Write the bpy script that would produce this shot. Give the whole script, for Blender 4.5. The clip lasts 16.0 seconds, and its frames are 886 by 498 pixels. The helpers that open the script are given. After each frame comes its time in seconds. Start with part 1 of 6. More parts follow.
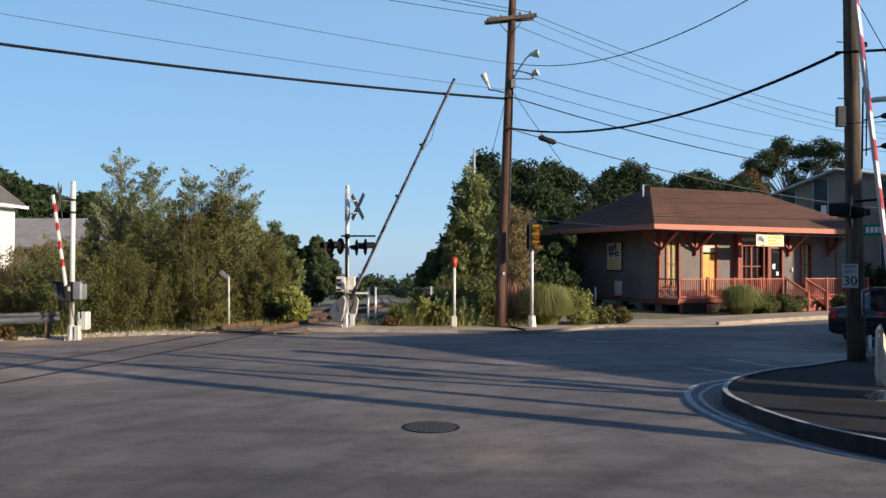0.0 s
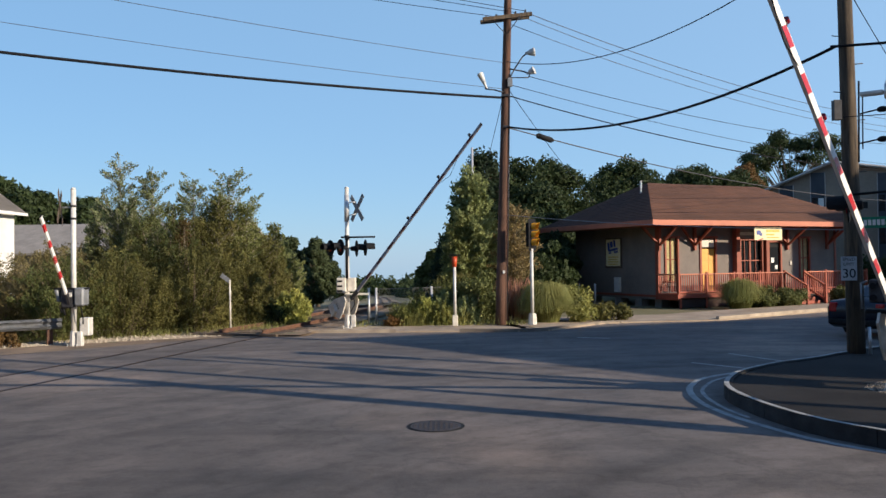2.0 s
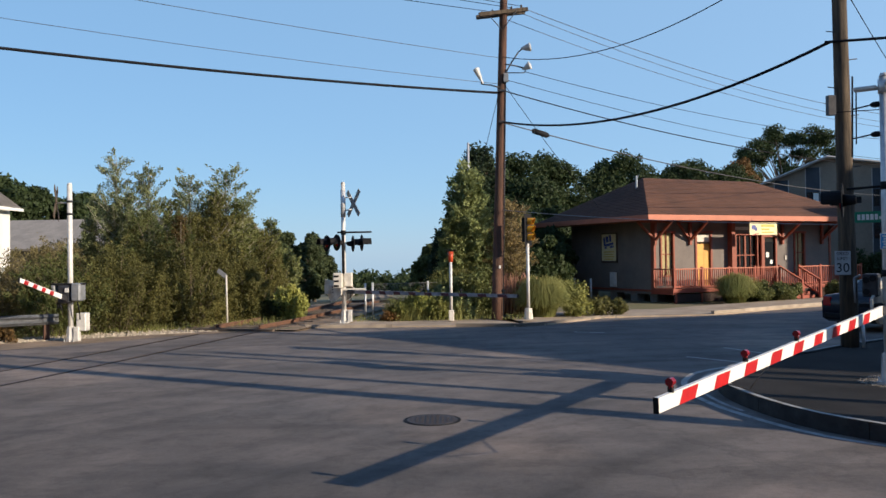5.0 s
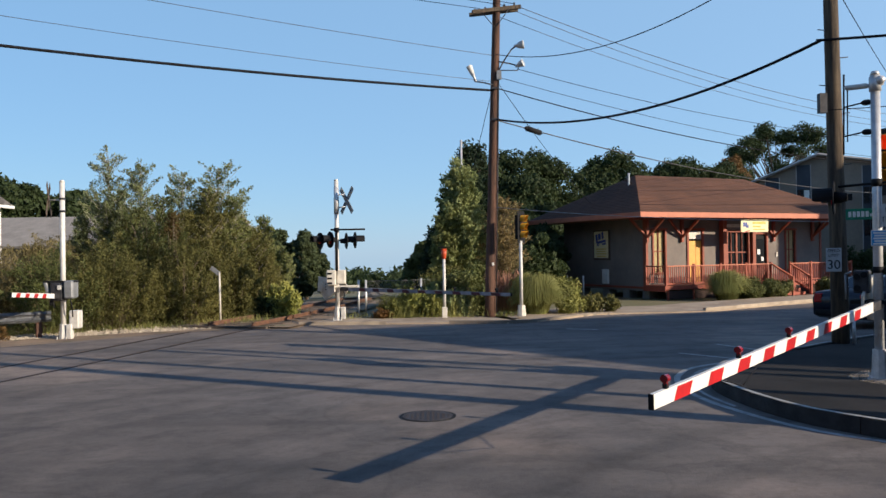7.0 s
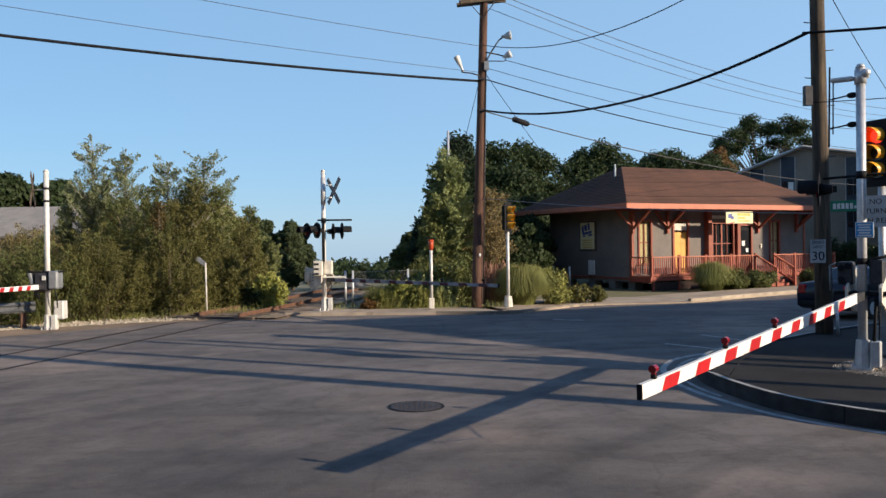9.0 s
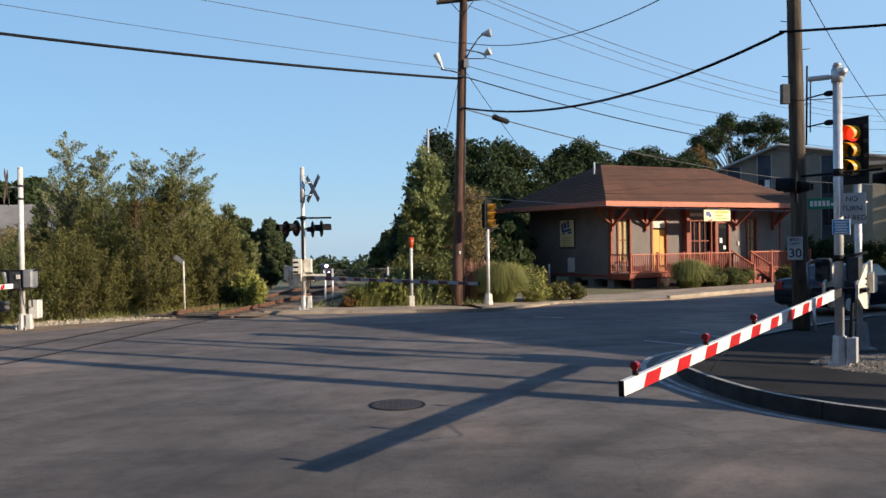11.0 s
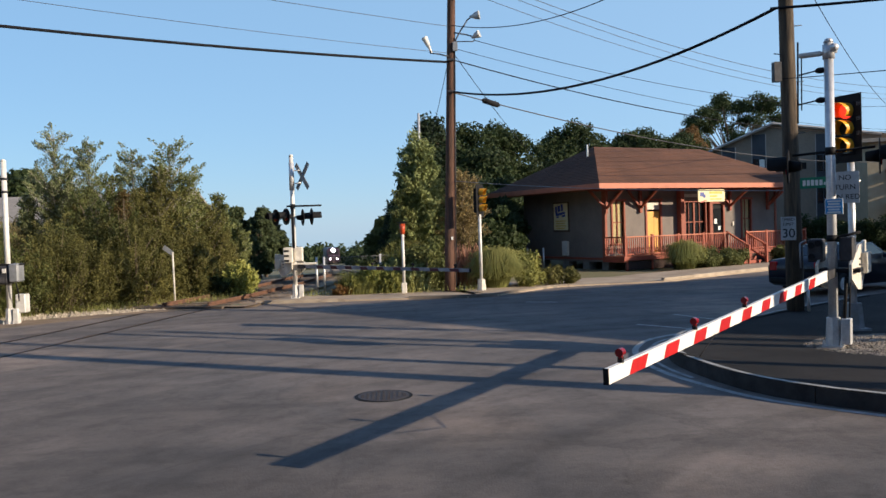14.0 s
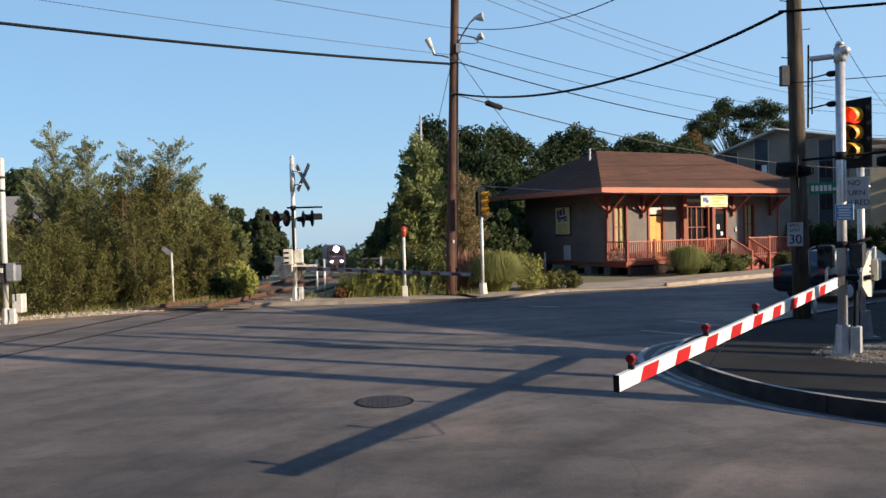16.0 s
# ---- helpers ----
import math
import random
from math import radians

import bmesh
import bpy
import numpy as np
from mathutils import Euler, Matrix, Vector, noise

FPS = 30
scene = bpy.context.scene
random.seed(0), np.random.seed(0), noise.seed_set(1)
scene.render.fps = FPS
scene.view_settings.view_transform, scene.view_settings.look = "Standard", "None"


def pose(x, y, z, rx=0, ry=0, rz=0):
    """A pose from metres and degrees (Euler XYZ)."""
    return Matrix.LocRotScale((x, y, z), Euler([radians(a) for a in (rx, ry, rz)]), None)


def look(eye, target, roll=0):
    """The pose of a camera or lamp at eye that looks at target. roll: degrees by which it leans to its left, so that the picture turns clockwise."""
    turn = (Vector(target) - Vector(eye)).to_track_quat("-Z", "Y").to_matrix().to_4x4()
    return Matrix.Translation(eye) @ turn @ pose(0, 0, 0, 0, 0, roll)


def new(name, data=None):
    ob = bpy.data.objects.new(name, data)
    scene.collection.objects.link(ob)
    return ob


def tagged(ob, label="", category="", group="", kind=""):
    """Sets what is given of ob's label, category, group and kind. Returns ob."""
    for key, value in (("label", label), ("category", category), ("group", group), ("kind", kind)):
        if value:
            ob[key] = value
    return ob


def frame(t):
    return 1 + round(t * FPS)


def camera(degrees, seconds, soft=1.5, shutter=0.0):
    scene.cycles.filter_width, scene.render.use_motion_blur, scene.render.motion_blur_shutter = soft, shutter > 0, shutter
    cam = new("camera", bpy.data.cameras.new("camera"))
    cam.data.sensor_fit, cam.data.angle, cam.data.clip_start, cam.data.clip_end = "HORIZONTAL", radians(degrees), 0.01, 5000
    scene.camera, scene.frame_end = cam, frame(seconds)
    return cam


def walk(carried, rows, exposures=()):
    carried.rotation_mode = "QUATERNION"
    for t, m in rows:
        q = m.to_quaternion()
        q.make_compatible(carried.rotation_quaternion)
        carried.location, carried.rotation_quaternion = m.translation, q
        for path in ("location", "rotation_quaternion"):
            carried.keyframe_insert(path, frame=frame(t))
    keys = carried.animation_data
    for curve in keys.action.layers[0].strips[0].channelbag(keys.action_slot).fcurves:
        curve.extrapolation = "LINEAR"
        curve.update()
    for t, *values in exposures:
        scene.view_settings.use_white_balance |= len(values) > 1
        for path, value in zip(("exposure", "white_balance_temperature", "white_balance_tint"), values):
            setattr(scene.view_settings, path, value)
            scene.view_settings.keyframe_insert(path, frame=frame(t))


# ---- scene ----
cam = camera(57.0, 16.0)
PATH = [
    (0, (0.325, -0.348, 2.215), (0.308, 1.652, 2.248), 0.3),
    (0.5, (0.308, -0.373, 2.217), (0.293, 1.627, 2.258), 0.2),
    (1, (0.289, -0.388, 2.221), (0.276, 1.611, 2.263), -0.2),
    (1.5, (0.283, -0.412, 2.225), (0.269, 1.588, 2.262), -0.5),
    (2, (0.278, -0.428, 2.227), (0.265, 1.572, 2.258), -0.7),
    (2.5, (0.28, -0.446, 2.233), (0.269, 1.554, 2.26), -0.9),
    (3, (0.275, -0.455, 2.24), (0.266, 1.545, 2.265), -0.9),
    (3.5, (0.28, -0.472, 2.237), (0.271, 1.528, 2.262), -0.9),
    (4, (0.301, -0.485, 2.232), (0.292, 1.515, 2.255), -0.9),
    (6.3, (0.232, -0.509, 2.222), (0.241, 1.491, 2.239), -0.7),
    (6.5, (0.236, -0.521, 2.223), (0.246, 1.479, 2.24), -0.8),
    (7, (0.231, -0.54, 2.22), (0.247, 1.46, 2.232), -0.8),
    (7.5, (0.218, -0.552, 2.22), (0.242, 1.448, 2.226), -0.8),
    (8, (0.211, -0.562, 2.22), (0.243, 1.437, 2.22), -0.8),
    (8.5, (0.215, -0.56, 2.218), (0.255, 1.44, 2.213), -0.7),
    (9, (0.195, -0.551, 2.222), (0.245, 1.448, 2.211), -0.7),
    (11.5, (0.179, -0.502, 2.217), (0.29, 1.495, 2.2), -0.8),
    (12, (0.212, -0.486, 2.226), (0.332, 1.51, 2.209), -0.8),
    (12.5, (0.253, -0.444, 2.223), (0.379, 1.552, 2.204), -0.8),
    (13, (0.318, -0.398, 2.237), (0.442, 1.598, 2.207), -1.0),
    (13.5, (0.366, -0.361, 2.248), (0.48, 1.635, 2.207), -1.4),
    (14, (0.353, -0.283, 2.244), (0.46, 1.714, 2.19), -1.8),
    (14.5, (0.324, -0.205, 2.241), (0.426, 1.791, 2.178), -2.2),
    (15, (0.298, -0.136, 2.242), (0.401, 1.861, 2.182), -2.1),
    (15.5, (0.308, -0.077, 2.24), (0.413, 1.919, 2.188), -1.7),
    (16, (0.323, -0.053, 2.236), (0.43, 1.944, 2.19), -1.3),
]
walk(cam, [(t, look(e, a, r)) for t, e, a, r in PATH], [(0, 0.5, 6280, 10), (3, 0.46, 6280, 10), (8.5, 0.48, 6320, 10), (9.5, 0.53, 6420, 10), (16, 0.55, 6480, 10)])

# ---- world and sun ----
SHIFT = Vector((-2.75, 1.42, 0))  # shadow of a point one metre high
to_sun = Vector((2.75, -1.42, 1.0)).normalized()
world = bpy.data.worlds.new("sky")
scene.world = world
world.use_nodes = True
wn = world.node_tree
sky = wn.nodes.new("ShaderNodeTexSky")
sky.sky_type = "NISHITA"
sky.sun_disc = False
sky.sun_elevation = math.asin(to_sun.z)
sky.sun_rotation = math.atan2(to_sun.x, to_sun.y)
sky.air_density = 1.0
sky.dust_density = 0.15
sky.ozone_density = 4.0
bg = wn.nodes["Background"]
bg.inputs["Strength"].default_value = 0.135
# haze: thick at the horizon, thin overhead, paler towards the sun
coord = wn.nodes.new("ShaderNodeTexCoord")
split = wn.nodes.new("ShaderNodeSeparateXYZ")
wn.links.new(coord.outputs["Generated"], split.inputs[0])
depth = wn.nodes.new("ShaderNodeMapRange")
depth.inputs["From Min"].default_value = 0.3
depth.inputs["From Max"].default_value = 0.6
depth.inputs["To Min"].default_value = 0.75
depth.inputs["To Max"].default_value = 0.0
wn.links.new(split.outputs["Z"], depth.inputs["Value"])
side = wn.nodes.new("ShaderNodeVectorMath")
side.operation = "DOT_PRODUCT"
side.inputs[1].default_value = Vector((to_sun.x, to_sun.y, 0)).normalized()
wn.links.new(coord.outputs["Generated"], side.inputs[0])
near_sun = wn.nodes.new("ShaderNodeMapRange")
near_sun.inputs["From Min"].default_value = -0.85
near_sun.inputs["From Max"].default_value = 0.1
wn.links.new(side.outputs["Value"], near_sun.inputs["Value"])
tint = wn.nodes.new("ShaderNodeMixRGB")
tint.inputs["Color1"].default_value = (1.36, 2.45, 3.75, 1)
tint.inputs["Color2"].default_value = (2.05, 3.25, 4.7, 1)
wn.links.new(near_sun.outputs["Result"], tint.inputs["Fac"])
haze = wn.nodes.new("ShaderNodeMixRGB")
wn.links.new(depth.outputs["Result"], haze.inputs["Fac"])
wn.links.new(tint.outputs["Color"], haze.inputs["Color2"])
wn.links.new(sky.outputs["Color"], haze.inputs["Color1"])
wn.links.new(haze.outputs["Color"], bg.inputs["Color"])
sun = new("sun", bpy.data.lights.new("sun", "SUN"))
sun.data.energy = 5.0
sun.data.angle = radians(0.53)
sun.data.color = (1.0, 0.83, 0.62)
sun.matrix_world = look(to_sun * 80, (0, 0, 0))


# ---- materials ----
def mat(name, c1, c2=None, scale=6.0, rough=0.8, metal=0.0, bump=0.0, fine=60.0, coat=0.0, island=0.0, objvar=0.0, emit=None, strength=0.0, spots=None, stretch=(1, 1, 1), local=False, spec=0.5):
    m = bpy.data.materials.new(name)
    m.use_nodes = True
    nt = m.node_tree
    b = nt.nodes["Principled BSDF"]
    b.inputs["Roughness"].default_value = rough
    b.inputs["Metallic"].default_value = metal
    b.inputs["Coat Weight"].default_value = coat
    b.inputs["Specular IOR Level"].default_value = spec
    L = nt.links
    if local:
        tc = nt.nodes.new("ShaderNodeTexCoord").outputs["Object"]
    else:
        tc = nt.nodes.new("ShaderNodeNewGeometry").outputs["Position"]
    mp = nt.nodes.new("ShaderNodeMapping")
    mp.inputs["Scale"].default_value = stretch
    L.new(tc, mp.inputs["Vector"])
    n1 = nt.nodes.new("ShaderNodeTexNoise")
    n1.inputs["Scale"].default_value = scale
    n1.inputs["Detail"].default_value = 5
    n1.inputs["Roughness"].default_value = 0.65
    L.new(mp.outputs["Vector"], n1.inputs["Vector"])
    n2 = nt.nodes.new("ShaderNodeTexNoise")
    n2.inputs["Scale"].default_value = fine
    n2.inputs["Detail"].default_value = 3
    L.new(mp.outputs["Vector"], n2.inputs["Vector"])
    c2 = c2 or tuple(0.72 * v for v in c1)
    ramp = nt.nodes.new("ShaderNodeValToRGB")
    ramp.color_ramp.elements[0].position = 0.36
    ramp.color_ramp.elements[1].position = 0.66
    ramp.color_ramp.elements[0].color = (*c2, 1)
    ramp.color_ramp.elements[1].color = (*c1, 1)
    L.new(n1.outputs["Fac"], ramp.inputs["Fac"])
    col = ramp.outputs["Color"]
    hs = nt.nodes.new("ShaderNodeHueSaturation")
    L.new(col, hs.inputs["Color"])
    rng = nt.nodes.new("ShaderNodeMapRange")
    rng.inputs["To Min"].default_value = 0.8
    rng.inputs["To Max"].default_value = 1.2
    L.new(n2.outputs["Fac"], rng.inputs["Value"])
    val = rng.outputs["Result"]
    for amount, kind in ((island, "island"), (objvar, "object")):
        if amount:
            if kind == "island":
                src = nt.nodes.new("ShaderNodeNewGeometry").outputs["Random Per Island"]
            else:
                src = nt.nodes.new("ShaderNodeObjectInfo").outputs["Random"]
            r2 = nt.nodes.new("ShaderNodeMapRange")
            r2.inputs["To Min"].default_value = 1 - amount
            r2.inputs["To Max"].default_value = 1 + amount
            L.new(src, r2.inputs["Value"])
            mu = nt.nodes.new("ShaderNodeMath")
            mu.operation = "MULTIPLY"
            L.new(val, mu.inputs[0])
            L.new(r2.outputs["Result"], mu.inputs[1])
            val = mu.outputs["Value"]
    L.new(val, hs.inputs["Value"])
    col = hs.outputs["Color"]
    if spots:
        sc, sz, sp = spots
        n3 = nt.nodes.new("ShaderNodeTexNoise")
        n3.inputs["Scale"].default_value = sc
        n3.inputs["Detail"].default_value = 6
        L.new(mp.outputs["Vector"], n3.inputs["Vector"])
        r3 = nt.nodes.new("ShaderNodeMapRange")
        r3.inputs["From Min"].default_value = sz
        r3.inputs["From Max"].default_value = sz + 0.1
        L.new(n3.outputs["Fac"], r3.inputs["Value"])
        mx = nt.nodes.new("ShaderNodeMixRGB")
        L.new(r3.outputs["Result"], mx.inputs["Fac"])
        L.new(col, mx.inputs["Color1"])
        mx.inputs["Color2"].default_value = (*sp, 1)
        col = mx.outputs["Color"]
    L.new(col, b.inputs["Base Color"])
    if bump:
        bp = nt.nodes.new("ShaderNodeBump")
        bp.inputs["Strength"].default_value = bump
        bp.inputs["Distance"].default_value = 0.02
        L.new(n2.outputs["Fac"], bp.inputs["Height"])
        L.new(bp.outputs["Normal"], b.inputs["Normal"])
    if emit:
        b.inputs["Emission Color"].default_value = (*emit, 1)
        b.inputs["Emission Strength"].default_value = strength
    return m


def leaf_mat(name, c1, c2, scale=0.5):
    m = mat(name, c1, c2, scale=scale, rough=0.65, fine=3.0, island=0.24, spec=0.25)
    nt = m.node_tree
    b = nt.nodes["Principled BSDF"]
    tr = nt.nodes.new("ShaderNodeBsdfTranslucent")
    mixer = nt.nodes.new("ShaderNodeMixShader")
    mixer.inputs["Fac"].default_value = 0.32
    src = b.inputs["Base Color"].links[0].from_socket
    nt.links.new(src, tr.inputs["Color"])
    nt.links.new(b.outputs[0], mixer.inputs[1])
    nt.links.new(tr.outputs[0], mixer.inputs[2])
    nt.links.new(mixer.outputs[0], nt.nodes["Material Output"].inputs["Surface"])
    return m




def asphalt_mat():
    m = mat("asphalt", (0.215, 0.178, 0.157), (0.118, 0.105, 0.1), scale=0.28, rough=0.88, bump=0.2, fine=45, spots=(0.16, 0.54, (0.28, 0.22, 0.182)))
    nt = m.node_tree
    L = nt.links
    b = nt.nodes["Principled BSDF"]
    col = b.inputs["Base Color"].links[0].from_socket
    pos = nt.nodes.new("ShaderNodeNewGeometry").outputs["Position"]

    def dark(fac, amount, col):
        mx = nt.nodes.new("ShaderNodeMixRGB")
        mx.blend_type = "MULTIPLY"
        mx.inputs["Color2"].default_value = (amount, amount, amount, 1)
        L.new(fac, mx.inputs["Fac"])
        L.new(col, mx.inputs["Color1"])
        return mx.outputs["Color"]

    def ranged(src, lo, hi, flip=False):
        r = nt.nodes.new("ShaderNodeMapRange")
        r.inputs["From Min"].default_value = lo
        r.inputs["From Max"].default_value = hi
        if flip:
            r.inputs["To Min"].default_value, r.inputs["To Max"].default_value = 1, 0
        L.new(src, r.inputs["Value"])
        return r.outputs["Result"]
    # tyre-worn streaks along the road
    mp = nt.nodes.new("ShaderNodeMapping")
    mp.inputs["Rotation"].default_value = (0, 0, radians(-12))
    mp.inputs["Scale"].default_value = (0.12, 1.1, 1)
    L.new(pos, mp.inputs["Vector"])
    n = nt.nodes.new("ShaderNodeTexNoise")
    n.inputs["Scale"].default_value = 1.0
    n.inputs["Detail"].default_value = 4
    L.new(mp.outputs["Vector"], n.inputs["Vector"])
    col = dark(ranged(n.outputs["Fac"], 0.48, 0.66), 0.72, col)
    # blotchy oil and repair stains
    n2 = nt.nodes.new("ShaderNodeTexNoise")
    n2.inputs["Scale"].default_value = 1.6
    n2.inputs["Detail"].default_value = 8
    n2.inputs["Roughness"].default_value = 0.75
    L.new(pos, n2.inputs["Vector"])
    col = dark(ranged(n2.outputs["Fac"], 0.47, 0.68), 0.6, col)
    # coarse stone grain
    n3 = nt.nodes.new("ShaderNodeTexNoise")
    n3.inputs["Scale"].default_value = 9.0
    n3.inputs["Detail"].default_value = 6
    n3.inputs["Roughness"].default_value = 0.8
    L.new(pos, n3.inputs["Vector"])
    col = dark(ranged(n3.outputs["Fac"], 0.45, 0.7), 0.76, col)
    # an older, darker stretch of surface on the near side, with a ragged edge
    sx = nt.nodes.new("ShaderNodeSeparateXYZ")
    L.new(pos, sx.inputs[0])
    n4 = nt.nodes.new("ShaderNodeTexNoise")
    n4.inputs["Scale"].default_value = 0.45
    n4.inputs["Detail"].default_value = 7
    L.new(pos, n4.inputs["Vector"])
    ma = nt.nodes.new("ShaderNodeMath")
    ma.operation = "MULTIPLY_ADD"
    ma.inputs[1].default_value = 15.0
    lean = nt.nodes.new("ShaderNodeMath")
    lean.operation = "MULTIPLY_ADD"
    lean.inputs[1].default_value = 0.55
    L.new(sx.outputs["X"], lean.inputs[0])
    L.new(sx.outputs["Y"], lean.inputs[2])
    L.new(n4.outputs["Fac"], ma.inputs[0])
    L.new(lean.outputs["Value"], ma.inputs[2])
    col = dark(ranged(ma.outputs["Value"], 12.5, 19.0, True), 0.56, col)
    # long curved tyre marks of turning traffic, and a paler repair round the manhole
    ring = nt.nodes.new("ShaderNodeVectorMath")
    ring.operation = "DISTANCE"
    ring.inputs[1].default_value = (9.5, 1.0, 0)
    wob0 = nt.nodes.new("ShaderNodeMixRGB")
    wob0.blend_type = "ADD"
    wob0.inputs["Fac"].default_value = 0.35
    L.new(pos, wob0.inputs["Color1"])
    L.new(n4.outputs["Color"], wob0.inputs["Color2"])
    L.new(wob0.outputs["Color"], ring.inputs[0])
    wv = nt.nodes.new("ShaderNodeTexNoise")
    wv.noise_dimensions = "1D"
    wv.inputs["Scale"].default_value = 1.5
    wv.inputs["Detail"].default_value = 4
    L.new(ring.outputs["Value"], wv.inputs["W"])
    col = dark(ranged(wv.outputs["Fac"], 0.5, 0.68), 0.8, col)
    # fine cracks
    wob = nt.nodes.new("ShaderNodeMixRGB")
    wob.blend_type = "ADD"
    wob.inputs["Fac"].default_value = 0.5
    L.new(pos, wob.inputs["Color1"])
    L.new(n2.outputs["Color"], wob.inputs["Color2"])
    v = nt.nodes.new("ShaderNodeTexVoronoi")
    v.feature = "DISTANCE_TO_EDGE"
    v.inputs["Scale"].default_value = 0.33
    L.new(wob.outputs["Color"], v.inputs["Vector"])
    col = dark(ranged(v.outputs["Distance"], 0.003, 0.009, True), 0.84, col)
    L.new(col, b.inputs["Base Color"])
    return m


ASPHALT = asphalt_mat()
WALKWAY = mat("walkway_asphalt", (0.034, 0.031, 0.03), (0.018, 0.017, 0.017), scale=0.8, rough=0.95, bump=0.4, fine=80, spec=0.2)
KERBTAN = mat("concrete_kerb", (0.4, 0.33, 0.25), (0.28, 0.23, 0.18), scale=2, rough=0.85, bump=0.3, fine=60, objvar=0.2)
KERBDULL = mat("worn_kerb", (0.24, 0.2, 0.16), (0.15, 0.125, 0.1), scale=2, rough=0.9, bump=0.3, fine=60, objvar=0.2)
# granite darkened to carry the shade on the corner kerb's road face
GRANITE_SHADED = mat("granite", (0.05, 0.049, 0.049), (0.024, 0.024, 0.025), scale=3, rough=0.85, bump=0.3, fine=120, objvar=0.2, spec=0.2)
DIRT = mat("dirt", (0.31, 0.22, 0.145), (0.19, 0.135, 0.09), scale=0.8, rough=0.95, bump=0.6, fine=18, spots=(0.9, 0.58, (0.1, 0.11, 0.045)))
CONCRETE = mat("concrete", (0.43, 0.34, 0.25), (0.29, 0.225, 0.165), scale=0.9, rough=0.9, bump=0.3, fine=40)
GRASSY = mat("rough_ground", (0.13, 0.13, 0.05), (0.2, 0.16, 0.09), scale=0.25, rough=0.95, bump=0.6, fine=12)
PAINT = mat("road_paint", (0.45, 0.44, 0.42), (0.24, 0.24, 0.23), scale=4, rough=0.8, fine=50, spots=(3.0, 0.6, (0.1, 0.1, 0.1)))
STEEL = mat("rusty_steel", (0.16, 0.075, 0.042), (0.08, 0.042, 0.028), scale=5, rough=0.8, bump=0.2)
RAILTOP = mat("rail_steel", (0.16, 0.11, 0.09), (0.08, 0.055, 0.045), scale=4, rough=0.5, metal=0.6)
DULLZINC = mat("dull_zinc", (0.26, 0.27, 0.29), (0.18, 0.19, 0.2), scale=5, rough=0.6, metal=0.3)
ALU = mat("galvanised", (0.66, 0.66, 0.66), (0.52, 0.52, 0.53), scale=7, rough=0.42, metal=0.4, fine=40)
SILVER = mat("silver_paint", (0.7, 0.68, 0.64), (0.55, 0.53, 0.5), scale=6, rough=0.5, metal=0.1)
WHITE = mat("white_paint", (0.8, 0.79, 0.77), (0.68, 0.67, 0.64), scale=5, rough=0.5)
CREAM = mat("weathered_white", (0.7, 0.66, 0.58), (0.5, 0.46, 0.4), scale=4, rough=0.7)
RED = mat("red_sheeting", (0.5, 0.016, 0.02), (0.38, 0.015, 0.018), scale=5, rough=0.35)
# grey and dark red that paint the shade on the far gate arm
ARM_SHADED = mat("shaded_arm_paint", (0.36, 0.35, 0.37), (0.22, 0.21, 0.23), scale=3, rough=0.8)
RED_SHADED = mat("shaded_red_sheeting", (0.13, 0.03, 0.035), (0.08, 0.025, 0.03), scale=5, rough=0.7)
REDLENS = mat("red_lens", (0.24, 0.006, 0.012), (0.16, 0.006, 0.012), rough=0.2, coat=0.3)
BLACK = mat("black_paint", (0.014, 0.014, 0.016), (0.009, 0.009, 0.01), rough=0.75, spec=0.2)
GREYBOX = mat("grey_cast", (0.055, 0.055, 0.062), (0.028, 0.028, 0.033), scale=8, rough=0.55, metal=0.3)
CABLE = mat("cable", (0.012, 0.012, 0.016), (0.008, 0.008, 0.01), rough=0.7, spec=0.15)
CABLE_GREY = mat("cable_grey", (0.06, 0.06, 0.064), (0.04, 0.04, 0.044), rough=0.5)
CABLE_PALE = mat("cable_pale", (0.3, 0.3, 0.32), (0.2, 0.2, 0.22), rough=0.5)
POLEWOOD = mat("creosote_wood", (0.14, 0.066, 0.042), (0.06, 0.034, 0.024), scale=2.2, rough=0.9, bump=0.5, fine=30, stretch=(6, 6, 0.5))
POLEWOOD_GREY = mat("weathered_pole", (0.135, 0.098, 0.062), (0.04, 0.03, 0.023), scale=2.2, rough=0.9, bump=0.5, fine=30, stretch=(6, 6, 0.5))
AMBER = mat("signal_yellow", (0.85, 0.4, 0.02), (0.72, 0.32, 0.02), rough=0.4)
SIGNALRED = mat("lit_red", (0.6, 0.02, 0.02), emit=(1.0, 0.04, 0.015), strength=1.0, rough=0.3)
DARKLENS = mat("dark_lens", (0.03, 0.028, 0.02), rough=0.15)
GLASS_DARK = mat("window_glass", (0.02, 0.022, 0.025), (0.015, 0.017, 0.02), rough=0.06, coat=0.5)
LAMPGLASS = mat("lamp_glass", (0.6, 0.6, 0.58), rough=0.15)
HEADLIGHT = mat("headlight", (1, 1, 1), emit=(1.0, 0.97, 0.95), strength=14.0)
DITCH = mat("ditch_light", (1, 1, 1), emit=(1.0, 0.9, 0.95), strength=6.0)
LOCO = mat("locomotive_paint", (0.04, 0.018, 0.035), (0.025, 0.013, 0.024), rough=0.5)
CURTAIN = mat("curtain_cloth", (0.5, 0.4, 0.2), (0.3, 0.27, 0.14), scale=6, rough=0.9)
STUCCO = mat("grey_clapboard", (0.2, 0.17, 0.152), (0.155, 0.134, 0.122), scale=1.2, rough=0.85, fine=20)
CLAP = STUCCO
RUST = mat("rust_red_trim", (0.3, 0.075, 0.04), (0.22, 0.055, 0.03), scale=2.5, rough=0.65)
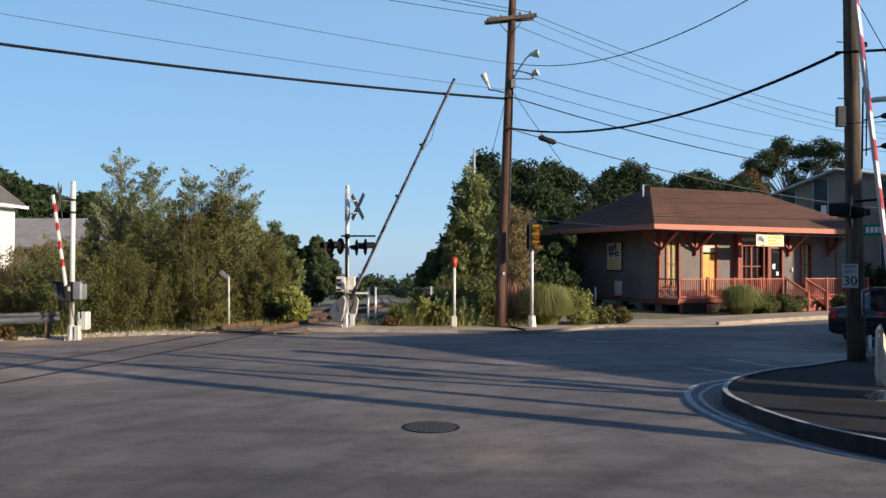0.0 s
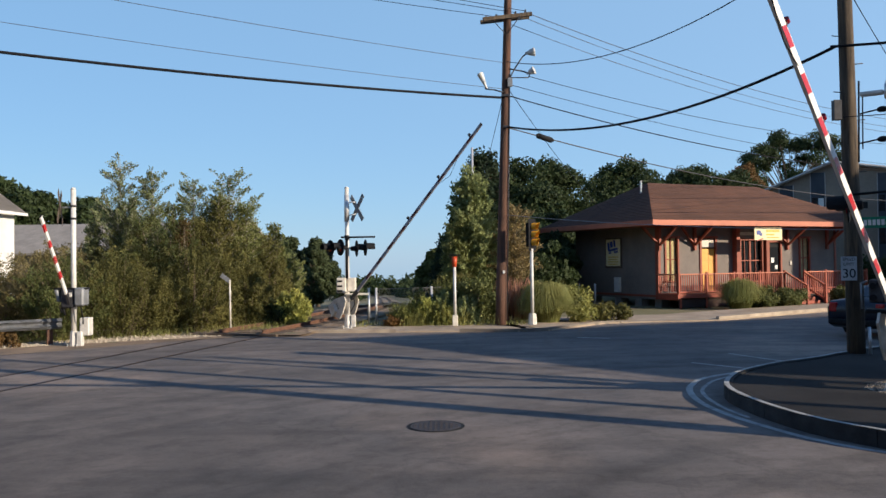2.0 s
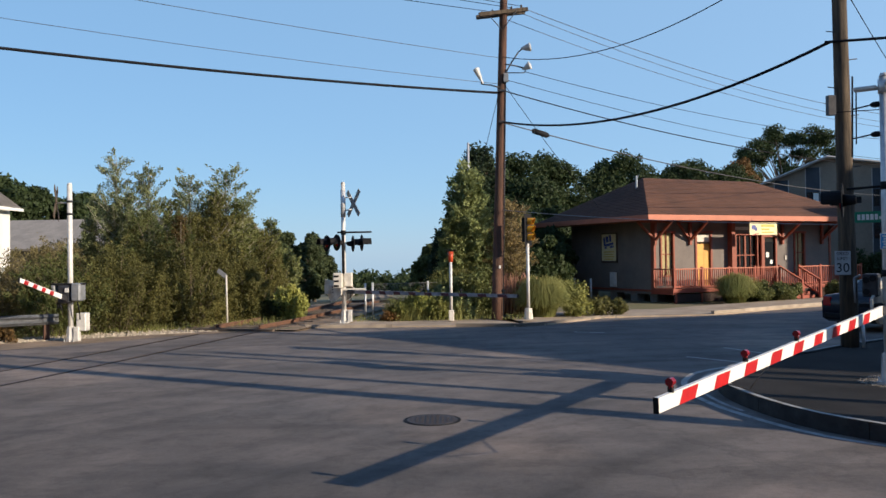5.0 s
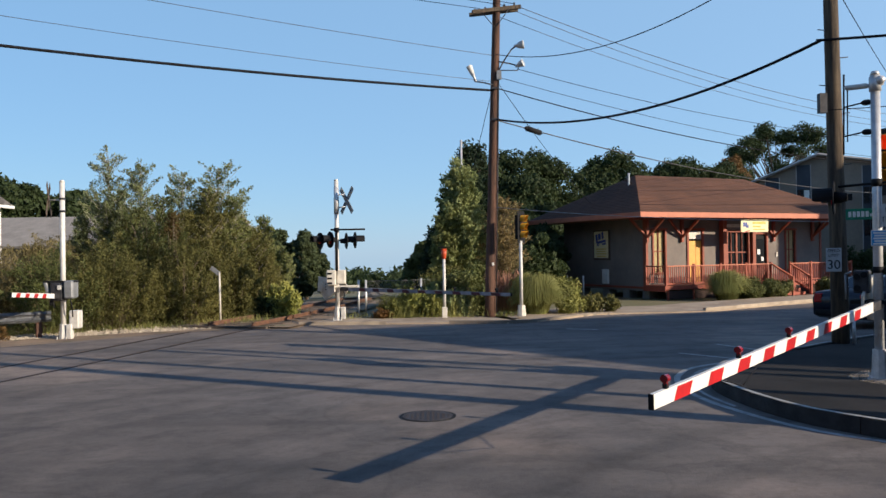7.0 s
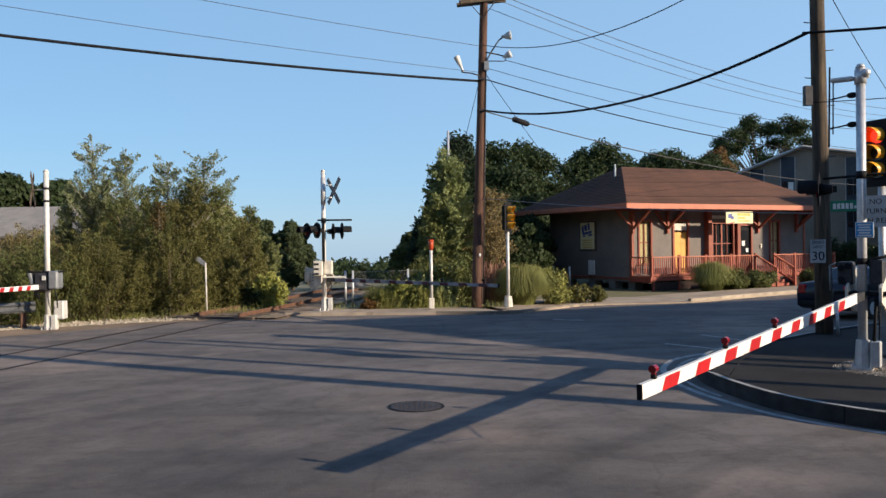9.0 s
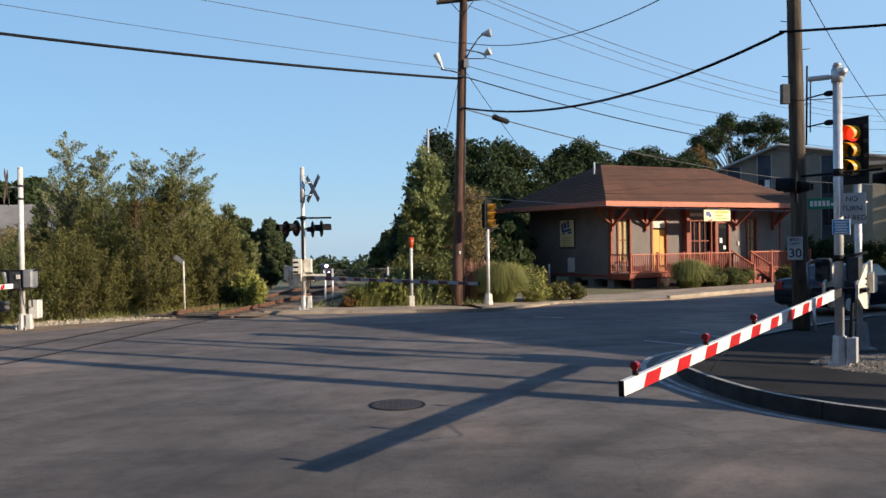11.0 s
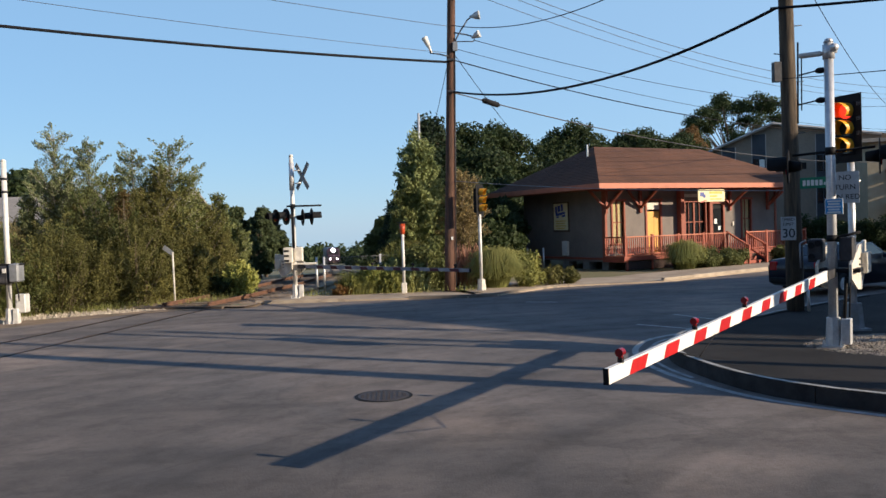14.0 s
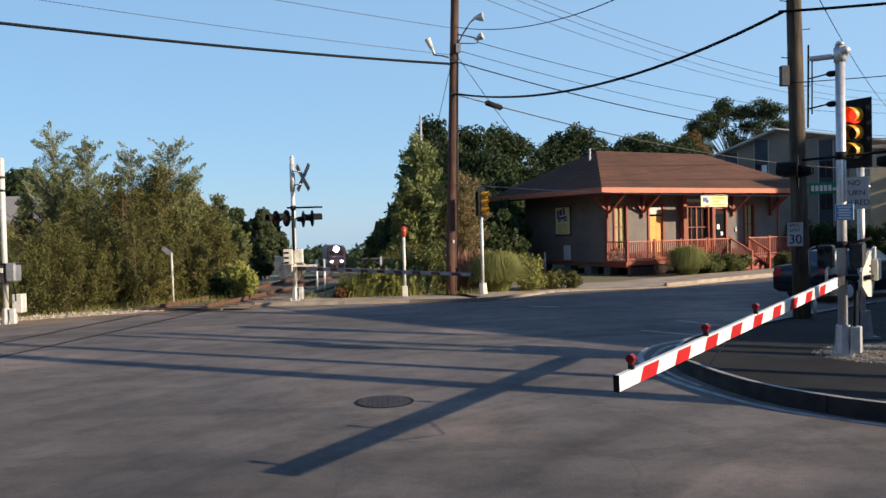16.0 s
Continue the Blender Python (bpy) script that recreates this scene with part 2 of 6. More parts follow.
FENCEWIRE = mat("fence_wire", (0.12, 0.12, 0.12), (0.08, 0.08, 0.08), rough=0.6)
FASCIA = mat("orange_fascia", (0.5, 0.16, 0.085), (0.42, 0.13, 0.07), scale=1.5, rough=0.6)
SHINGLE = mat("brown_shingle", (0.135, 0.06, 0.036), (0.085, 0.039, 0.025), scale=0.6, rough=0.95, fine=14, bump=0.3, objvar=0.1, island=0.1)
YELLOW_DOOR = mat("yellow_door", (0.72, 0.36, 0.05), (0.6, 0.3, 0.04), scale=2, rough=0.5)
DECKRED = mat("rail_red_paint", (0.34, 0.07, 0.034), (0.24, 0.05, 0.026), scale=3, rough=0.65)
SIGNCREAM = mat("sign_cream", (0.78, 0.68, 0.4), (0.7, 0.6, 0.35), scale=2, rough=0.6)
SIGNYELLOW = mat("sign_yellow", (0.72, 0.48, 0.08), rough=0.5)
SIGNWHITE = mat("sign_white", (0.74, 0.74, 0.72), (0.64, 0.64, 0.62), scale=4, rough=0.4)
# sign sheeting greyed to include the shade on the corner signs
SIGNSHADED = mat("shaded_sheeting", (0.46, 0.47, 0.48), (0.38, 0.39, 0.4), scale=4, rough=0.5)
SIGNBLUE = mat("sign_blue", (0.05, 0.33, 0.68), rough=0.4)
SIGNGREEN = mat("sign_green", (0.01, 0.2, 0.11), rough=0.4)
LOGOBLUE = mat("logo_blue", (0.05, 0.08, 0.3), rough=0.5)
LOGORED = mat("logo_red", (0.45, 0.05, 0.05), rough=0.5)
SIDING_TAN = mat("tan_siding", (0.18, 0.15, 0.125), (0.145, 0.12, 0.1), scale=1.0, rough=0.9, fine=10)
SIDING_GREY = mat("grey_panel", (0.05, 0.06, 0.078), (0.036, 0.044, 0.06), scale=1.0, rough=0.8)
APT_TAN = mat("apartment_siding", (0.25, 0.205, 0.165), (0.2, 0.165, 0.135), scale=0.8, rough=0.9, fine=9)
ROOF_EDGE = mat("pale_roof_edge", (0.42, 0.4, 0.38), (0.32, 0.3, 0.29), scale=2, rough=0.8)
HOUSEWHITE = mat("white_clapboard", (0.8, 0.78, 0.73), (0.7, 0.68, 0.64), scale=1.5, rough=0.7)
ROOFGREY = mat("grey_shingle", (0.3, 0.27, 0.24), (0.22, 0.2, 0.18), scale=1.2, rough=0.95, fine=10, bump=0.3)
CARPAINT = mat("dark_blue_paint", (0.008, 0.012, 0.024), (0.007, 0.01, 0.02), rough=0.35, coat=0.35, spec=0.3)
RUBBER = mat("tyre_rubber", (0.02, 0.02, 0.02), rough=0.9)
TAIL = mat("tail_lamp", (0.45, 0.01, 0.015), rough=0.2, coat=0.5)
BARK = mat("bark", (0.12, 0.09, 0.065), (0.07, 0.052, 0.04), scale=4, rough=0.95, bump=0.5, fine=25)
BRANCH = mat("twig_bark", (0.2, 0.16, 0.11), (0.12, 0.09, 0.06), scale=4, rough=0.9)
BIRCH = mat("pale_bark", (0.45, 0.42, 0.37), (0.25, 0.22, 0.19), scale=4, rough=0.9)
GRAVEL = mat("gravel", (0.36, 0.31, 0.25), (0.2, 0.17, 0.14), scale=12, rough=0.95, island=0.5, fine=40)
STONEPALE = mat("pale_stone", (0.42, 0.36, 0.28), (0.3, 0.25, 0.19), scale=5, rough=0.95, island=0.3)
LEAF_OLIVE = leaf_mat("olive_leaf", (0.19, 0.175, 0.055), (0.1, 0.1, 0.032))
LEAF_GREEN = leaf_mat("green_leaf", (0.165, 0.175, 0.06), (0.08, 0.1, 0.032))
LEAF_DARK = leaf_mat("dark_leaf", (0.056, 0.08, 0.029), (0.028, 0.044, 0.017))
LEAF_MID = leaf_mat("mid_green_leaf", (0.09, 0.115, 0.05), (0.05, 0.068, 0.03))
LEAF_LIGHT = leaf_mat("light_leaf", (0.25, 0.265, 0.1), (0.135, 0.155, 0.052))
LEAF_YELLOW = leaf_mat("yellow_green_leaf", (0.29, 0.285, 0.085), (0.15, 0.17, 0.045))
LEAF_BROWN = leaf_mat("brown_leaf", (0.2, 0.1, 0.035), (0.1, 0.07, 0.025))
LEAF_DUSTY = leaf_mat("dusty_olive_leaf", (0.25, 0.205, 0.095), (0.14, 0.12, 0.052))
LEAF_BIRCH = leaf_mat("birch_leaf", (0.27, 0.29, 0.15), (0.15, 0.175, 0.08))
LEAF_STRAW = leaf_mat("straw_leaf", (0.32, 0.24, 0.11), (0.19, 0.15, 0.06))
LEAF_PALE = leaf_mat("pale_green_leaf", (0.34, 0.37, 0.16), (0.18, 0.215, 0.08))
LEAF_GOLD = leaf_mat("golden_green_leaf", (0.46, 0.45, 0.14), (0.28, 0.3, 0.08))
LEAF_FIR = leaf_mat("conifer_needle", (0.04, 0.062, 0.03), (0.02, 0.034, 0.018))
BLADE = leaf_mat("grass_blade", (0.3, 0.29, 0.1), (0.16, 0.18, 0.055))
BLADE_GREEN = leaf_mat("green_blade", (0.25, 0.25, 0.075), (0.14, 0.155, 0.045))
PLUME = leaf_mat("pink_plume", (0.42, 0.22, 0.16), (0.32, 0.16, 0.1))


# ---- mesh helpers ----
def box(bm, c, s, m=None):
    r = bmesh.ops.create_cube(bm, size=1.0)
    mm = Matrix.Translation(c) @ Matrix.Diagonal((*s, 1))
    if m is not None:
        mm = m @ mm
    bmesh.ops.transform(bm, matrix=mm, verts=r["verts"])
    return r["verts"]


def rod(bm, a, b, r0, r1=None, n=10, caps=True):
    a, b = Vector(a), Vector(b)
    d = b - a
    r1 = r0 if r1 is None else r1
    r = bmesh.ops.create_cone(bm, cap_ends=caps, segments=n, radius1=r0, radius2=r1, depth=d.length)
    q = d.to_track_quat("Z", "Y").to_matrix().to_4x4()
    bmesh.ops.transform(bm, matrix=Matrix.Translation((a + b) / 2) @ q, verts=r["verts"])
    return r["verts"]


def ball(bm, c, r, s=(1, 1, 1), n=12):
    q = bmesh.ops.create_uvsphere(bm, u_segments=n, v_segments=max(6, n // 2), radius=r)
    bmesh.ops.transform(bm, matrix=Matrix.Translation(c) @ Matrix.Diagonal((*s, 1)), verts=q["verts"])


def poly(bm, pts):
    return bm.faces.new([bm.verts.new(p) for p in pts])


def prism(bm, pts, z0, z1):
    """An upright prism over a plan outline."""
    lo = [bm.verts.new((x, y, z0)) for x, y in pts]
    hi = [bm.verts.new((x, y, z1)) for x, y in pts]
    bm.faces.new(hi)
    bm.faces.new(lo[::-1])
    for i in range(len(pts)):
        j = (i + 1) % len(pts)
        bm.faces.new((lo[i], lo[j], hi[j], hi[i]))


def done(bm, name, material, bevel=0.0, smooth=False):
    if bevel:
        bmesh.ops.bevel(bm, geom=[e for e in bm.edges if len(e.link_faces) == 2 and e.calc_face_angle(0) > 0.6], offset=bevel, segments=1, affect="EDGES", clamp_overlap=True)
    bmesh.ops.recalc_face_normals(bm, faces=bm.faces)
    me = bpy.data.meshes.new(name)
    bm.to_mesh(me)
    bm.free()
    me.materials.append(material)
    if smooth:
        for p in me.polygons:
            p.use_smooth = True
    return me


def part(name, bm, material, parent, label="", bevel=0.0, smooth=False):
    ob = new(name, done(bm, name, material, bevel, smooth))
    ob.parent = parent
    if label:
        ob["label"] = label
    return ob


def piece(name, me, parent, m=None):
    ob = new(name, me)
    ob.parent = parent
    if m is not None:
        ob.matrix_basis = m
    return ob


def thing(name, m, label, category, group="", kind=""):
    ob = new(name)
    ob.matrix_basis = m
    return tagged(ob, label, category, group, kind)


def solid(name, bm, material, label, category, kind="", group="", bevel=0.0, smooth=False):
    return tagged(new(name, done(bm, name, material, bevel, smooth)), label, category, group, kind)


APART = {"slot", "hanger", "notice_text", "text_bar", "name_bar", "mechanism_box", "deck_frame", "logo", "bracket", "tag", "bay_post", "windscreen", "belt_trim", "gutter", "mast_clamp", "band", "crossbuck_bracket", "antenna_rod", "loop_bracket", "door_panel", "mullion", "soffit", "notice", "cable_loop", "curtain"}


def rods(parent, name, material, *segs, label="", n=10, smooth=True):
    if name in APART and len(segs) > 1:
        return [rods(parent, name, material, s, label=label, n=n, smooth=smooth) for s in segs][0]
    bm = bmesh.new()
    for s in segs:
        rod(bm, *s, n=n)
    return part(name, bm, material, parent, label, smooth=smooth)


def boxes(parent, name, material, *cs, label="", bevel=0.004, m=None):
    if name in APART and len(cs) > 1:
        return [boxes(parent, name, material, c, label=label, bevel=bevel, m=m) for c in cs][0]
    bm = bmesh.new()
    for c, s in cs:
        box(bm, c, s, m)
    return part(name, bm, material, parent, label, bevel=bevel)


def lettering(name, text, size, material, parent, m, label=""):
    cu = bpy.data.curves.new(name, "FONT")
    cu.body, cu.size, cu.align_x, cu.align_y, cu.extrude = text, size, "CENTER", "CENTER", 0.002
    tmp = bpy.data.objects.new(name, cu)
    scene.collection.objects.link(tmp)
    bpy.context.view_layer.update()
    me = bpy.data.meshes.new_from_object(tmp.evaluated_get(bpy.context.evaluated_depsgraph_get()))
    bpy.data.objects.remove(tmp)
    me.materials.clear()
    me.materials.append(material)
    ob = new(name, me)
    ob.parent = parent
    ob.matrix_basis = m
    if label:
        ob["label"] = label
    return ob


def smooth_line(pts, step=0.4):
    """A curve through the plan points, in short steps."""
    out = []
    P = [Vector((*p, 0)) if len(p) == 2 else Vector(p) for p in pts]
    for i in range(len(P) - 1):
        a, b, c, d = P[max(i - 1, 0)], P[i], P[i + 1], P[min(i + 2, len(P) - 1)]
        n = max(1, int((c - b).length / step))
        for k in range(n):
            t = k / n
            out.append(0.5 * ((2 * b) + (c - a) * t + (2 * a - 5 * b + 4 * c - d) * t * t + (3 * b - a - 3 * c + d) * t ** 3))
    out.append(P[-1])
    return out


def ribbon(bm, line, w0, w1, z0, z1=None):
    """A strip along a line between two sideways offsets; with z1, a bar of that height."""
    rows = []
    for i, p in enumerate(line):
        d = (line[min(i + 1, len(line) - 1)] - line[max(i - 1, 0)])
        d.z = 0
        d.normalize()
        s = Vector((-d.y, d.x, 0))
        a, b = p + s * w0, p + s * w1
        zz = p.z
        if z1 is None:
            rows.append([bm.verts.new((a.x, a.y, zz + z0)), bm.verts.new((b.x, b.y, zz + z0))])
        else:
            rows.append([bm.verts.new((q.x, q.y, zz + z)) for q, z in ((a, z0), (a, z1), (b, z1), (b, z0))])
    for r, s in zip(rows, rows[1:]):
        k = len(r)
        for j in range(k - 1 if k == 2 else k):
            bm.faces.new((r[j], r[(j + 1) % k], s[(j + 1) % k], s[j]))
    if z1 is not None:
        bm.faces.new(rows[0])
        bm.faces.new(rows[-1][::-1])


def fall(x, y):
    """Height of the land: level round the crossing, falling away along the railway."""
    d = max(0.0, y - 38)
    w = min(1.0, max(0.0, (9 - x) / 8)) if y < 120 else 1.0
    w = w * w * (3 - 2 * w)
    return -w * (0.046 * min(d, 92) + 0.034 * max(0.0, d - 92)) if d else 0.0


# ---- ground ----
def ground():
    xs = [-900, -500, -300, -180, -120] + [x for x in range(-90, 91, 6)] + [120, 180, 300, 500, 900]
    ys = [-300, -120, -60] + [y for y in range(-30, 120, 6)] + [130, 145, 160, 180, 200, 225, 250, 280, 320, 400, 520, 700, 1000, 1600]
    bm = bmesh.new()
    grid = [[bm.verts.new((x, y, fall(x, y) - 0.02)) for x in xs] for y in ys]
    for j in range(len(ys) - 1):
        for i in range(len(xs) - 1):
            bm.faces.new((grid[j][i], grid[j][i + 1], grid[j + 1][i + 1], grid[j + 1][i]))
    solid("ground", bm, GRASSY, "dry grassy ground that falls away along the railway", "ground", "structure", smooth=True)
    bm = bmesh.new()
    poly(bm, [(x, y, 0.0) for x, y in ROAD_EDGE])
    solid("road", bm, ASPHALT, "worn grey asphalt road at a level crossing", "road", "structure")
    bm = bmesh.new()
    line = smooth_line(FAR_EDGE, 0.5)
    ribbon(bm, line, -0.02, 3.2, -0.06, 0.05)
    solid("verge", bm, CONCRETE, "sandy concrete pavement along the far side of the road", "pavement", "structure")
    bm = bmesh.new()
    ribbon(bm, smooth_line([(-30, 7.5), (-16, 17.8), (-11.6, 21.1), (-10.2, 22.4), (-8.1, 24.5), (-6, 25.5), (-4.0, 25.6)], 0.5), -1.1, 2.4, 0.006)
    solid("verge", bm, DIRT, "sandy dirt strip along the edge of the road", "verge", "structure")
    bm = bmesh.new()
    poly(bm, [(x, y, 0.18) for x, y in [(p.x, p.y) for p in smooth_line(NEAR_KERB, 0.3)] + [(40, -10), (60, 40), (30, 31.5)]])
    solid("pavement", bm, WALKWAY, "dark asphalt pavement at the street corner", "pavement", "structure")


ROAD_EDGE = [(-60, -40), (60, -40), (60, 61), (22, 36.8), (14.6, 32.1), (12.0, 30.25), (9.9, 28.75), (7.0, 28.3), (5.7, 27.9), (4.3, 26.4), (2.9, 25.15), (0.6, 25.35), (-4.2, 25.55), (-6, 25.4), (-8.1, 24.4), (-10.2, 22.3), (-11.6, 21), (-40, 0), (-60, -14)]
FAR_EDGE = [(22, 36.8), (14.6, 32.1), (12.0, 30.25), (9.9, 28.75), (7.0, 28.3), (5.7, 27.9), (4.3, 26.4), (2.9, 25.15), (0.6, 25.35), (-4.2, 25.55)][::-1]
NEAR_KERB = [(30, 31.5), (12, 19.6), (8.72, 17.1), (7.68, 16.2), (6.6, 15.45), (5.54, 14.4), (4.98, 13.5), (4.64, 12.6), (4.56, 11.8), (4.62, 10.9), (4.8, 10.0), (5.1, 9.35), (5.7, 8.6), (7.2, 7.3), (12, 4.6), (22, 0), (40, -10)]
ground()


def kerb(pts, label, z0=-0.05, z1=0.15, w=0.13, length=1.8, side=1, material=None):
    line = smooth_line(pts, 0.3)
    k = thing("kerb", Matrix(), label, "kerb", "granite kerbs", "structure")
    i = 0
    step = max(2, int(length / 0.3))
    while i < len(line) - 1:
        seg = [Vector(p) for p in line[i:i + step + 1]]
        if len(seg) < 2:
            break
        d = (seg[-1] - seg[-2]).normalized()
        seg[-1] = seg[-1] - d * 0.012
        bm = bmesh.new()
        ribbon(bm, seg, 0.0, side * w, z0, z1 + random.uniform(-0.008, 0.008))
        part("kerbstone", bm, material or KERBTAN, k, bevel=0.012)
        i += step


kerb(NEAR_KERB[1:-1], "grey granite kerb round the street corner", z1=0.2, material=GRANITE_SHADED)
kerb([(-4.2, 25.55), (-3, 25.45), (-1.4, 25.42)], "low concrete kerb beside the crossing signal", z1=0.1, length=1.4)
kerb([(0.6, 25.33), (2.9, 25.12), (4.2, 26.3), (5.6, 27.8), (6.3, 28.15)], "worn granite kerb beside the utility pole", z1=0.1, material=KERBDULL)
kerb([(9.9, 28.75), (12.0, 30.25), (14.6, 32.1), (22, 36.8)], "granite kerb in front of the old station", z1=0.16)


def painted(name, pts, w, label):
    bm = bmesh.new()
    ribbon(bm, smooth_line(pts, 0.3), -w / 2, w / 2, 0.004)
    solid(name, bm, PAINT, label, "road marking", "structure")


painted("white_line", [(6.5, 16.0), (5.08, 14.9), (4.58, 14.1), (4.33, 13.45), (4.17, 12.5), (4.18, 11.6), (4.3, 10.9), (4.55, 10.0), (4.85, 9.35), (5.4, 8.7), (7, 7.2), (11, 4.9)], 0.11, "worn white edge line round the corner")
painted("white_line", [(6.6, 15.8), (5.3, 14.75), (4.8, 14.0), (4.5, 13.3), (4.36, 12.4), (4.36, 11.6), (4.44, 11.0)], 0.07, "second worn white line beside the kerb")
# bright strip that paints the sunlit top edge onto the dark kerb
bm = bmesh.new()
ribbon(bm, smooth_line(NEAR_KERB[1:-1], 0.3), 0.005, 0.085, 0.216)
solid("kerb_lit_edge", bm, PAINT, "white strip painted for the sunlit top of the kerb", "road marking", "structure")
painted("white_line", [(5.45, 17.1), (6.25, 16.1)], 0.1, "short white stop line")
painted("white_line", [(6.8, 18.7), (7.64, 16.95), (8.6, 17.4)], 0.1, "white line at the corner")
painted("white_line", [(3.97, 23.1), (4.8, 22.7)], 0.12, "short white road dash")


def manhole():
    h = thing("manhole_cover", pose(0.08, 10.65, 0.0), "round dark iron manhole cover in the road", "manhole cover")
    bm = bmesh.new()
    rod(bm, (0, 0, -0.02), (0, 0, 0.006), 0.39, n=40)
    part("rim", bm, BLACK, h)
    bm = bmesh.new()
    rod(bm, (0, 0, -0.02), (0, 0, 0.01), 0.345, n=40)
    for i in range(-4, 5):
        for j in range(-4, 5):
            if i * i + j * j < 18:
                box(bm, (i * 0.07, j * 0.07, 0.012), (0.04, 0.04, 0.006))
    part("cover", bm, mat("dark_iron", (0.05, 0.04, 0.04), (0.03, 0.026, 0.028), scale=8, rough=0.7), h)


manhole()

# ---- railway ----
TRACK = [(-13.0, -4), (-9.75, 9.5), (-8.05, 16.5), (-6.5, 23.5), (-5.35, 28.5), (-4.1, 36), (-3.7, 45), (-4.2, 60), (-5.8, 85), (-9.65, 130), (-14.5, 185), (-22.7, 255), (-34, 330)]


def track():
    line = smooth_line(TRACK, 1.2)
    for p in line:
        p.z = fall(p.x, p.y)
    rail = thing("railway_track", Matrix(), "rusty railway track crossing the road", "railway track", kind="structure")
    flat = [p for p in line if p.y < 25.2]
    far = [p for p in line if p.y > 24.0]
    for s in (-0.75, 0.75):
        bm = bmesh.new()
        ribbon(bm, flat, s - 0.035, s + 0.035, -0.04, 0.008)
        part("rail", bm, RAILTOP, rail)
        bm = bmesh.new()
        ribbon(bm, flat, s - 0.1, s - 0.036, -0.04, 0.004)
        part("flangeway", bm, BLACK, rail)
        bm = bmesh.new()
        ribbon(bm, far, s - 0.035, s + 0.035, 0.15, 0.19)
        ribbon(bm, far, s - 0.012, s + 0.012, 0.09, 0.155)
        ribbon(bm, far, s - 0.07, s + 0.07, 0.07, 0.09)
        part("rail", bm, STEEL, rail)
    bed = bmesh.new()
    ribbon(bed, far, -2.0, 2.0, 0.055)
    solid("ballast", bed, DIRT, "brown stony railway bed", "railway bed", "structure")
    bm = bmesh.new()
    box(bm, (0, 0, 0), (0.23, 2.5, 0.15))
    me = done(bm, "sleeper", BARK, 0.01)
    d = 0.0
    for a, b in zip(far, far[1:]):
        if a.y > 110:
            break
        n = 2
        for k in range(n):
            p = a.lerp(b, k / n)
            ang = math.degrees(math.atan2((b - a).y, (b - a).x))
            piece("sleeper", me, rail, pose(p.x, p.y, p.z + 0.0, 0, 0, ang))


track()


# ---- poles and wires ----
def utility_pole(m, height, lean, r0, r1, label, wood):
    p = thing("utility_pole", m, label, "utility pole", "utility poles")
    bm = bmesh.new()
    top = Vector((lean, 0, height))
    n = 8
    for i in range(n):
        a, b = top * (i / n), top * ((i + 1) / n)
        rod(bm, a - Vector((0, 0, 0.3 if i == 0 else 0)), b, r0 + (r1 - r0) * i / n, r0 + (r1 - r0) * (i + 1) / n, n=14, caps=(i in (0, n - 1)))
    bmesh.ops.remove_doubles(bm, verts=bm.verts, dist=0.002)
    part("post", bm, wood, p, smooth=True)
    return p


def floodlight(parent, arm, aim, size=1.0, slim=1.0):
    """A lamp head at the end of a bent pipe arm, facing the way of aim."""
    arm = [Vector(q) for q in arm]
    rods(parent, "bracket_arm", GREYBOX, *[(p, q, 0.024) for p, q in zip(arm, arm[1:])])
    q = Matrix.Translation(arm[-1]) @ Vector(aim).to_track_quat("X", "Z").to_matrix().to_4x4() @ Matrix.Diagonal((size, size * slim, size * slim, 1))
    bm = bmesh.new()
    rod(bm, (-0.08, 0, 0), (0.02, 0, 0), 0.05, 0.06, n=12)
    rod(bm, (0.02, 0, 0), (0.12, 0, 0), 0.07, 0.12, n=14)
    rod(bm, (0.12, 0, 0), (0.24, 0, 0), 0.12, 0.15, n=14)
    rod(bm, (0.24, 0, 0), (0.27, 0, 0), 0.16, 0.16, n=14)
    bmesh.ops.transform(bm, matrix=q, verts=bm.verts)
    lamp = part("floodlight", bm, SILVER, parent, "pale flared floodlight")
    bm = bmesh.new()
    rod(bm, (0.27, 0, 0), (0.285, 0, 0), 0.14, 0.12, n=14)
    bmesh.ops.transform(bm, matrix=q, verts=bm.verts)
    part("lens", bm, LAMPGLASS, lamp, smooth=True)


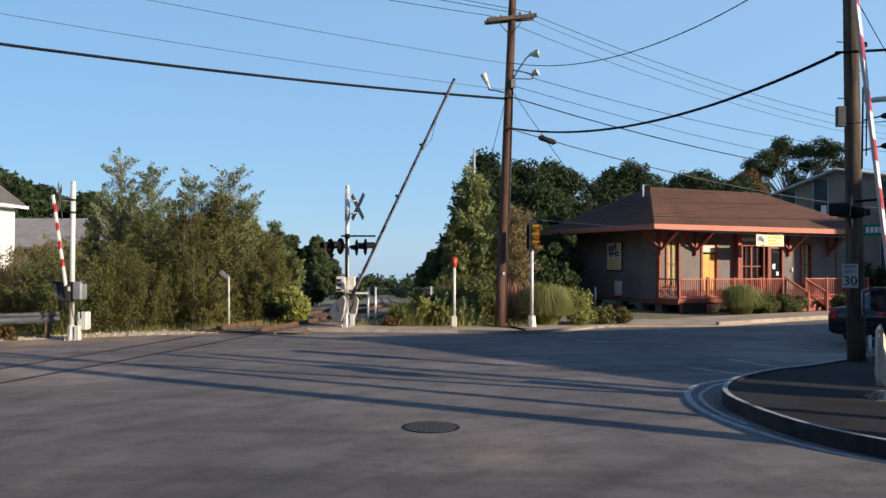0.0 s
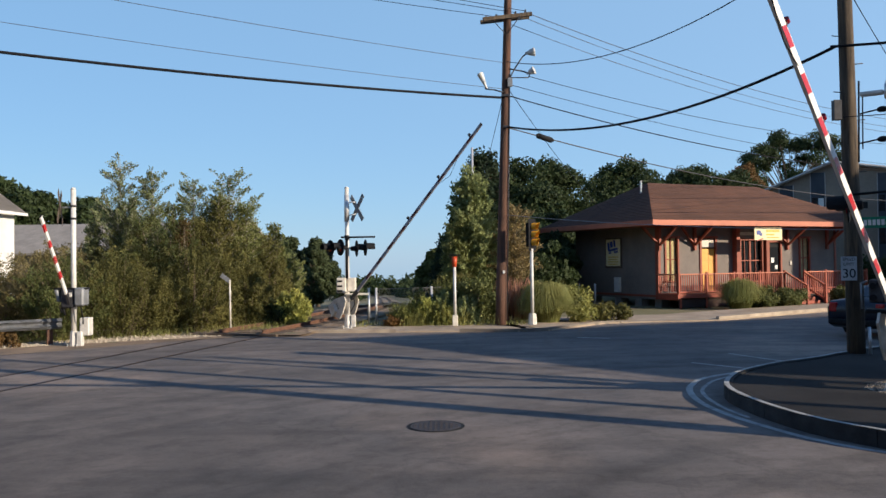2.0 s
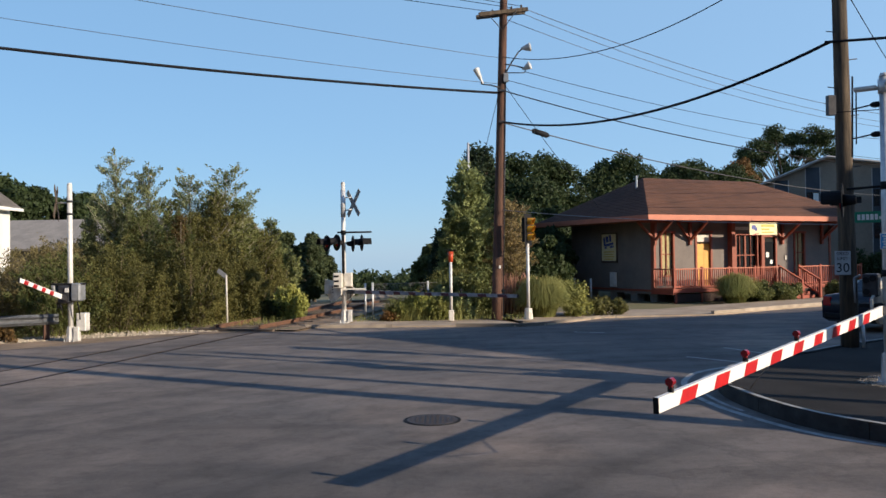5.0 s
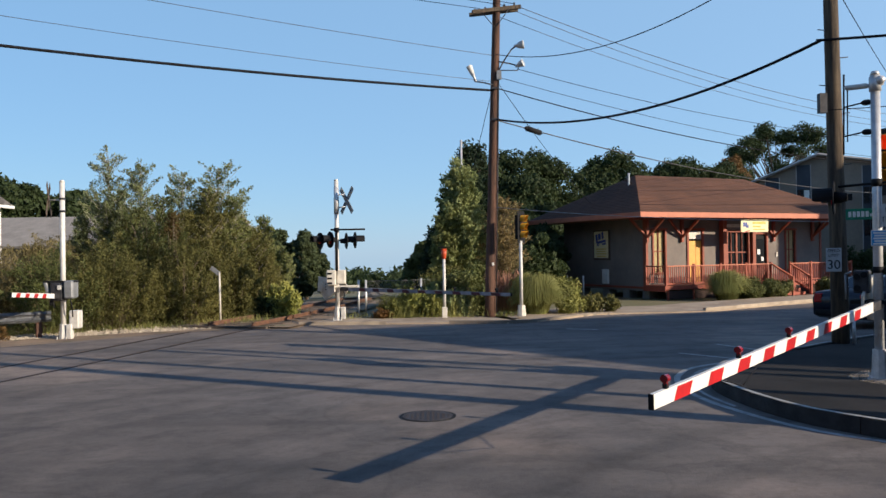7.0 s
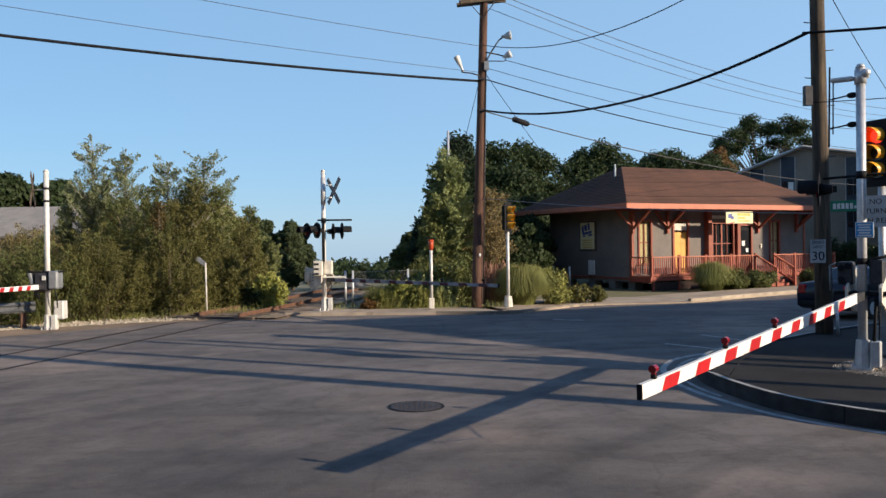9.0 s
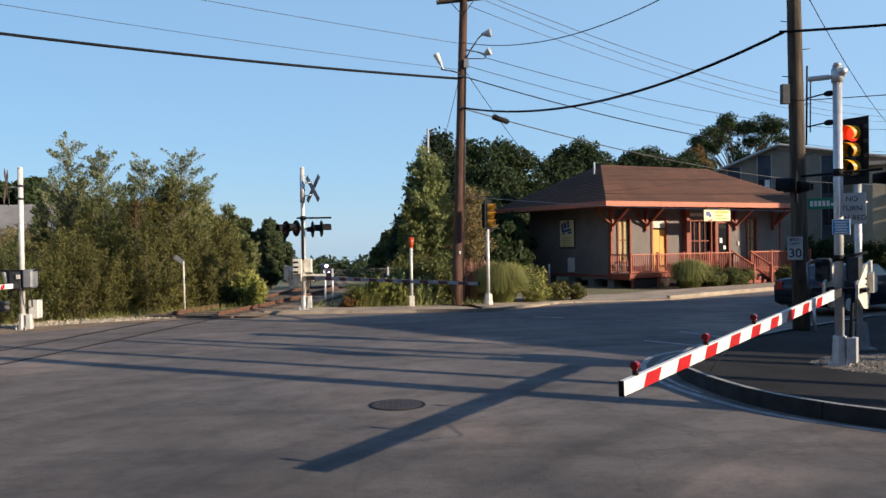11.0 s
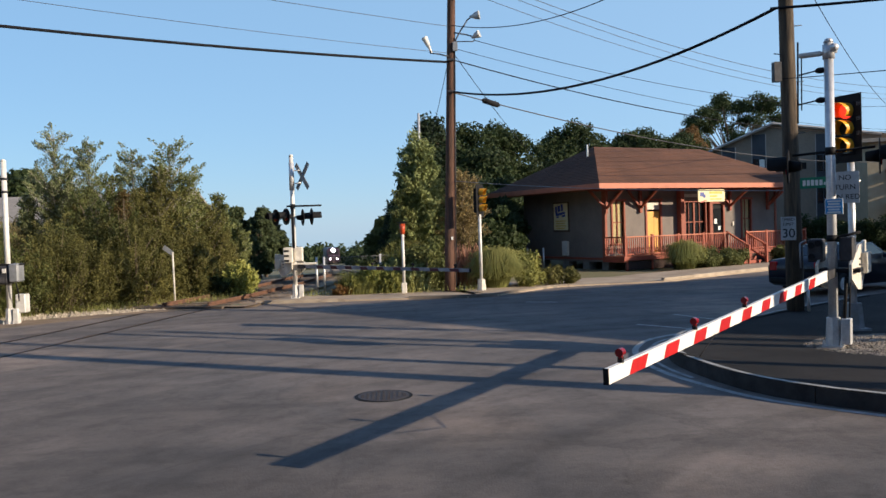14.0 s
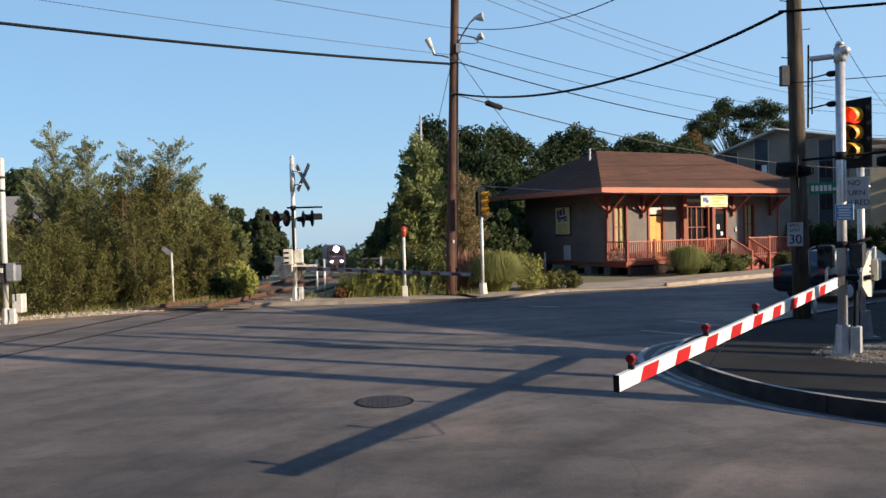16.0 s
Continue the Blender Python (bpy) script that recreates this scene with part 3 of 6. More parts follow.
def main_pole():
    p = utility_pole(pose(2.03, 27.44, 0.0), 11.9, 0.42, 0.19, 0.125, "tall brown wooden utility pole with floodlights and crossarm", POLEWOOD)
    tilt = Matrix.Translation((0.33, 0, 10.55)) @ pose(0, 0, 0, 0, -9, 12) @ Matrix.Translation((-0.33, 0, -10.55))
    for y in (-0.17, 0.17):
        boxes(p, "crossarm", POLEWOOD_GREY, ((0.33, y, 10.55), (1.75, 0.1, 0.13)), m=tilt)
    rods(p, "brace", GREYBOX, ((-0.15, -0.17, 10.45), (0.3, -0.15, 9.95), 0.014))
    rods(p, "brace", GREYBOX, ((0.82, -0.17, 10.6), (0.36, -0.15, 9.98), 0.014))
    for x in (-0.35, 0.0, 0.66, 1.0):
        bm = bmesh.new()
        rod(bm, (x, 0.1, 10.6 + 0.15 * (x - 0.33)), (x, 0.1, 10.76 + 0.15 * (x - 0.33)), 0.045, 0.03, n=10)
        part("insulator", bm, GREYBOX, p)
    floodlight(p, ((0.38, -0.1, 8.4), (0.6, -0.12, 8.8), (0.86, -0.14, 9.18), (1.02, -0.14, 9.3)), (1, -0.25, 0.12), 0.95)
    floodlight(p, ((0.4, -0.1, 8.78), (0.8, -0.12, 8.7), (1.05, -0.14, 8.62)), (0.9, -0.5, 0.35), 0.85)
    rods(p, "bracket_arm", GREYBOX, ((0.4, -0.1, 8.48), (1.05, -0.14, 8.46), 0.018), ((1.05, -0.14, 8.46), (1.1, -0.14, 8.58), 0.018))
    floodlight(p, ((0.2, -0.1, 7.98), (-0.1, -0.12, 8.06), (-0.42, -0.14, 8.1), (-0.42, -0.14, 8.22)), (-0.42, -0.1, 0.9), 1.6, 0.42)
    boxes(p, "meter_box", DULLZINC, ((0.42, -0.17, 8.3), (0.16, 0.1, 0.3)))
    rods(p, "conduit", GREYBOX, ((0.21, -0.14, 0.2), (0.42, -0.12, 8.6), 0.022))
    boxes(p, "tag", SIGNWHITE, ((0.12, -0.2, 1.85), (0.07, 0.01, 0.1)))
    for z in (7.86, 6.8):
        boxes(p, "cable_bracket", GREYBOX, ((0.26, -0.13, z), (0.22, 0.16, 0.07)))
    return p


def near_pole():
    p = utility_pole(pose(8.93, 17.0, 0.12), 10.4, -0.15, 0.185, 0.13, "weathered grey wooden utility pole at the street corner", POLEWOOD_GREY)
    boxes(p, "junction_box", GREYBOX, ((-0.42, -0.2, 5.2), (0.16, 0.14, 0.42)), label="grey metal box")
    for z in (3.9, 4.5, 5.0, 5.6, 6.2, 6.8):
        s = 1 if int(z * 5) % 2 else -1
        rods(p, "climbing_step", GREYBOX, ((-0.015 * z, 0, z), (-0.015 * z + s * 0.32, -0.05, z + 0.02), 0.011))
    bm = bmesh.new()
    rod(bm, (-0.14, 0, 3.1), (-0.15, 0, 3.28), 0.22, 0.22, n=12)
    box(bm, (-0.38, -0.02, 3.22), (0.3, 0.1, 0.1))
    box(bm, (0.1, -0.04, 3.2), (0.3, 0.1, 0.14))
    part("cable_clamp", bm, BLACK, p)
    rods(p, "ground_conduit", ALU, ((0.2, -0.18, 0.05), (0.18, -0.18, 0.62), 0.035))
    return p


main_pole()
near_pole()
utility_pole(pose(-28, 12, 0), 12.6, 0.0, 0.19, 0.13, "plain wooden utility pole further along the road", POLEWOOD)
utility_pole(pose(30, 47, 0), 10.6, 0.0, 0.19, 0.13, "plain wooden utility pole further up the street", POLEWOOD)
utility_pole(pose(12.0, 6.07, 0.17), 10.5, 0.0, 0.24, 0.17, "stout wooden utility pole beside the corner pavement", POLEWOOD)
utility_pole(pose(11.0, 8.04, 0.17), 9.0, 0.0, 0.13, 0.1, "slim wooden pole beside the corner pavement", POLEWOOD)
utility_pole(pose(24, 4.0, 0.1), 10.6, 0.0, 0.19, 0.13, "plain wooden utility pole down the side street", POLEWOOD)


def wire(a, b, sag, r, label="thin dark overhead utility wire", material=None):
    a, b = Vector(a), Vector(b)
    pts = [a.lerp(b, i / 24) - Vector((0, 0, sag * 4 * (i / 24) * (1 - i / 24))) for i in range(25)]
    cu = bpy.data.curves.new("overhead_wire", "CURVE")
    cu.dimensions = "3D"
    cu.bevel_depth = r
    cu.bevel_resolution = 1
    sp = cu.splines.new("POLY")
    sp.points.add(24)
    for q, v in zip(sp.points, pts):
        q.co = (*v, 1)
    tmp = bpy.data.objects.new("overhead_wire", cu)
    me = bpy.data.meshes.new_from_object(tmp)
    bpy.data.objects.remove(tmp)
    me.materials.clear()
    me.materials.append(material or CABLE)
    return tagged(new("overhead_wire", me), label, "wire", "overhead wires")


PX, PY = 2.3, 27.4
wire((PX, PY, 7.8), (-28, 12, 8.98), 0.55, 0.042, "thick black overhead cable across the road")
wire((PX, PY, 8.1), (-28, 12, 10.15), 0.45, 0.008, material=CABLE_GREY)
wire((PX, PY, 9.0), (-28, 12, 11.35), 0.38, 0.009, material=CABLE_GREY)
wire((1.85, 27.5, 10.65), (-28, 12, 12.2), 0.5, 0.01)
wire((2.7, 27.5, 10.75), (-28.2, 12, 12.55), 0.4, 0.01)
wire((3.05, 27.5, 10.8), (-27.6, 11.6, 12.6), 0.35, 0.01)
wire((2.28, PY, 6.82), (8.6, 17.0, 6.72), 0.72, 0.035, "thick black overhead cable between the poles")
wire((PX, PY, 9.05), (8.7, 17.0, 9.2), 1.0, 0.014)
wire((3.05, 27.5, 10.75), (30, 47, 9.7), 0.8, 0.012, material=CABLE_GREY)
wire((2.7, 27.5, 10.7), (30, 47, 9.3), 0.9, 0.01, material=CABLE_GREY)
wire((1.9, 27.5, 10.6), (30, 47, 9.0), 0.9, 0.01, material=CABLE_GREY)
wire((PX, PY, 8.3), (30, 47, 7.2), 0.6, 0.01)
wire((3.1, 27.3, 8.5), (30, 47, 8.6), 0.7, 0.011)
wire((PX, PY, 7.9), (30, 47, 7.1), 0.8, 0.02, "dark overhead cable up the street")
# black cable coloured grey to look lit by the sun
wire((2.28, PY, 6.8), (30, 47, 5.3), 0.75, 0.02, "black overhead cable with a splice, greyed for sunlight", CABLE_GREY)
wire((2.25, PY, 3.8), (8.8, 17.0, 2.8), 0.1, 0.011, "pale overhead service wire", CABLE_PALE)
wire((PX, PY, 8.25), (8.2, 41.0, 4.6), 0.2, 0.012)
wire((2.2, PY, 7.8), (1.6, 31.5, 5.2), 0.05, 0.01)
wire((8.5, 17.0, 6.72), (24, 4, 6.9), 0.6, 0.03, "thick black overhead cable down the side street")
wire((8.5, 17.0, 9.4), (24, 4, 8.9), 0.6, 0.014)
wire((8.55, 17.0, 8.6), (30, 47, 8.4), 0.6, 0.012)
wire((8.55, 17.0, 8.4), (12.0, 6.07, 6.9), 0.2, 0.01)
wire((8.55, 17.0, 9.2), (12.0, 6.07, 7.9), 0.2, 0.012)
wire((8.55, 17.0, 9.9), (12.0, 6.07, 9.2), 0.2, 0.01, material=CABLE_GREY)
wire((8.55, 17.0, 5.2), (24, 4, 6.0), 0.5, 0.01)


def splice():
    s = thing("cable_splice", pose(3.74, 28.43, 6.56, 0, 10, 35), "black cable splice case hanging on the cable", "splice case")
    bm = bmesh.new()
    rod(bm, (-0.32, 0, 0), (0.32, 0, 0), 0.1, n=10)
    rod(bm, (-0.42, 0, 0), (-0.32, 0, 0), 0.03, 0.08, n=10)
    rod(bm, (0.32, 0, 0), (0.42, 0, 0), 0.08, 0.03, n=10)
    part("case", bm, BLACK, s, smooth=True)
    rods(s, "hanger", GREYBOX, ((-0.2, 0, 0.07), (-0.2, 0, 0.14), 0.012), ((0.2, 0, 0.07), (0.2, 0, 0.14), 0.012))


splice()


def thin_mast():
    m = thing("thin_mast", pose(1.35, 34.5, 0), "thin grey metal mast behind the small tree", "mast")
    rods(m, "post", ALU, ((0, 0, 0), (0, 0, 7.1), 0.06, 0.05))


thin_mast()


# ---- crossing gates ----
def flasher(parent, c, yaw, lit=False):
    """One round red crossing light with its black background and hood, facing yaw."""
    m = Matrix.Translation(c) @ pose(0, 0, 0, 0, 0, yaw)
    bm = bmesh.new()
    rod(bm, (0, -0.005, 0), (0, 0.012, 0), 0.27, n=28)
    bmesh.ops.transform(bm, matrix=m, verts=bm.verts)
    f = part("light_background", bm, BLACK, parent, "round black light background")
    bm = bmesh.new()
    rod(bm, (0, 0.012, 0), (0, 0.2, 0), 0.1, 0.07, n=14)
    bmesh.ops.transform(bm, matrix=m, verts=bm.verts)
    part("light_housing", bm, BLACK, f, smooth=True)
    bm = bmesh.new()
    rod(bm, (0, -0.03, 0), (0, -0.005, 0), 0.14, n=20)
    bmesh.ops.transform(bm, matrix=m, verts=bm.verts)
    part("red_lens", bm, SIGNALRED if lit else REDLENS, f, smooth=True)
    bm = bmesh.new()
    n = 10
    for i in range(n):
        a0, a1 = math.pi * (-0.1 + 1.2 * i / n), math.pi * (-0.1 + 1.2 * (i + 1) / n)
        q = [bm.verts.new((0.16 * math.cos(a), y, 0.16 * math.sin(a))) for a, y in ((a0, -0.005), (a1, -0.005), (a1, -0.3), (a0, -0.3))]
        bm.faces.new(q)
    bmesh.ops.remove_doubles(bm, verts=bm.verts, dist=0.001)
    bmesh.ops.solidify(bm, geom=bm.faces, thickness=0.005)
    bmesh.ops.transform(bm, matrix=m, verts=bm.verts)
    part("hood", bm, BLACK, f)


def gate_arm(gate, length, h0, h1, first, pitch, lamps, weight=True, dark=False):
    """The striped arm with its counterweight; the pivot is at the origin and the arm runs along +X."""
    bm = bmesh.new()
    a = [(0.35, -h0 / 2), (length, -h1 / 2), (length, h1 / 2), (0.35, h0 / 2)]
    lo = [bm.verts.new((x, -0.02, z)) for x, z in a]
    hi = [bm.verts.new((x, 0.02, z)) for x, z in a]
    bm.faces.new(lo)
    bm.faces.new(hi[::-1])
    for i in range(4):
        j = (i + 1) % 4
        bm.faces.new((lo[i], hi[i], hi[j], lo[j]))
    arm = part("gate_arm", bm, ARM_SHADED if dark else WHITE, gate, "grey and red striped gate arm in shaded colours" if dark else "white gate arm with red stripes", bevel=0.004)
    boxes(arm, "end_cap", BLACK, ((length + 0.004, 0, 0), (0.012, 0.046, h1 + 0.006)), bevel=0)
    x = length - first
    while x - pitch / 2 > 0.5:
        bm = bmesh.new()
        hz = h1 + (h0 - h1) * (length - x) / length
        k = 0.5
        for s in (-1, 1):
            y = s * 0.0225
            sl = hz * 0.34
            pts = [(x - sl * 0.8, y, hz * 0.4), (x - pitch * 0.44 - sl * 0.8, y, hz * 0.4), (x - pitch * 0.44 + sl, y, -hz * k), (x + sl, y, -hz * k)]
            bm.faces.new([bm.verts.new(p) for p in pts])
        if not weight:
            for z in (-hz / 2 - 0.003, hz / 2 + 0.003):
                bm.faces.new([bm.verts.new(p) for p in ((x, -0.02, z), (x - pitch * 0.44, -0.02, z), (x - pitch * 0.44, 0.02, z), (x, 0.02, z))])
        part("red_stripe", bm, RED_SHADED if dark else RED, arm)
        x -= pitch
    for d in lamps:
        z = h1 * 0.5
        bm = bmesh.new()
        box(bm, (d, 0, z + 0.02), (0.04, 0.04, 0.05))
        part("lamp_bracket", bm, BLACK, arm)
        bm = bmesh.new()
        rod(bm, (d - 0.03, 0, z + 0.085), (d + 0.03, 0, z + 0.085), 0.036, n=14)
        rod(bm, (d, 0, z + 0.03), (d, 0, z + 0.07), 0.022, n=8)
        part("gate_lamp", bm, BLACK if dark else REDLENS, arm, "small gate lamp in a shaded colour" if dark else "small red gate lamp", smooth=False)
    boxes(arm, "arm_root", GREYBOX, ((0.12, 0, 0), (0.5, 0.07, 0.13)))
    if weight:
        rods(arm, "arm_cable", CABLE, ((length - 2.4, 0.03, -h1 / 2), (length - 1.9, 0.04, -h1 / 2 - 0.14), 0.006), ((length - 1.9, 0.04, -h1 / 2 - 0.14), (length - 1.4, 0.03, -h1 / 2), 0.006))
        for s in (-1, 1):
            bm = bmesh.new()
            y0, y1 = s * 0.24 - 0.02, s * 0.24 + 0.02
            pts = [(-0.1, 0.12), (-0.7, 0.38), (-1.2, 0.42), (-1.2, 0.05), (-0.8, -0.34), (-0.5, -0.3), (-0.1, -0.1)]
            lo = [bm.verts.new((px, y0, pz)) for px, pz in pts]
            hi = [bm.verts.new((px, y1, pz)) for px, pz in pts]
            bm.faces.new(lo)
            bm.faces.new(hi[::-1])
            for i in range(len(pts)):
                j = (i + 1) % len(pts)
                bm.faces.new((lo[i], hi[i], hi[j], lo[j]))
            part("counterweight_arm", bm, CREAM, arm, "white counterweight plate", bevel=0.008)
            boxes(arm, "counterweight", CREAM, ((-0.92, s * 0.3, 0.08), (0.3, 0.1, 0.32)))
            for k in range(3):
                boxes(arm, "slot", BLACK, ((-0.66, s * 0.265, 0.16 - 0.09 * k), (0.07, 0.012, 0.03)), bevel=0)
    return arm


def crossing_gate(m, height, label, zp, metal):
    g = thing("crossing_gate", m, label, "crossing gate", "railway crossing gates")
    boxes(g, "foundation", CONCRETE, ((0, 0, -0.2), (0.44, 0.44, 0.24)), bevel=0.02)
    rods(g, "mast", metal, ((0, 0, 0), (0, 0, height), 0.07), n=16)
    bm = bmesh.new()
    rod(bm, (0, 0, -0.06), (0, 0, 0.4), 0.125, 0.1, n=8)
    box(bm, (0, 0, -0.05), (0.3, 0.3, 0.04))
    for sx in (-1, 1):
        for sy in (-1, 1):
            rod(bm, (sx * 0.125, sy * 0.125, -0.05), (sx * 0.125, sy * 0.125, 0.05), 0.016, n=6)
    part("mast_base", bm, metal, g, bevel=0)
    boxes(g, "junction_box", metal, ((0.19, -0.03, 0.19), (0.14, 0.18, 0.4)), bevel=0.012)
    bm = bmesh.new()
    rod(bm, (0, 0, height - 0.01), (0, 0, height + 0.05), 0.075, 0.05, n=14)
    part("pinnacle", bm, metal, g, smooth=True)
    return g


NEAR = pose(7.07, 12.05, 0.25, 0, 0, -37)
near_gate = crossing_gate(NEAR, 4.66, "tall silver crossing gate mast with a striped red and white arm", 1.2, ALU)
near_arm = gate_arm(near_gate, 7.6, 0.15, 0.125, 0.42, 0.72, (7.33, 5.68, 4.15))


def near_details(g):
    boxes(g, "mechanism_box", GREYBOX, ((0.2, 0.12, 1.46), (0.2, 0.3, 0.38)), bevel=0.02, label="grey gate mechanism box")
    boxes(g, "mechanism_box", GREYBOX, ((-0.25, 0.16, 1.44), (0.22, 0.3, 0.36)), bevel=0.02, label="grey gate mechanism box")
    boxes(g, "mechanism_shelf", BLACK, ((0.0, 0.1, 1.13), (0.8, 0.36, 0.06)), bevel=0.01)
    for dx, dz in ((-0.3, 1.34), (-0.3, 1.52), (-0.2, 1.55)):
        bm = bmesh.new()
        rod(bm, (dx, -0.02, dz), (dx, 0.012, dz), 0.05, n=14)
        part("cover_plate", bm, BLACK, g)
    rods(g, "loop_bracket", DULLZINC, ((-0.46, 0.02, 1.16), (-0.47, 0.02, 1.55), 0.016), ((-0.47, 0.02, 1.55), (-0.38, 0.02, 1.6), 0.016))
    rods(g, "mast_clamp", BLACK, ((-0.02, 0, 1.62), (0.4, 0.02, 1.72), 0.022), ((0, 0, 1.58), (0, 0, 1.68), 0.08))
    rods(g, "push_rod", BLACK, ((0.2, -0.05, 1.05), (0.16, -0.05, 0.35), 0.026), ((0.26, -0.1, 0.95), (0.24, -0.1, 0.42), 0.012))
    # lights on a cross arm
    rods(g, "light_arm", BLACK, ((-0.55, 0.0, 2.95), (0.62, 0.0, 3.0), 0.02), ((0, 0, 2.92), (0, 0, 3.04), 0.08))
    flasher(g, (-0.62, 0.0, 2.78), -83)
    flasher(g, (0.68, 0.0, 2.86), 97)
    flasher(g, (0.98, 0.05, 2.84), 97)
    # lamp and antenna at the top
    rods(g, "antenna_rod", CABLE, ((-0.46, 0, 3.45), (-0.44, 0, 4.72), 0.014), ((-0.4, 0, 3.65), (-0.39, 0, 4.5), 0.01), ((-0.45, 0, 4.2), (-0.06, 0, 4.26), 0.012), ((-0.44, 0, 3.74), (-0.06, 0, 3.8), 0.012))
    for z in (4.24, 3.78):
        bm = bmesh.new()
        ball(bm, (-0.12, 0, z), 0.06, (1.4, 1, 0.8))
        part("clamp", bm, BLACK, g, smooth=True)
    bm = bmesh.new()
    box(bm, (-0.26, 0, 4.5), (0.34, 0.12, 0.07), pose(0, 0, 0))
    part("mast_lamp", bm, SILVER, g, "flat white lamp head", bevel=0.02)
    bm = bmesh.new()
    rod(bm, (-0.14, 0, 4.49), (0.12, 0, 4.51), 0.03, n=10)
    rod(bm, (0, 0, 4.4), (0, 0, 4.62), 0.088, n=14)
    ball(bm, (0.08, -0.04, 4.56), 0.075, (1, 1, 0.9))
    part("lamp_holder", bm, ALU, g, smooth=True)
    # small blue notice on the mast
    boxes(g, "notice", SIGNWHITE, ((0.05, -0.085, 2.12), (0.26, 0.01, 0.245)), label="small blue notice plate with white border")
    boxes(g, "notice_face", SIGNBLUE, ((0.05, -0.092, 2.12), (0.24, 0.006, 0.225)))
    boxes(g, "notice_text", SIGNWHITE, *[((0.05, -0.096, 2.2 - 0.042 * k), (0.19 - 0.03 * (k % 2), 0.004, 0.026)) for k in range(5)], bevel=0)


near_details(near_gate)


def far_gate():
    g = crossing_gate(pose(-3.1, 26.8, 0.1), 4.62, "white crossing signal mast with crossbuck, lights and gate arm", 1.3, SILVER)
    boxes(g, "mechanism_box", CREAM, ((-0.18, -0.1, 1.38), (0.3, 0.36, 0.5)), ((0.14, 0.06, 1.4), (0.26, 0.34, 0.46)), bevel=0.02, label="pale gate mechanism boxes")
    boxes(g, "slot", BLACK, *[((-0.22, -0.29, 1.2 + 0.16 * k), (0.16, 0.012, 0.06)) for k in range(3)], bevel=0)
    boxes(g, "shelf", CREAM, ((0.3, 0, 1.08), (0.8, 0.3, 0.06)))
    # crossbuck seen from its side and back
    for s in (-1, 1):
        bm = bmesh.new()
        mm = pose(0.36, -0.12, 3.95, 0, 0, -52) @ pose(0, 0, 0, 0, s * 42, 0)
        box(bm, (0, 0.01 * s, 0), (0.17, 0.012, 1.1), mm)
        part("crossbuck_blade", bm, DULLZINC, g, "grey back of a crossbuck blade")
    rods(g, "crossbuck_bracket", ALU, ((0, 0, 3.7), (0.3, -0.05, 3.75), 0.02), ((0, 0, 4.15), (0.3, -0.05, 4.15), 0.02), ((0, 0, 3.5), (0, 0, 4.4), 0.085))
    rods(g, "light_arm", BLACK, ((-0.2, 0, 2.98), (0.95, -0.12, 2.98), 0.03), ((0, 0, 2.9), (0, 0, 3.05), 0.085))
    flasher(g, (-0.55, -0.1, 2.62), -55)
    flasher(g, (-0.2, -0.2, 2.64), -55)
    flasher(g, (0.32, 0.0, 2.6), 108)
    flasher(g, (0.62, -0.08, 2.62), 108)
    # upright black pipe stands before the mast and darkens that stretch
    rods(g, "dark_pipe", BLACK, ((0.0, -0.09, 1.6), (0.0, -0.09, 2.9), 0.045), ((-0.55, -0.05, 2.62), (0.7, 0.02, 2.62), 0.025))
    rods(g, "cable_loop", CABLE, ((0.2, -0.1, 1.1), (0.25, -0.15, 0.75), 0.015), ((0.25, -0.15, 0.75), (0.12, -0.15, 0.5), 0.015))
    # dark: arm, stripes and lamps take the colours darkened for shade
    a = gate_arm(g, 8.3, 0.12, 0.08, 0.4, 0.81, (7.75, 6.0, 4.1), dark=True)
    return g, a


def left_gate():
    g = crossing_gate(pose(-10.16, 22.23, 0.02), 4.35, "silver crossing gate mast with a short striped arm", 1.3, SILVER)
    boxes(g, "mechanism_box", GREYBOX, ((-0.1, -0.02, 1.3), (0.36, 0.36, 0.5)), bevel=0.04, label="dark grey gate mechanism box")
    boxes(g, "mechanism_box", DULLZINC, ((0.24, -0.05, 1.36), (0.26, 0.4, 0.5)), bevel=0.04, label="pale grey gate mechanism box")
    boxes(g, "side_plate", DULLZINC, ((-0.4, 0, 1.4), (0.1, 0.3, 0.36)), bevel=0.02, m=pose(-0.4, 0, 1.4, 0, -14, 0) @ Matrix.Translation((0.4, 0, -1.4)))
    boxes(g, "cover_latch", SILVER, ((0.0, -0.23, 1.42), (0.1, 0.03, 0.12)))
    boxes(g, "shelf", BLACK, ((-0.05, 0, 1.58), (0.86, 0.3, 0.05)))
    rods(g, "conduit", BLACK, ((-0.26, -0.1, 1.1), (-0.2, -0.1, 0.85), 0.03), ((-0.3, -0.1, 1.06), (-0.3, -0.1, 0.92), 0.03))
    for k in (-1, 1):
        bm = bmesh.new()
        box(bm, (0, 0.012 * k, 0), (0.2, 0.012, 1.15), pose(-0.4, 0.05, 3.85, 0, 0, 107) @ pose(0, 0, 0, 0, k * 40, 0))
        part("crossbuck_blade", bm, BARK, g, "dull back of a crossbuck blade")
    rods(g, "crossbuck_bracket", ALU, ((0, 0, 3.85), (-0.4, 0.05, 3.85), 0.02))
    boxes(g, "cabinet", SILVER, ((0.3, 0.1, 0.52), (0.26, 0.3, 0.5)), bevel=0.02)
    rods(g, "cable_loop", CABLE, ((0.28, -0.2, 1.1), (0.34, -0.2, 0.8), 0.018), ((0.34, -0.2, 0.8), (0.3, -0.1, 0.6), 0.018))
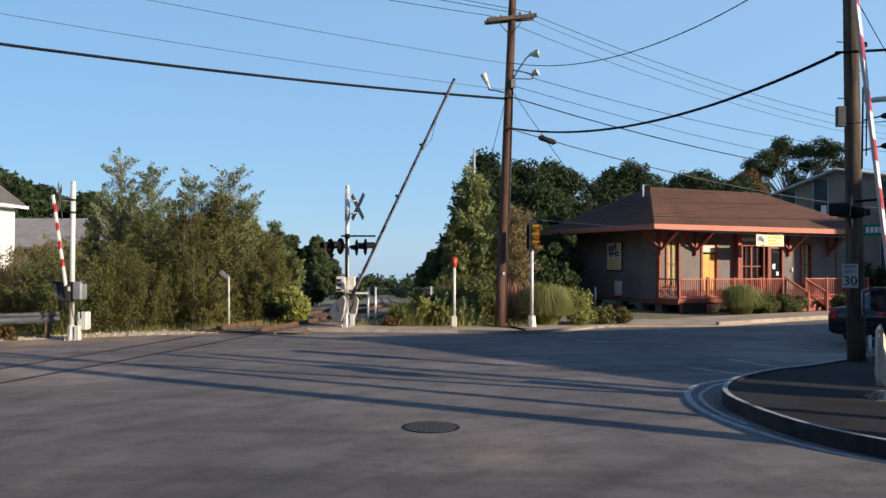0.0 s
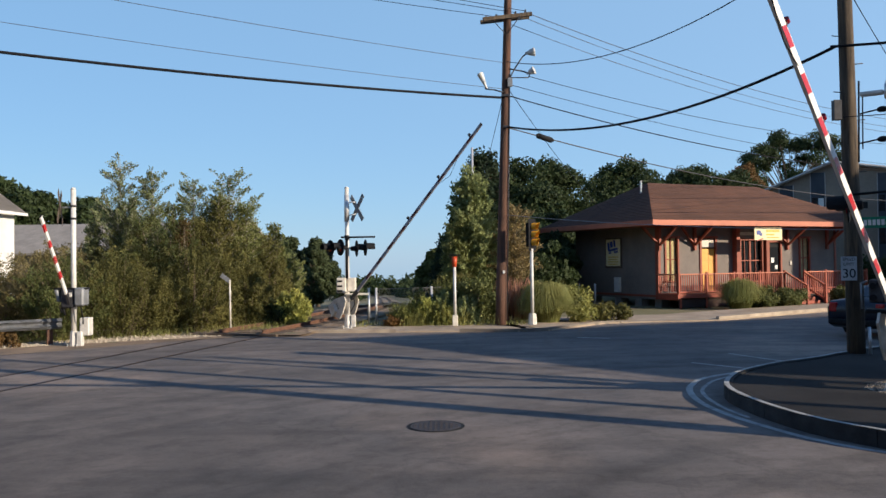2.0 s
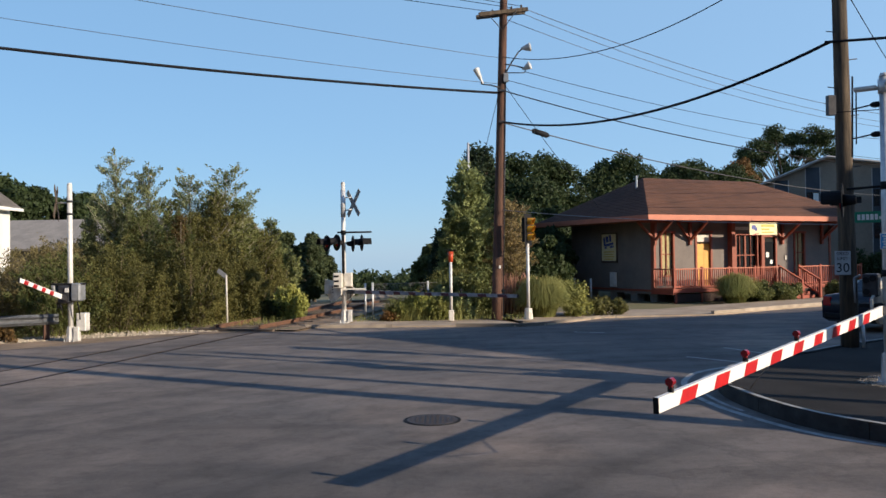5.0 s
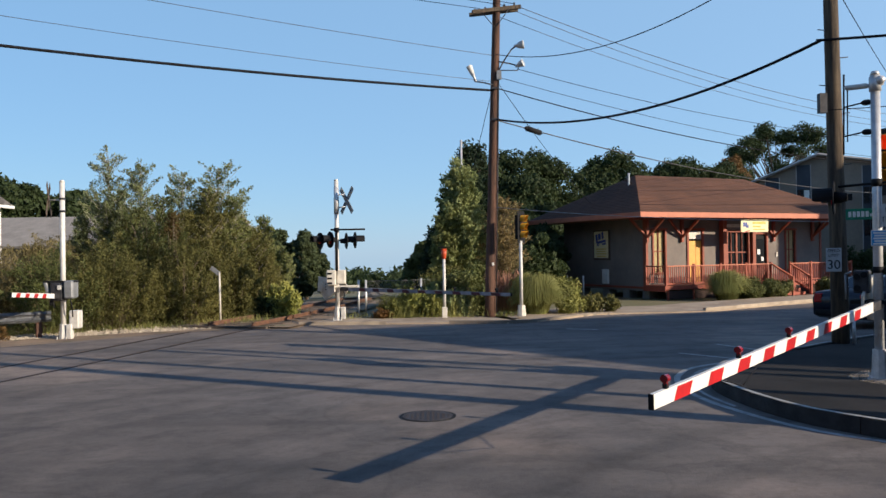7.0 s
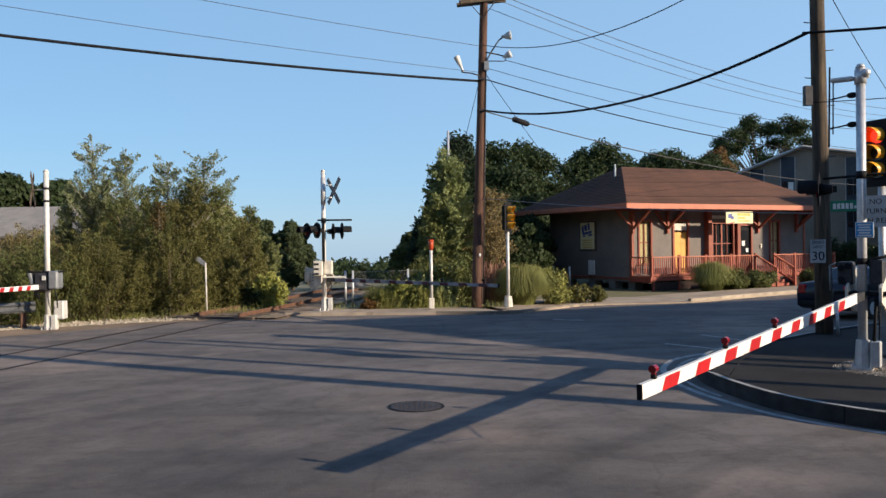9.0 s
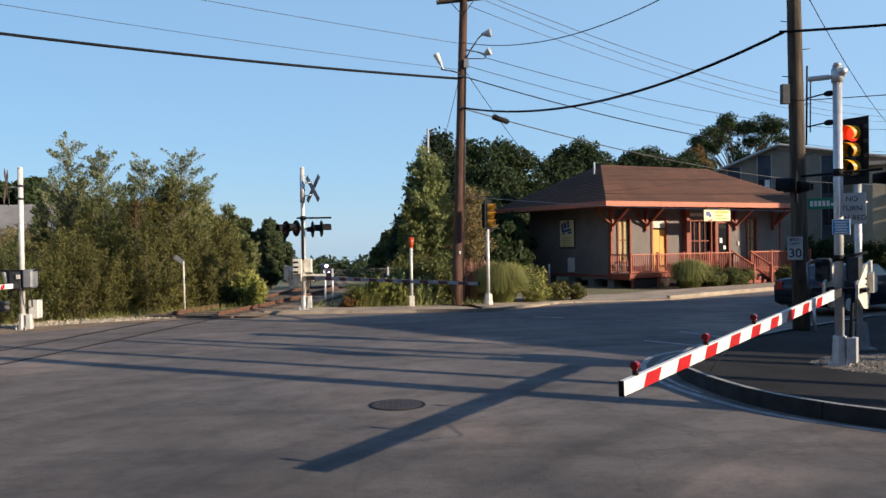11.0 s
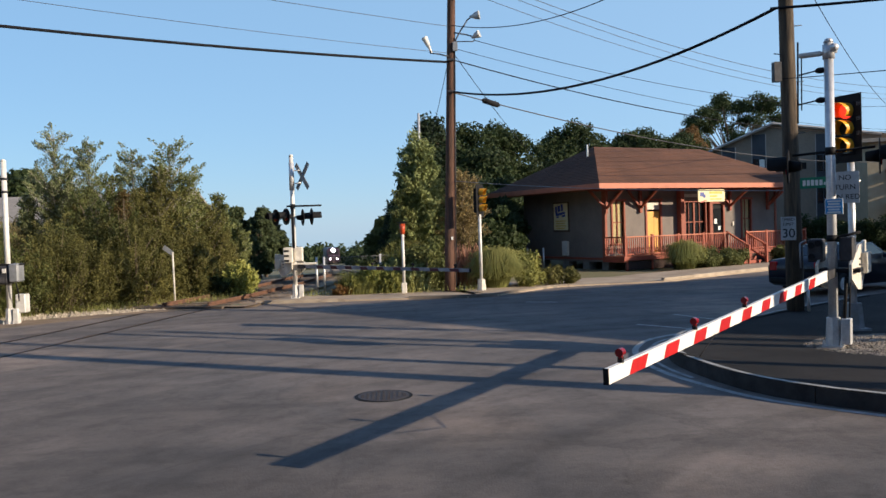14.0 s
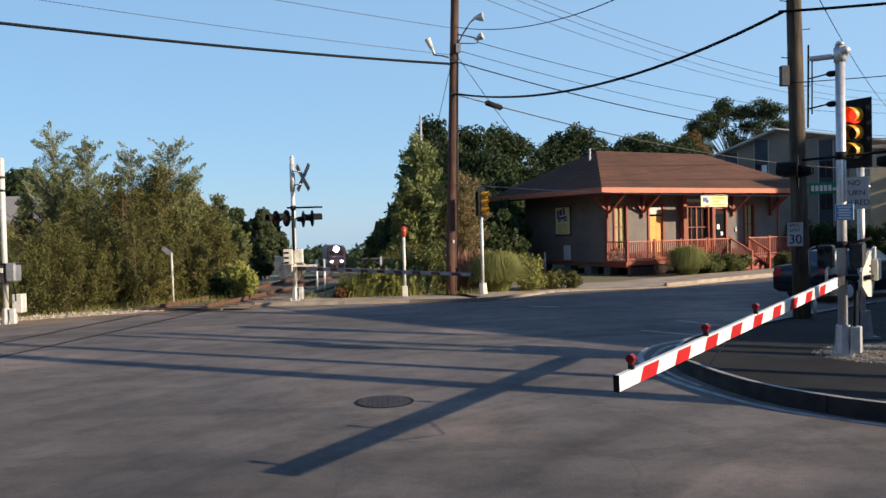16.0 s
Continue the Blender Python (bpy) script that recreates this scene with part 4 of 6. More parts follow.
    rods(g, "band", GREYBOX, ((0, 0, 3.5), (0, 0, 3.56), 0.08), ((0, 0, 3.85), (0, 0, 3.91), 0.08))
    a = gate_arm(g, 2.95, 0.13, 0.11, 0.25, 0.52, (), weight=False)
    return g, a


gate_2, far_arm = far_gate()
gate_3, left_arm = left_gate()


# ---- traffic signals and signs ----
def signal_head(parent, m, lens, backplate=True, lit=True, face=None):
    """Three lights in a vertical housing; the face looks along -Y."""
    sp = lens * 1.14
    bm = bmesh.new()
    box(bm, (0, 0.1, 0), (sp, 0.2, sp * 3.05), m)
    head = part("signal_housing", bm, BLACK, parent, "black traffic signal housing", bevel=0.015)
    if backplate:
        bm = bmesh.new()
        box(bm, (0, 0.03, 0), (sp + 0.26, 0.008, sp * 3.05 + 0.26), m)
        part("backplate", bm, BLACK, head)
    for k in range(3):
        z = sp * (1 - k)
        bm = bmesh.new()
        rod(bm, (0, -0.012, z), (0, 0.004, z), lens / 2, n=22)
        bmesh.ops.transform(bm, matrix=m, verts=bm.verts)
        part("lens", bm, SIGNALRED if (k == 0 and lit) else DARKLENS, head, smooth=False)
        bm = bmesh.new()
        n = 16
        R = lens / 2 + 0.012
        for i in range(n):
            a0, a1 = math.pi * (-0.25 + 1.5 * i / n), math.pi * (-0.25 + 1.5 * (i + 1) / n)
            d0, d1 = [-lens * (0.62 + 0.4 * max(0, math.sin(a))) for a in (a0, a1)]
            q = [bm.verts.new((R * math.cos(a), y, z + R * math.sin(a))) for a, y in ((a0, 0.0), (a1, 0.0), (a1, d1), (a0, d0))]
            bm.faces.new(q)
        bmesh.ops.remove_doubles(bm, verts=bm.verts, dist=0.001)
        bmesh.ops.solidify(bm, geom=bm.faces, thickness=0.006)
        bmesh.ops.transform(bm, matrix=m, verts=bm.verts)
        part("visor", bm, face or AMBER, head, "yellow signal visor")
    return head


def near_signal():
    s = thing("traffic_signal", pose(8.42, 13.85, 0.16), "traffic signal post with a red light and a white sign", "traffic signal", "traffic signals")
    rods(s, "post", ALU, ((0, 0, 0.4), (0, 0, 3.0), 0.062), n=14)
    bm = bmesh.new()
    rod(bm, (0, 0, 0), (0, 0, 0.5), 0.19, 0.14, n=8)
    box(bm, (0, 0, 0.03), (0.42, 0.42, 0.05))
    part("post_base", bm, DULLZINC, s)
    rods(s, "collar", AMBER, ((0, 0, 2.98), (0, 0, 3.2), 0.05))
    mh = pose(-0.09, -0.04, 3.6, 0, 0, -69)
    hd = signal_head(s, mh, 0.27)
    for k in range(3):
        for q in range(3):
            bm = bmesh.new()
            box(bm, (0.225, 0.02, 0.42 - 0.26 * k), (0.006, 0.006, 0.07), mh @ pose(0.03 * (q - 1), 0, 0))
            part("louvre", bm, DULLZINC, hd)
    bm = bmesh.new()
    mm = pose(-0.17, -0.1, 2.56, 0, 0, -42)
    box(bm, (0, 0, 0), (0.46, 0.008, 0.56), mm)
    sg = part("sign", bm, SIGNSHADED, s, "white NO TURN ON RED sign")
    for k, tx in enumerate(("NO", "TURN", "ON RED")):
        lettering("sign_text", tx, 0.13, BLACK, sg, mm @ pose(0, -0.007, 0.17 - 0.17 * k, 90))


def far_signal():
    s = thing("traffic_signal", pose(3.03, 26.56, 0.12), "yellow traffic signal on a thin silver post", "traffic signal", "traffic signals")
    rods(s, "post", SILVER, ((0, 0, 0.3), (0, 0, 2.5), 0.055), n=12)
    bm = bmesh.new()
    rod(bm, (0, 0, 0), (0, 0, 0.36), 0.15, 0.12, n=8)
    part("post_base", bm, CREAM, s)
    signal_head(s, pose(0.05, 0, 2.96, 0, 0, 58), 0.23, backplate=True, lit=False)


def call_post():
    s = thing("call_post", pose(0.475, 26.75, 0.1), "thin white post with a red lamp on top", "signal post")
    rods(s, "post", SILVER, ((0, 0, 0.3), (0, 0, 1.95), 0.05), n=12)
    bm = bmesh.new()
    box(bm, (0, 0, 0.16), (0.18, 0.18, 0.36))
    part("post_base", bm, CREAM, s, bevel=0.02)
    bm = bmesh.new()
    rod(bm, (0, 0, 1.95), (0, 0, 2.3), 0.07, 0.1, n=12)
    part("red_lamp", bm, mat("orange_red_lamp", (0.65, 0.09, 0.03), rough=0.4), s, "orange-red lamp", smooth=True)
    boxes(s, "cap", BLACK, ((0, 0, 2.34), (0.36, 0.3, 0.035)))


def speed_sign():
    s = thing("speed_sign", pose(8.66, 16.75, 1.98, 0, 0, -14), "white SPEED LIMIT 30 sign on the wooden pole", "road sign")
    boxes(s, "plate", SIGNSHADED, ((0, -0.07, 0), (0.31, 0.008, 0.5)))
    lettering("sign_text", "SPEED", 0.09, BLACK, s, pose(0, -0.078, 0.19, 90))
    lettering("sign_text", "LIMIT", 0.09, BLACK, s, pose(0, -0.078, 0.09, 90))
    lettering("sign_number", "30", 0.27, BLACK, s, pose(0, -0.078, -0.11, 90))
    boxes(s, "bracket", GREYBOX, ((0, -0.02, 0.1), (0.06, 0.1, 0.03)), ((0, -0.02, -0.1), (0.06, 0.1, 0.03)))


def street_sign():
    s = thing("street_sign", pose(7.8, 14.1, 2.83, 0, 0, -36), "green street name sign with white lettering bars", "street sign")
    boxes(s, "plate", SIGNGREEN, ((0.08, 0, 0), (0.5, 0.006, 0.2)))
    boxes(s, "name_bar", SIGNWHITE, *[((-0.1 + 0.07 * k, -0.006, 0.0), (0.05, 0.004, 0.1)) for k in range(5)], ((0.27, -0.006, -0.02), (0.09, 0.004, 0.05)), bevel=0)
    rods(s, "bracket", ALU, ((0.25, 0.02, 0), (0.8, 0.16, 0), 0.015))


near_signal()
far_signal()
call_post()
speed_sign()
street_sign()


# ---- the old station ----
U = Vector((0.906, 0.423, 0))
V = Vector((-0.423, 0.906, 0))
TURN = math.degrees(math.atan2(U.y, U.x))
ST = pose(10.02, 37.5, 0.0, 0, 0, TURN)  # wall corner; local x along the front, local y to the back


def station():
    s = thing("station", ST, "old grey railway station with a brown hipped roof and rust-red trim", "station building")
    LX, LY, Z0, Z1 = 11.6, 6.6, 0.35, 3.85
    OV = 1.5
    stone = mat("foundation_stone", (0.25, 0.23, 0.21), rough=0.9)
    for x, y in ((0.4, 0.25), (3.5, 0.2), (7, 0.2), (11, 0.2), (0.3, 1.6), (0.3, 3.2), (0.3, 5.4)):
        boxes(s, "foundation_pier", stone, ((x, y, 0.1), (0.5, 0.5, 0.6)), bevel=0.02)
    holes = [(0.39, 1.15, 1.2, 3.2), (2.5, 3.45, 0.62, 3.2), (5.0, 6.45, 1.1, 3.1), (6.85, 7.7, 0.62, 3.0), (9.0, 9.7, 1.2, 3.2)]
    # front wall pieces round the openings
    bm = bmesh.new()
    edges = [0.0] + [v for h in holes for v in h[:2]] + [LX]
    for i in range(0, len(edges), 2):
        box(bm, ((edges[i] + edges[i + 1]) / 2, 0.09, (Z0 + Z1) / 2), (edges[i + 1] - edges[i], 0.18, Z1 - Z0))
    for a, b, lo, hi in holes:
        box(bm, ((a + b) / 2, 0.09, (hi + Z1) / 2), (b - a, 0.18, Z1 - hi))
        if lo > Z0 + 0.3:
            box(bm, ((a + b) / 2, 0.09, (Z0 + lo) / 2), (b - a, 0.18, lo - Z0))
    part("front_wall", bm, CLAP, s)
    boxes(s, "side_wall", CLAP, ((0.09, LY / 2 + 0.09, (Z0 + Z1) / 2), (0.18, LY - 0.18, Z1 - Z0)), bevel=0)
    boxes(s, "side_wall", CLAP, ((LX - 0.09, LY / 2 + 0.09, (Z0 + Z1) / 2), (0.18, LY - 0.18, Z1 - Z0)), bevel=0)
    boxes(s, "back_wall", CLAP, ((LX / 2, LY + 0.09, (Z0 + Z1) / 2), (LX, 0.18, Z1 - Z0)), bevel=0)
    boxes(s, "belt_trim", RUST, ((-0.012, LY / 2, 0.5), (0.05, LY, 0.1)), ((LX + 0.012, LY / 2, 0.5), (0.05, LY, 0.1)), bevel=0.005)
    for c, sz in (((0.03, -0.015, 2.1), (0.14, 0.05, 3.4)), ((-0.015, 0.1, 2.1), (0.05, 0.16, 3.4)), ((LX - 0.05, -0.015, 2.1), (0.14, 0.05, 3.4))):
        boxes(s, "corner_board", RUST, (c, sz), bevel=0.005)
    # windows and doors
    def frame_round(a, b, lo, hi, w=0.09):
        boxes(win, "frame", RUST, ((a, -0.01, (lo + hi) / 2), (w, 0.1, hi - lo + 0.1)), ((b, -0.01, (lo + hi) / 2), (w, 0.1, hi - lo + 0.1)), ((( a + b) / 2, -0.012, hi + 0.04), (b - a + 0.2, 0.11, 0.1)))
    for i, (a, b, lo, hi) in enumerate(holes):
        if i in (0, 2, 4):
            win = thing("window", Matrix(), "", "")
            win.parent = s
            boxes(win, "pane", GLASS_DARK, (((a + b) / 2, 0.12, (lo + hi) / 2), (b - a, 0.012, hi - lo)), bevel=0)
            boxes(win, "sill", RUST, (((a + b) / 2, -0.04, lo - 0.03), (b - a + 0.24, 0.16, 0.06)))
            frame_round(a, b, lo, hi)
            n = 2 if i != 2 else 4
            mull = [((a + (b - a) * k / n, 0.08, (lo + hi) / 2), (0.035 if k % 2 or n == 2 else 0.1, 0.05, hi - lo)) for k in range(1, n)]
            boxes(win, "mullion", RUST, *mull, ((((a + b) / 2), 0.08, (lo + hi) / 2), (b - a, 0.05, 0.05)), bevel=0.003)
            if i in (0, 4):
                boxes(win, "curtain", CURTAIN, ((a + 0.2, 0.105, (lo + hi) / 2), (0.26, 0.012, hi - lo)), ((b - 0.18, 0.105, (lo + hi) / 2), (0.24, 0.012, hi - lo)), bevel=0)
        else:
            win = thing("door", Matrix(), "", "")
            win.parent = s
            frame_round(a, b, lo, hi, 0.11)
            c = (a + b) / 2
            if i == 1:
                top = 2.68
                boxes(win, "leaf", YELLOW_DOOR, ((c, 0.07, (lo + top) / 2), (b - a - 0.1, 0.05, top - lo)), label="bright yellow door leaf")
                for z, h in ((1.05, 0.6), (1.75, 0.6), (2.35, 0.45)):
                    for d in (-0.2, 0.2):
                        boxes(win, "door_panel", YELLOW_DOOR, ((c + d, 0.042, z), (0.28, 0.012, h)))
                boxes(win, "transom", CREAM, ((c, 0.05, 2.95), (b - a - 0.1, 0.05, 0.36)))
            else:
                boxes(win, "leaf", BLACK, ((c, 0.07, (lo + hi) / 2), (b - a - 0.1, 0.05, hi - lo)), label="dark glazed door leaf")
                boxes(win, "door_glass", GLASS_DARK, ((c, 0.035, 2.0), (0.55, 0.012, 1.5)), bevel=0)
                boxes(win, "notice", SIGNWHITE, ((c - 0.1, 0.026, 2.1), (0.2, 0.006, 0.26)), ((c + 0.15, 0.026, 1.75), (0.16, 0.006, 0.2)), bevel=0)
    # bay posts beside the double window
    boxes(s, "bay_post", RUST, ((4.62, -0.16, 2.1), (0.24, 0.3, 3.3)), ((6.66, -0.08, 2.1), (0.2, 0.22, 3.3)), bevel=0.01)
    boxes(s, "transom_board", CREAM, ((5.6, -0.03, 3.42), (1.9, 0.06, 0.16)), bevel=0.005)
    boxes(s, "wall_lamp", CREAM, ((8.35, -0.03, 1.95), (0.1, 0.06, 0.22)))
    # roof: hipped, with eaves, fascia and soffit
    x0, x1, y0, y1 = -OV, LX + OV, -OV, LY + OV
    ze, zr = 3.93, 6.05
    yr = (y0 + y1) / 2 - 0.6
    ra, rb = Vector((1.6, yr, zr)), Vector((8.9, yr, zr))
    c = [Vector(p) for p in ((x0, y0, ze), (x1, y0, ze), (x1, y1, ze), (x0, y1, ze))]
    bm = bmesh.new()
    for f in ((c[0], c[1], rb, ra), (c[1], c[2], rb), (c[2], c[3], ra, rb), (c[3], c[0], ra)):
        poly(bm, f)
    bmesh.ops.remove_doubles(bm, verts=bm.verts, dist=0.001)
    bmesh.ops.recalc_face_normals(bm, faces=bm.faces)
    roof = part("roof", bm, SHINGLE, s, "brown asphalt shingle roof")
    # shingle courses
    def courses(a, b, tb, ta, n):
        for k in range(n):
            t0, t1 = k / n, (k + 1) / n
            p, q, r, w = a.lerp(ta, t0), b.lerp(tb, t0), b.lerp(tb, t1), a.lerp(ta, t1)
            up = (q - p).cross(w - p).normalized() * 0.022
            lo = up * 0.15
            bmc = bmesh.new()
            vs = [bmc.verts.new(v) for v in (p + up, q + up, r + lo, w + lo, p, q)]
            bmc.faces.new(vs[:4])
            bmc.faces.new((vs[4], vs[5], vs[1], vs[0]))
            part("shingle_course", bmc, SHINGLE, roof)
    courses(c[0], c[1], rb, ra, 26)
    courses(c[3], c[0], ra, ra, 26)
    boxes(s, "soffit", RUST, (((x0 + x1) / 2, y0 / 2 + 0.0, ze - 0.16), (x1 - x0 - 0.1, -y0 - 0.05, 0.03)), ((x0 / 2, (y0 + y1) / 2, ze - 0.165), (-x0 - 0.05, y1 - y0 - 0.1, 0.03)), bevel=0)
    boxes(s, "fascia", FASCIA, (((x0 + x1) / 2, y0, ze - 0.08), (x1 - x0 + 0.06, 0.05, 0.24)), label="orange-red fascia board", bevel=0.004)
    boxes(s, "fascia", FASCIA, ((x0, (y0 + y1) / 2, ze - 0.08), (0.05, y1 - y0, 0.24)), label="orange-red fascia board", bevel=0.004)
    boxes(s, "fascia", FASCIA, ((x1, (y0 + y1) / 2, ze - 0.08), (0.05, y1 - y0, 0.24)), label="orange-red fascia board", bevel=0.004)
    bm = bmesh.new()
    rod(bm, (0.8, 2.2, 4.8), (0.8, 2.2, 6.1), 0.05, n=10)
    part("vent_pipe", bm, ALU, s)
    # brackets under the eaves
    def bracket(x, dirs):
        b = thing("bracket", Matrix.Translation((x, 0, 0)), "", "")
        b.parent = s
        boxes(b, "bracket_post", RUST, ((0, -0.09, 3.2), (0.13, 0.13, 1.15)))
        for dx, dy in dirs:
            bm = bmesh.new()
            a, e = Vector((0, -0.1, 2.85)), Vector((dx * 1.1, -0.1 + dy * 1.2, 3.72))
            d = e - a
            q = d.to_track_quat("Z", "Y").to_matrix().to_4x4()
            box(bm, (0, 0, 0), (0.1, 0.1, d.length), Matrix.Translation((a + e) / 2) @ q)
            part("brace", bm, RUST, b, bevel=0.008)
            bm = bmesh.new()
            box(bm, ((e.x) / 2, (-0.1 + e.y) / 2, 3.72), (0.09 + abs(e.x), 0.09 + abs(e.y + 0.1), 0.1))
            part("bracket_beam", bm, RUST, b, bevel=0.005)
    bracket(0.0, ((0.9, 0), (-0.9, 0), (0, -1)))
    bracket(2.1, ((0.9, 0), (-0.7, 0), (0, -1)))
    bracket(8.1, ((-0.7, 0), (0, -1)))
    bracket(10.9, ((0.9, 0), (0, -1)))
    # deck, railing and steps
    dz = 0.62
    planks = bmesh.new()
    box(planks, (-0.02, 0, 0), (0.14, 1.5, 0.045))
    me = done(planks, "deck_plank", RUST, 0.004)
    # near-black board stands in for the shade below the deck front
    boxes(s, "deck_shade", mat("under_deck_shade", (0.05, 0.025, 0.02), (0.03, 0.018, 0.015), rough=0.9), ((5.9, -1.46, dz / 2 - 0.1), (12.0, 0.03, dz - 0.24)), bevel=0)
    deck = boxes(s, "deck_frame", DECKRED, ((5.9, -1.53, dz - 0.09), (12.2, 0.05, 0.16)), ((-0.2, -0.8, dz - 0.13), (0.05, 1.5, 0.24)), ((12.0, -0.8, dz - 0.13), (0.05, 1.5, 0.24)))
    for i in range(82):
        piece("deck_plank", me, s, pose(-0.1 + i * 0.149, -0.78, dz))
    for x in np.arange(0, 12.1, 1.5):
        boxes(s, "deck_post", DECKRED, ((float(x), -1.45, 0.25), (0.1, 0.1, 0.55)))
    bal = bmesh.new()
    box(bal, (0, 0, 0), (0.035, 0.035, 0.76))
    balme = done(bal, "baluster", DECKRED)

    def railing(xa, xb):
        r = thing("railing", Matrix(), "", "")
        r.parent = s
        boxes(r, "top_rail", FASCIA, (((xa + xb) / 2, -1.48, dz + 0.9), (xb - xa, 0.1, 0.05)))
        boxes(r, "bottom_rail", DECKRED, (((xa + xb) / 2, -1.48, dz + 0.1), (xb - xa, 0.05, 0.07)))
        x = xa
        while x < xb - 0.05:
            piece("baluster", balme, r, pose(x, -1.48, dz + 0.5))
            x += 0.125
        k = max(1, round((xb - xa) / 1.6))
        for i in range(k + 1):
            boxes(r, "newel", DECKRED, ((xa + (xb - xa) * i / k, -1.48, dz + 0.48), (0.1, 0.1, 1.02)))
    railing(-0.1, 6.35)
    railing(7.65, 12.0)
    r = thing("railing", Matrix(), "", "")
    r.parent = s
    boxes(r, "top_rail", FASCIA, ((-0.15, -0.75, dz + 0.9), (0.1, 1.4, 0.05)))
    for k in range(11):
        piece("baluster", balme, r, pose(-0.15, -1.4 + 0.125 * k, dz + 0.5))
    st = thing("steps", Matrix(), "", "")
    st.parent = s
    for k in range(4):
        boxes(st, "tread", RUST, ((7.0, -1.7 - 0.28 * k, dz - 0.02 - 0.15 * (k + 1)), (1.2, 0.3, 0.045)))
        boxes(st, "riser", DECKRED, ((7.0, -1.56 - 0.28 * k, dz - 0.06 - 0.15 * k), (1.2, 0.03, 0.15)))
    for x in (6.4, 7.6):
        for lo, w in ((0.9, FASCIA), (0.22, DECKRED)):
            bm = bmesh.new()
            a, e = Vector((x, -1.5, dz + lo)), Vector((x, -2.75, dz + lo - 0.62))
            d = e - a
            box(bm, (0, 0, 0), (0.09, 0.06, d.length), Matrix.Translation((a + e) / 2) @ d.to_track_quat("Z", "Y").to_matrix().to_4x4())
            part("hand_rail", bm, w, st)
        boxes(st, "newel", DECKRED, ((x, -2.75, 0.45), (0.1, 0.1, 1.0)))
        for k in range(1, 10):
            piece("baluster", balme, st, pose(x, -1.5 - 0.125 * k, dz + 0.52 - 0.062 * k))
    # utility box on the side wall
    boxes(s, "meter_box", SIGNWHITE, ((-0.09, 3.0, 0.98), (0.14, 0.42, 0.72)), bevel=0.01)
    return s


station()


def station_signs():
    b = thing("hanging_sign", ST @ pose(5.2, -1.6, 3.35), "cream hanging sign with a blue logo under the eave", "sign")
    boxes(b, "board", SIGNCREAM, ((0, 0, 0), (1.75, 0.05, 0.58)))
    boxes(b, "text_bar", SIGNYELLOW, ((0.28, -0.028, 0.14), (0.85, 0.006, 0.12)), ((0.12, -0.028, -0.03), (0.5, 0.006, 0.09)), ((0.28, -0.028, -0.17), (0.8, 0.006, 0.06)), bevel=0)
    boxes(b, "logo", LOGOBLUE, ((-0.62, -0.028, 0.06), (0.26, 0.006, 0.2)), ((-0.48, -0.03, -0.02), (0.16, 0.006, 0.16)), bevel=0)
    boxes(b, "logo_stroke", LOGORED, ((-0.58, -0.033, -0.13), (0.4, 0.005, 0.05)), bevel=0, m=pose(0, 0, 0, 0, -14, 0))
    rods(b, "hanger", BLACK, ((-0.7, 0, 0.28), (-0.7, 0, 0.42), 0.012), ((0.7, 0, 0.28), (0.7, 0, 0.42), 0.012))
    p = thing("wall_sign", ST @ pose(-0.05, 3.35, 2.55, 0, 0, -90), "tall cream wall sign with a dark blue logo", "sign")
    boxes(p, "board", BARK, ((0, 0, 0), (1.3, 0.06, 1.5)))
    boxes(p, "face", SIGNCREAM, ((0, -0.034, 0.02), (1.16, 0.01, 1.34)), bevel=0)
    boxes(p, "logo", LOGOBLUE, ((-0.3, -0.044, 0.36), (0.16, 0.006, 0.44)), ((-0.06, -0.044, 0.44), (0.22, 0.006, 0.3)), ((0.2, -0.044, 0.46), (0.16, 0.006, 0.34)), ((0.05, -0.044, 0.16), (0.72, 0.006, 0.12)), ((0.26, -0.044, 0.02), (0.3, 0.006, 0.1)), ((-0.24, -0.044, 0.04), (0.2, 0.006, 0.08)), bevel=0, m=pose(0, 0, 0, 0, -8, 0))
    boxes(p, "text_bar", SIGNYELLOW, *[((0, -0.044, -0.2 - 0.12 * k), (0.85 - 0.12 * (k % 2), 0.006, 0.05)) for k in range(4)], bevel=0)


station_signs()


# ---- plants ----
def leaves_mesh(name, blobs, count, size, material, seed, shell=0.3, flat=0.0, tri=False):
    """Many small leaves spread through a crown of soft clumps."""
    rng = np.random.default_rng(seed)
    B = np.array(blobs, float)
    vol = B[:, 3] * B[:, 4] * B[:, 5]
    w = vol ** 0.75
    idx = rng.choice(len(B), count, p=w / w.sum())
    d = rng.normal(size=(count, 3))
    d /= np.linalg.norm(d, axis=1, keepdims=True)
    r = shell + (1 - shell) * rng.random(count) ** 0.6
    r *= 1 + 0.16 * np.sin(d[:, 0] * 7 + idx) * np.cos(d[:, 2] * 6 + idx * 2)
    P = B[idx, :3] + d * r[:, None] * B[idx, 3:6]
    nrm = d + rng.normal(size=(count, 3)) * 0.7
    nrm[:, 2] += flat
    nrm /= np.linalg.norm(nrm, axis=1, keepdims=True)
    a = np.cross(nrm, rng.normal(size=(count, 3)))
    a /= np.linalg.norm(a, axis=1, keepdims=True)
    b = np.cross(nrm, a)
    s = size * (0.6 + 0.8 * rng.random(count))[:, None]
    bend = nrm * s * 0.25
    verts = np.stack([P - a * s, P - b * s * 0.5 + bend * 0.3, P + a * s - bend, P + b * s * 0.5 + bend * 0.3], 1).reshape(-1, 3)
    faces = np.arange(count * 4).reshape(-1, 4)
    me = bpy.data.meshes.new(name)
    me.vertices.add(len(verts))
    me.vertices.foreach_set("co", verts.astype(np.float32).ravel())
    me.loops.add(count * 4)
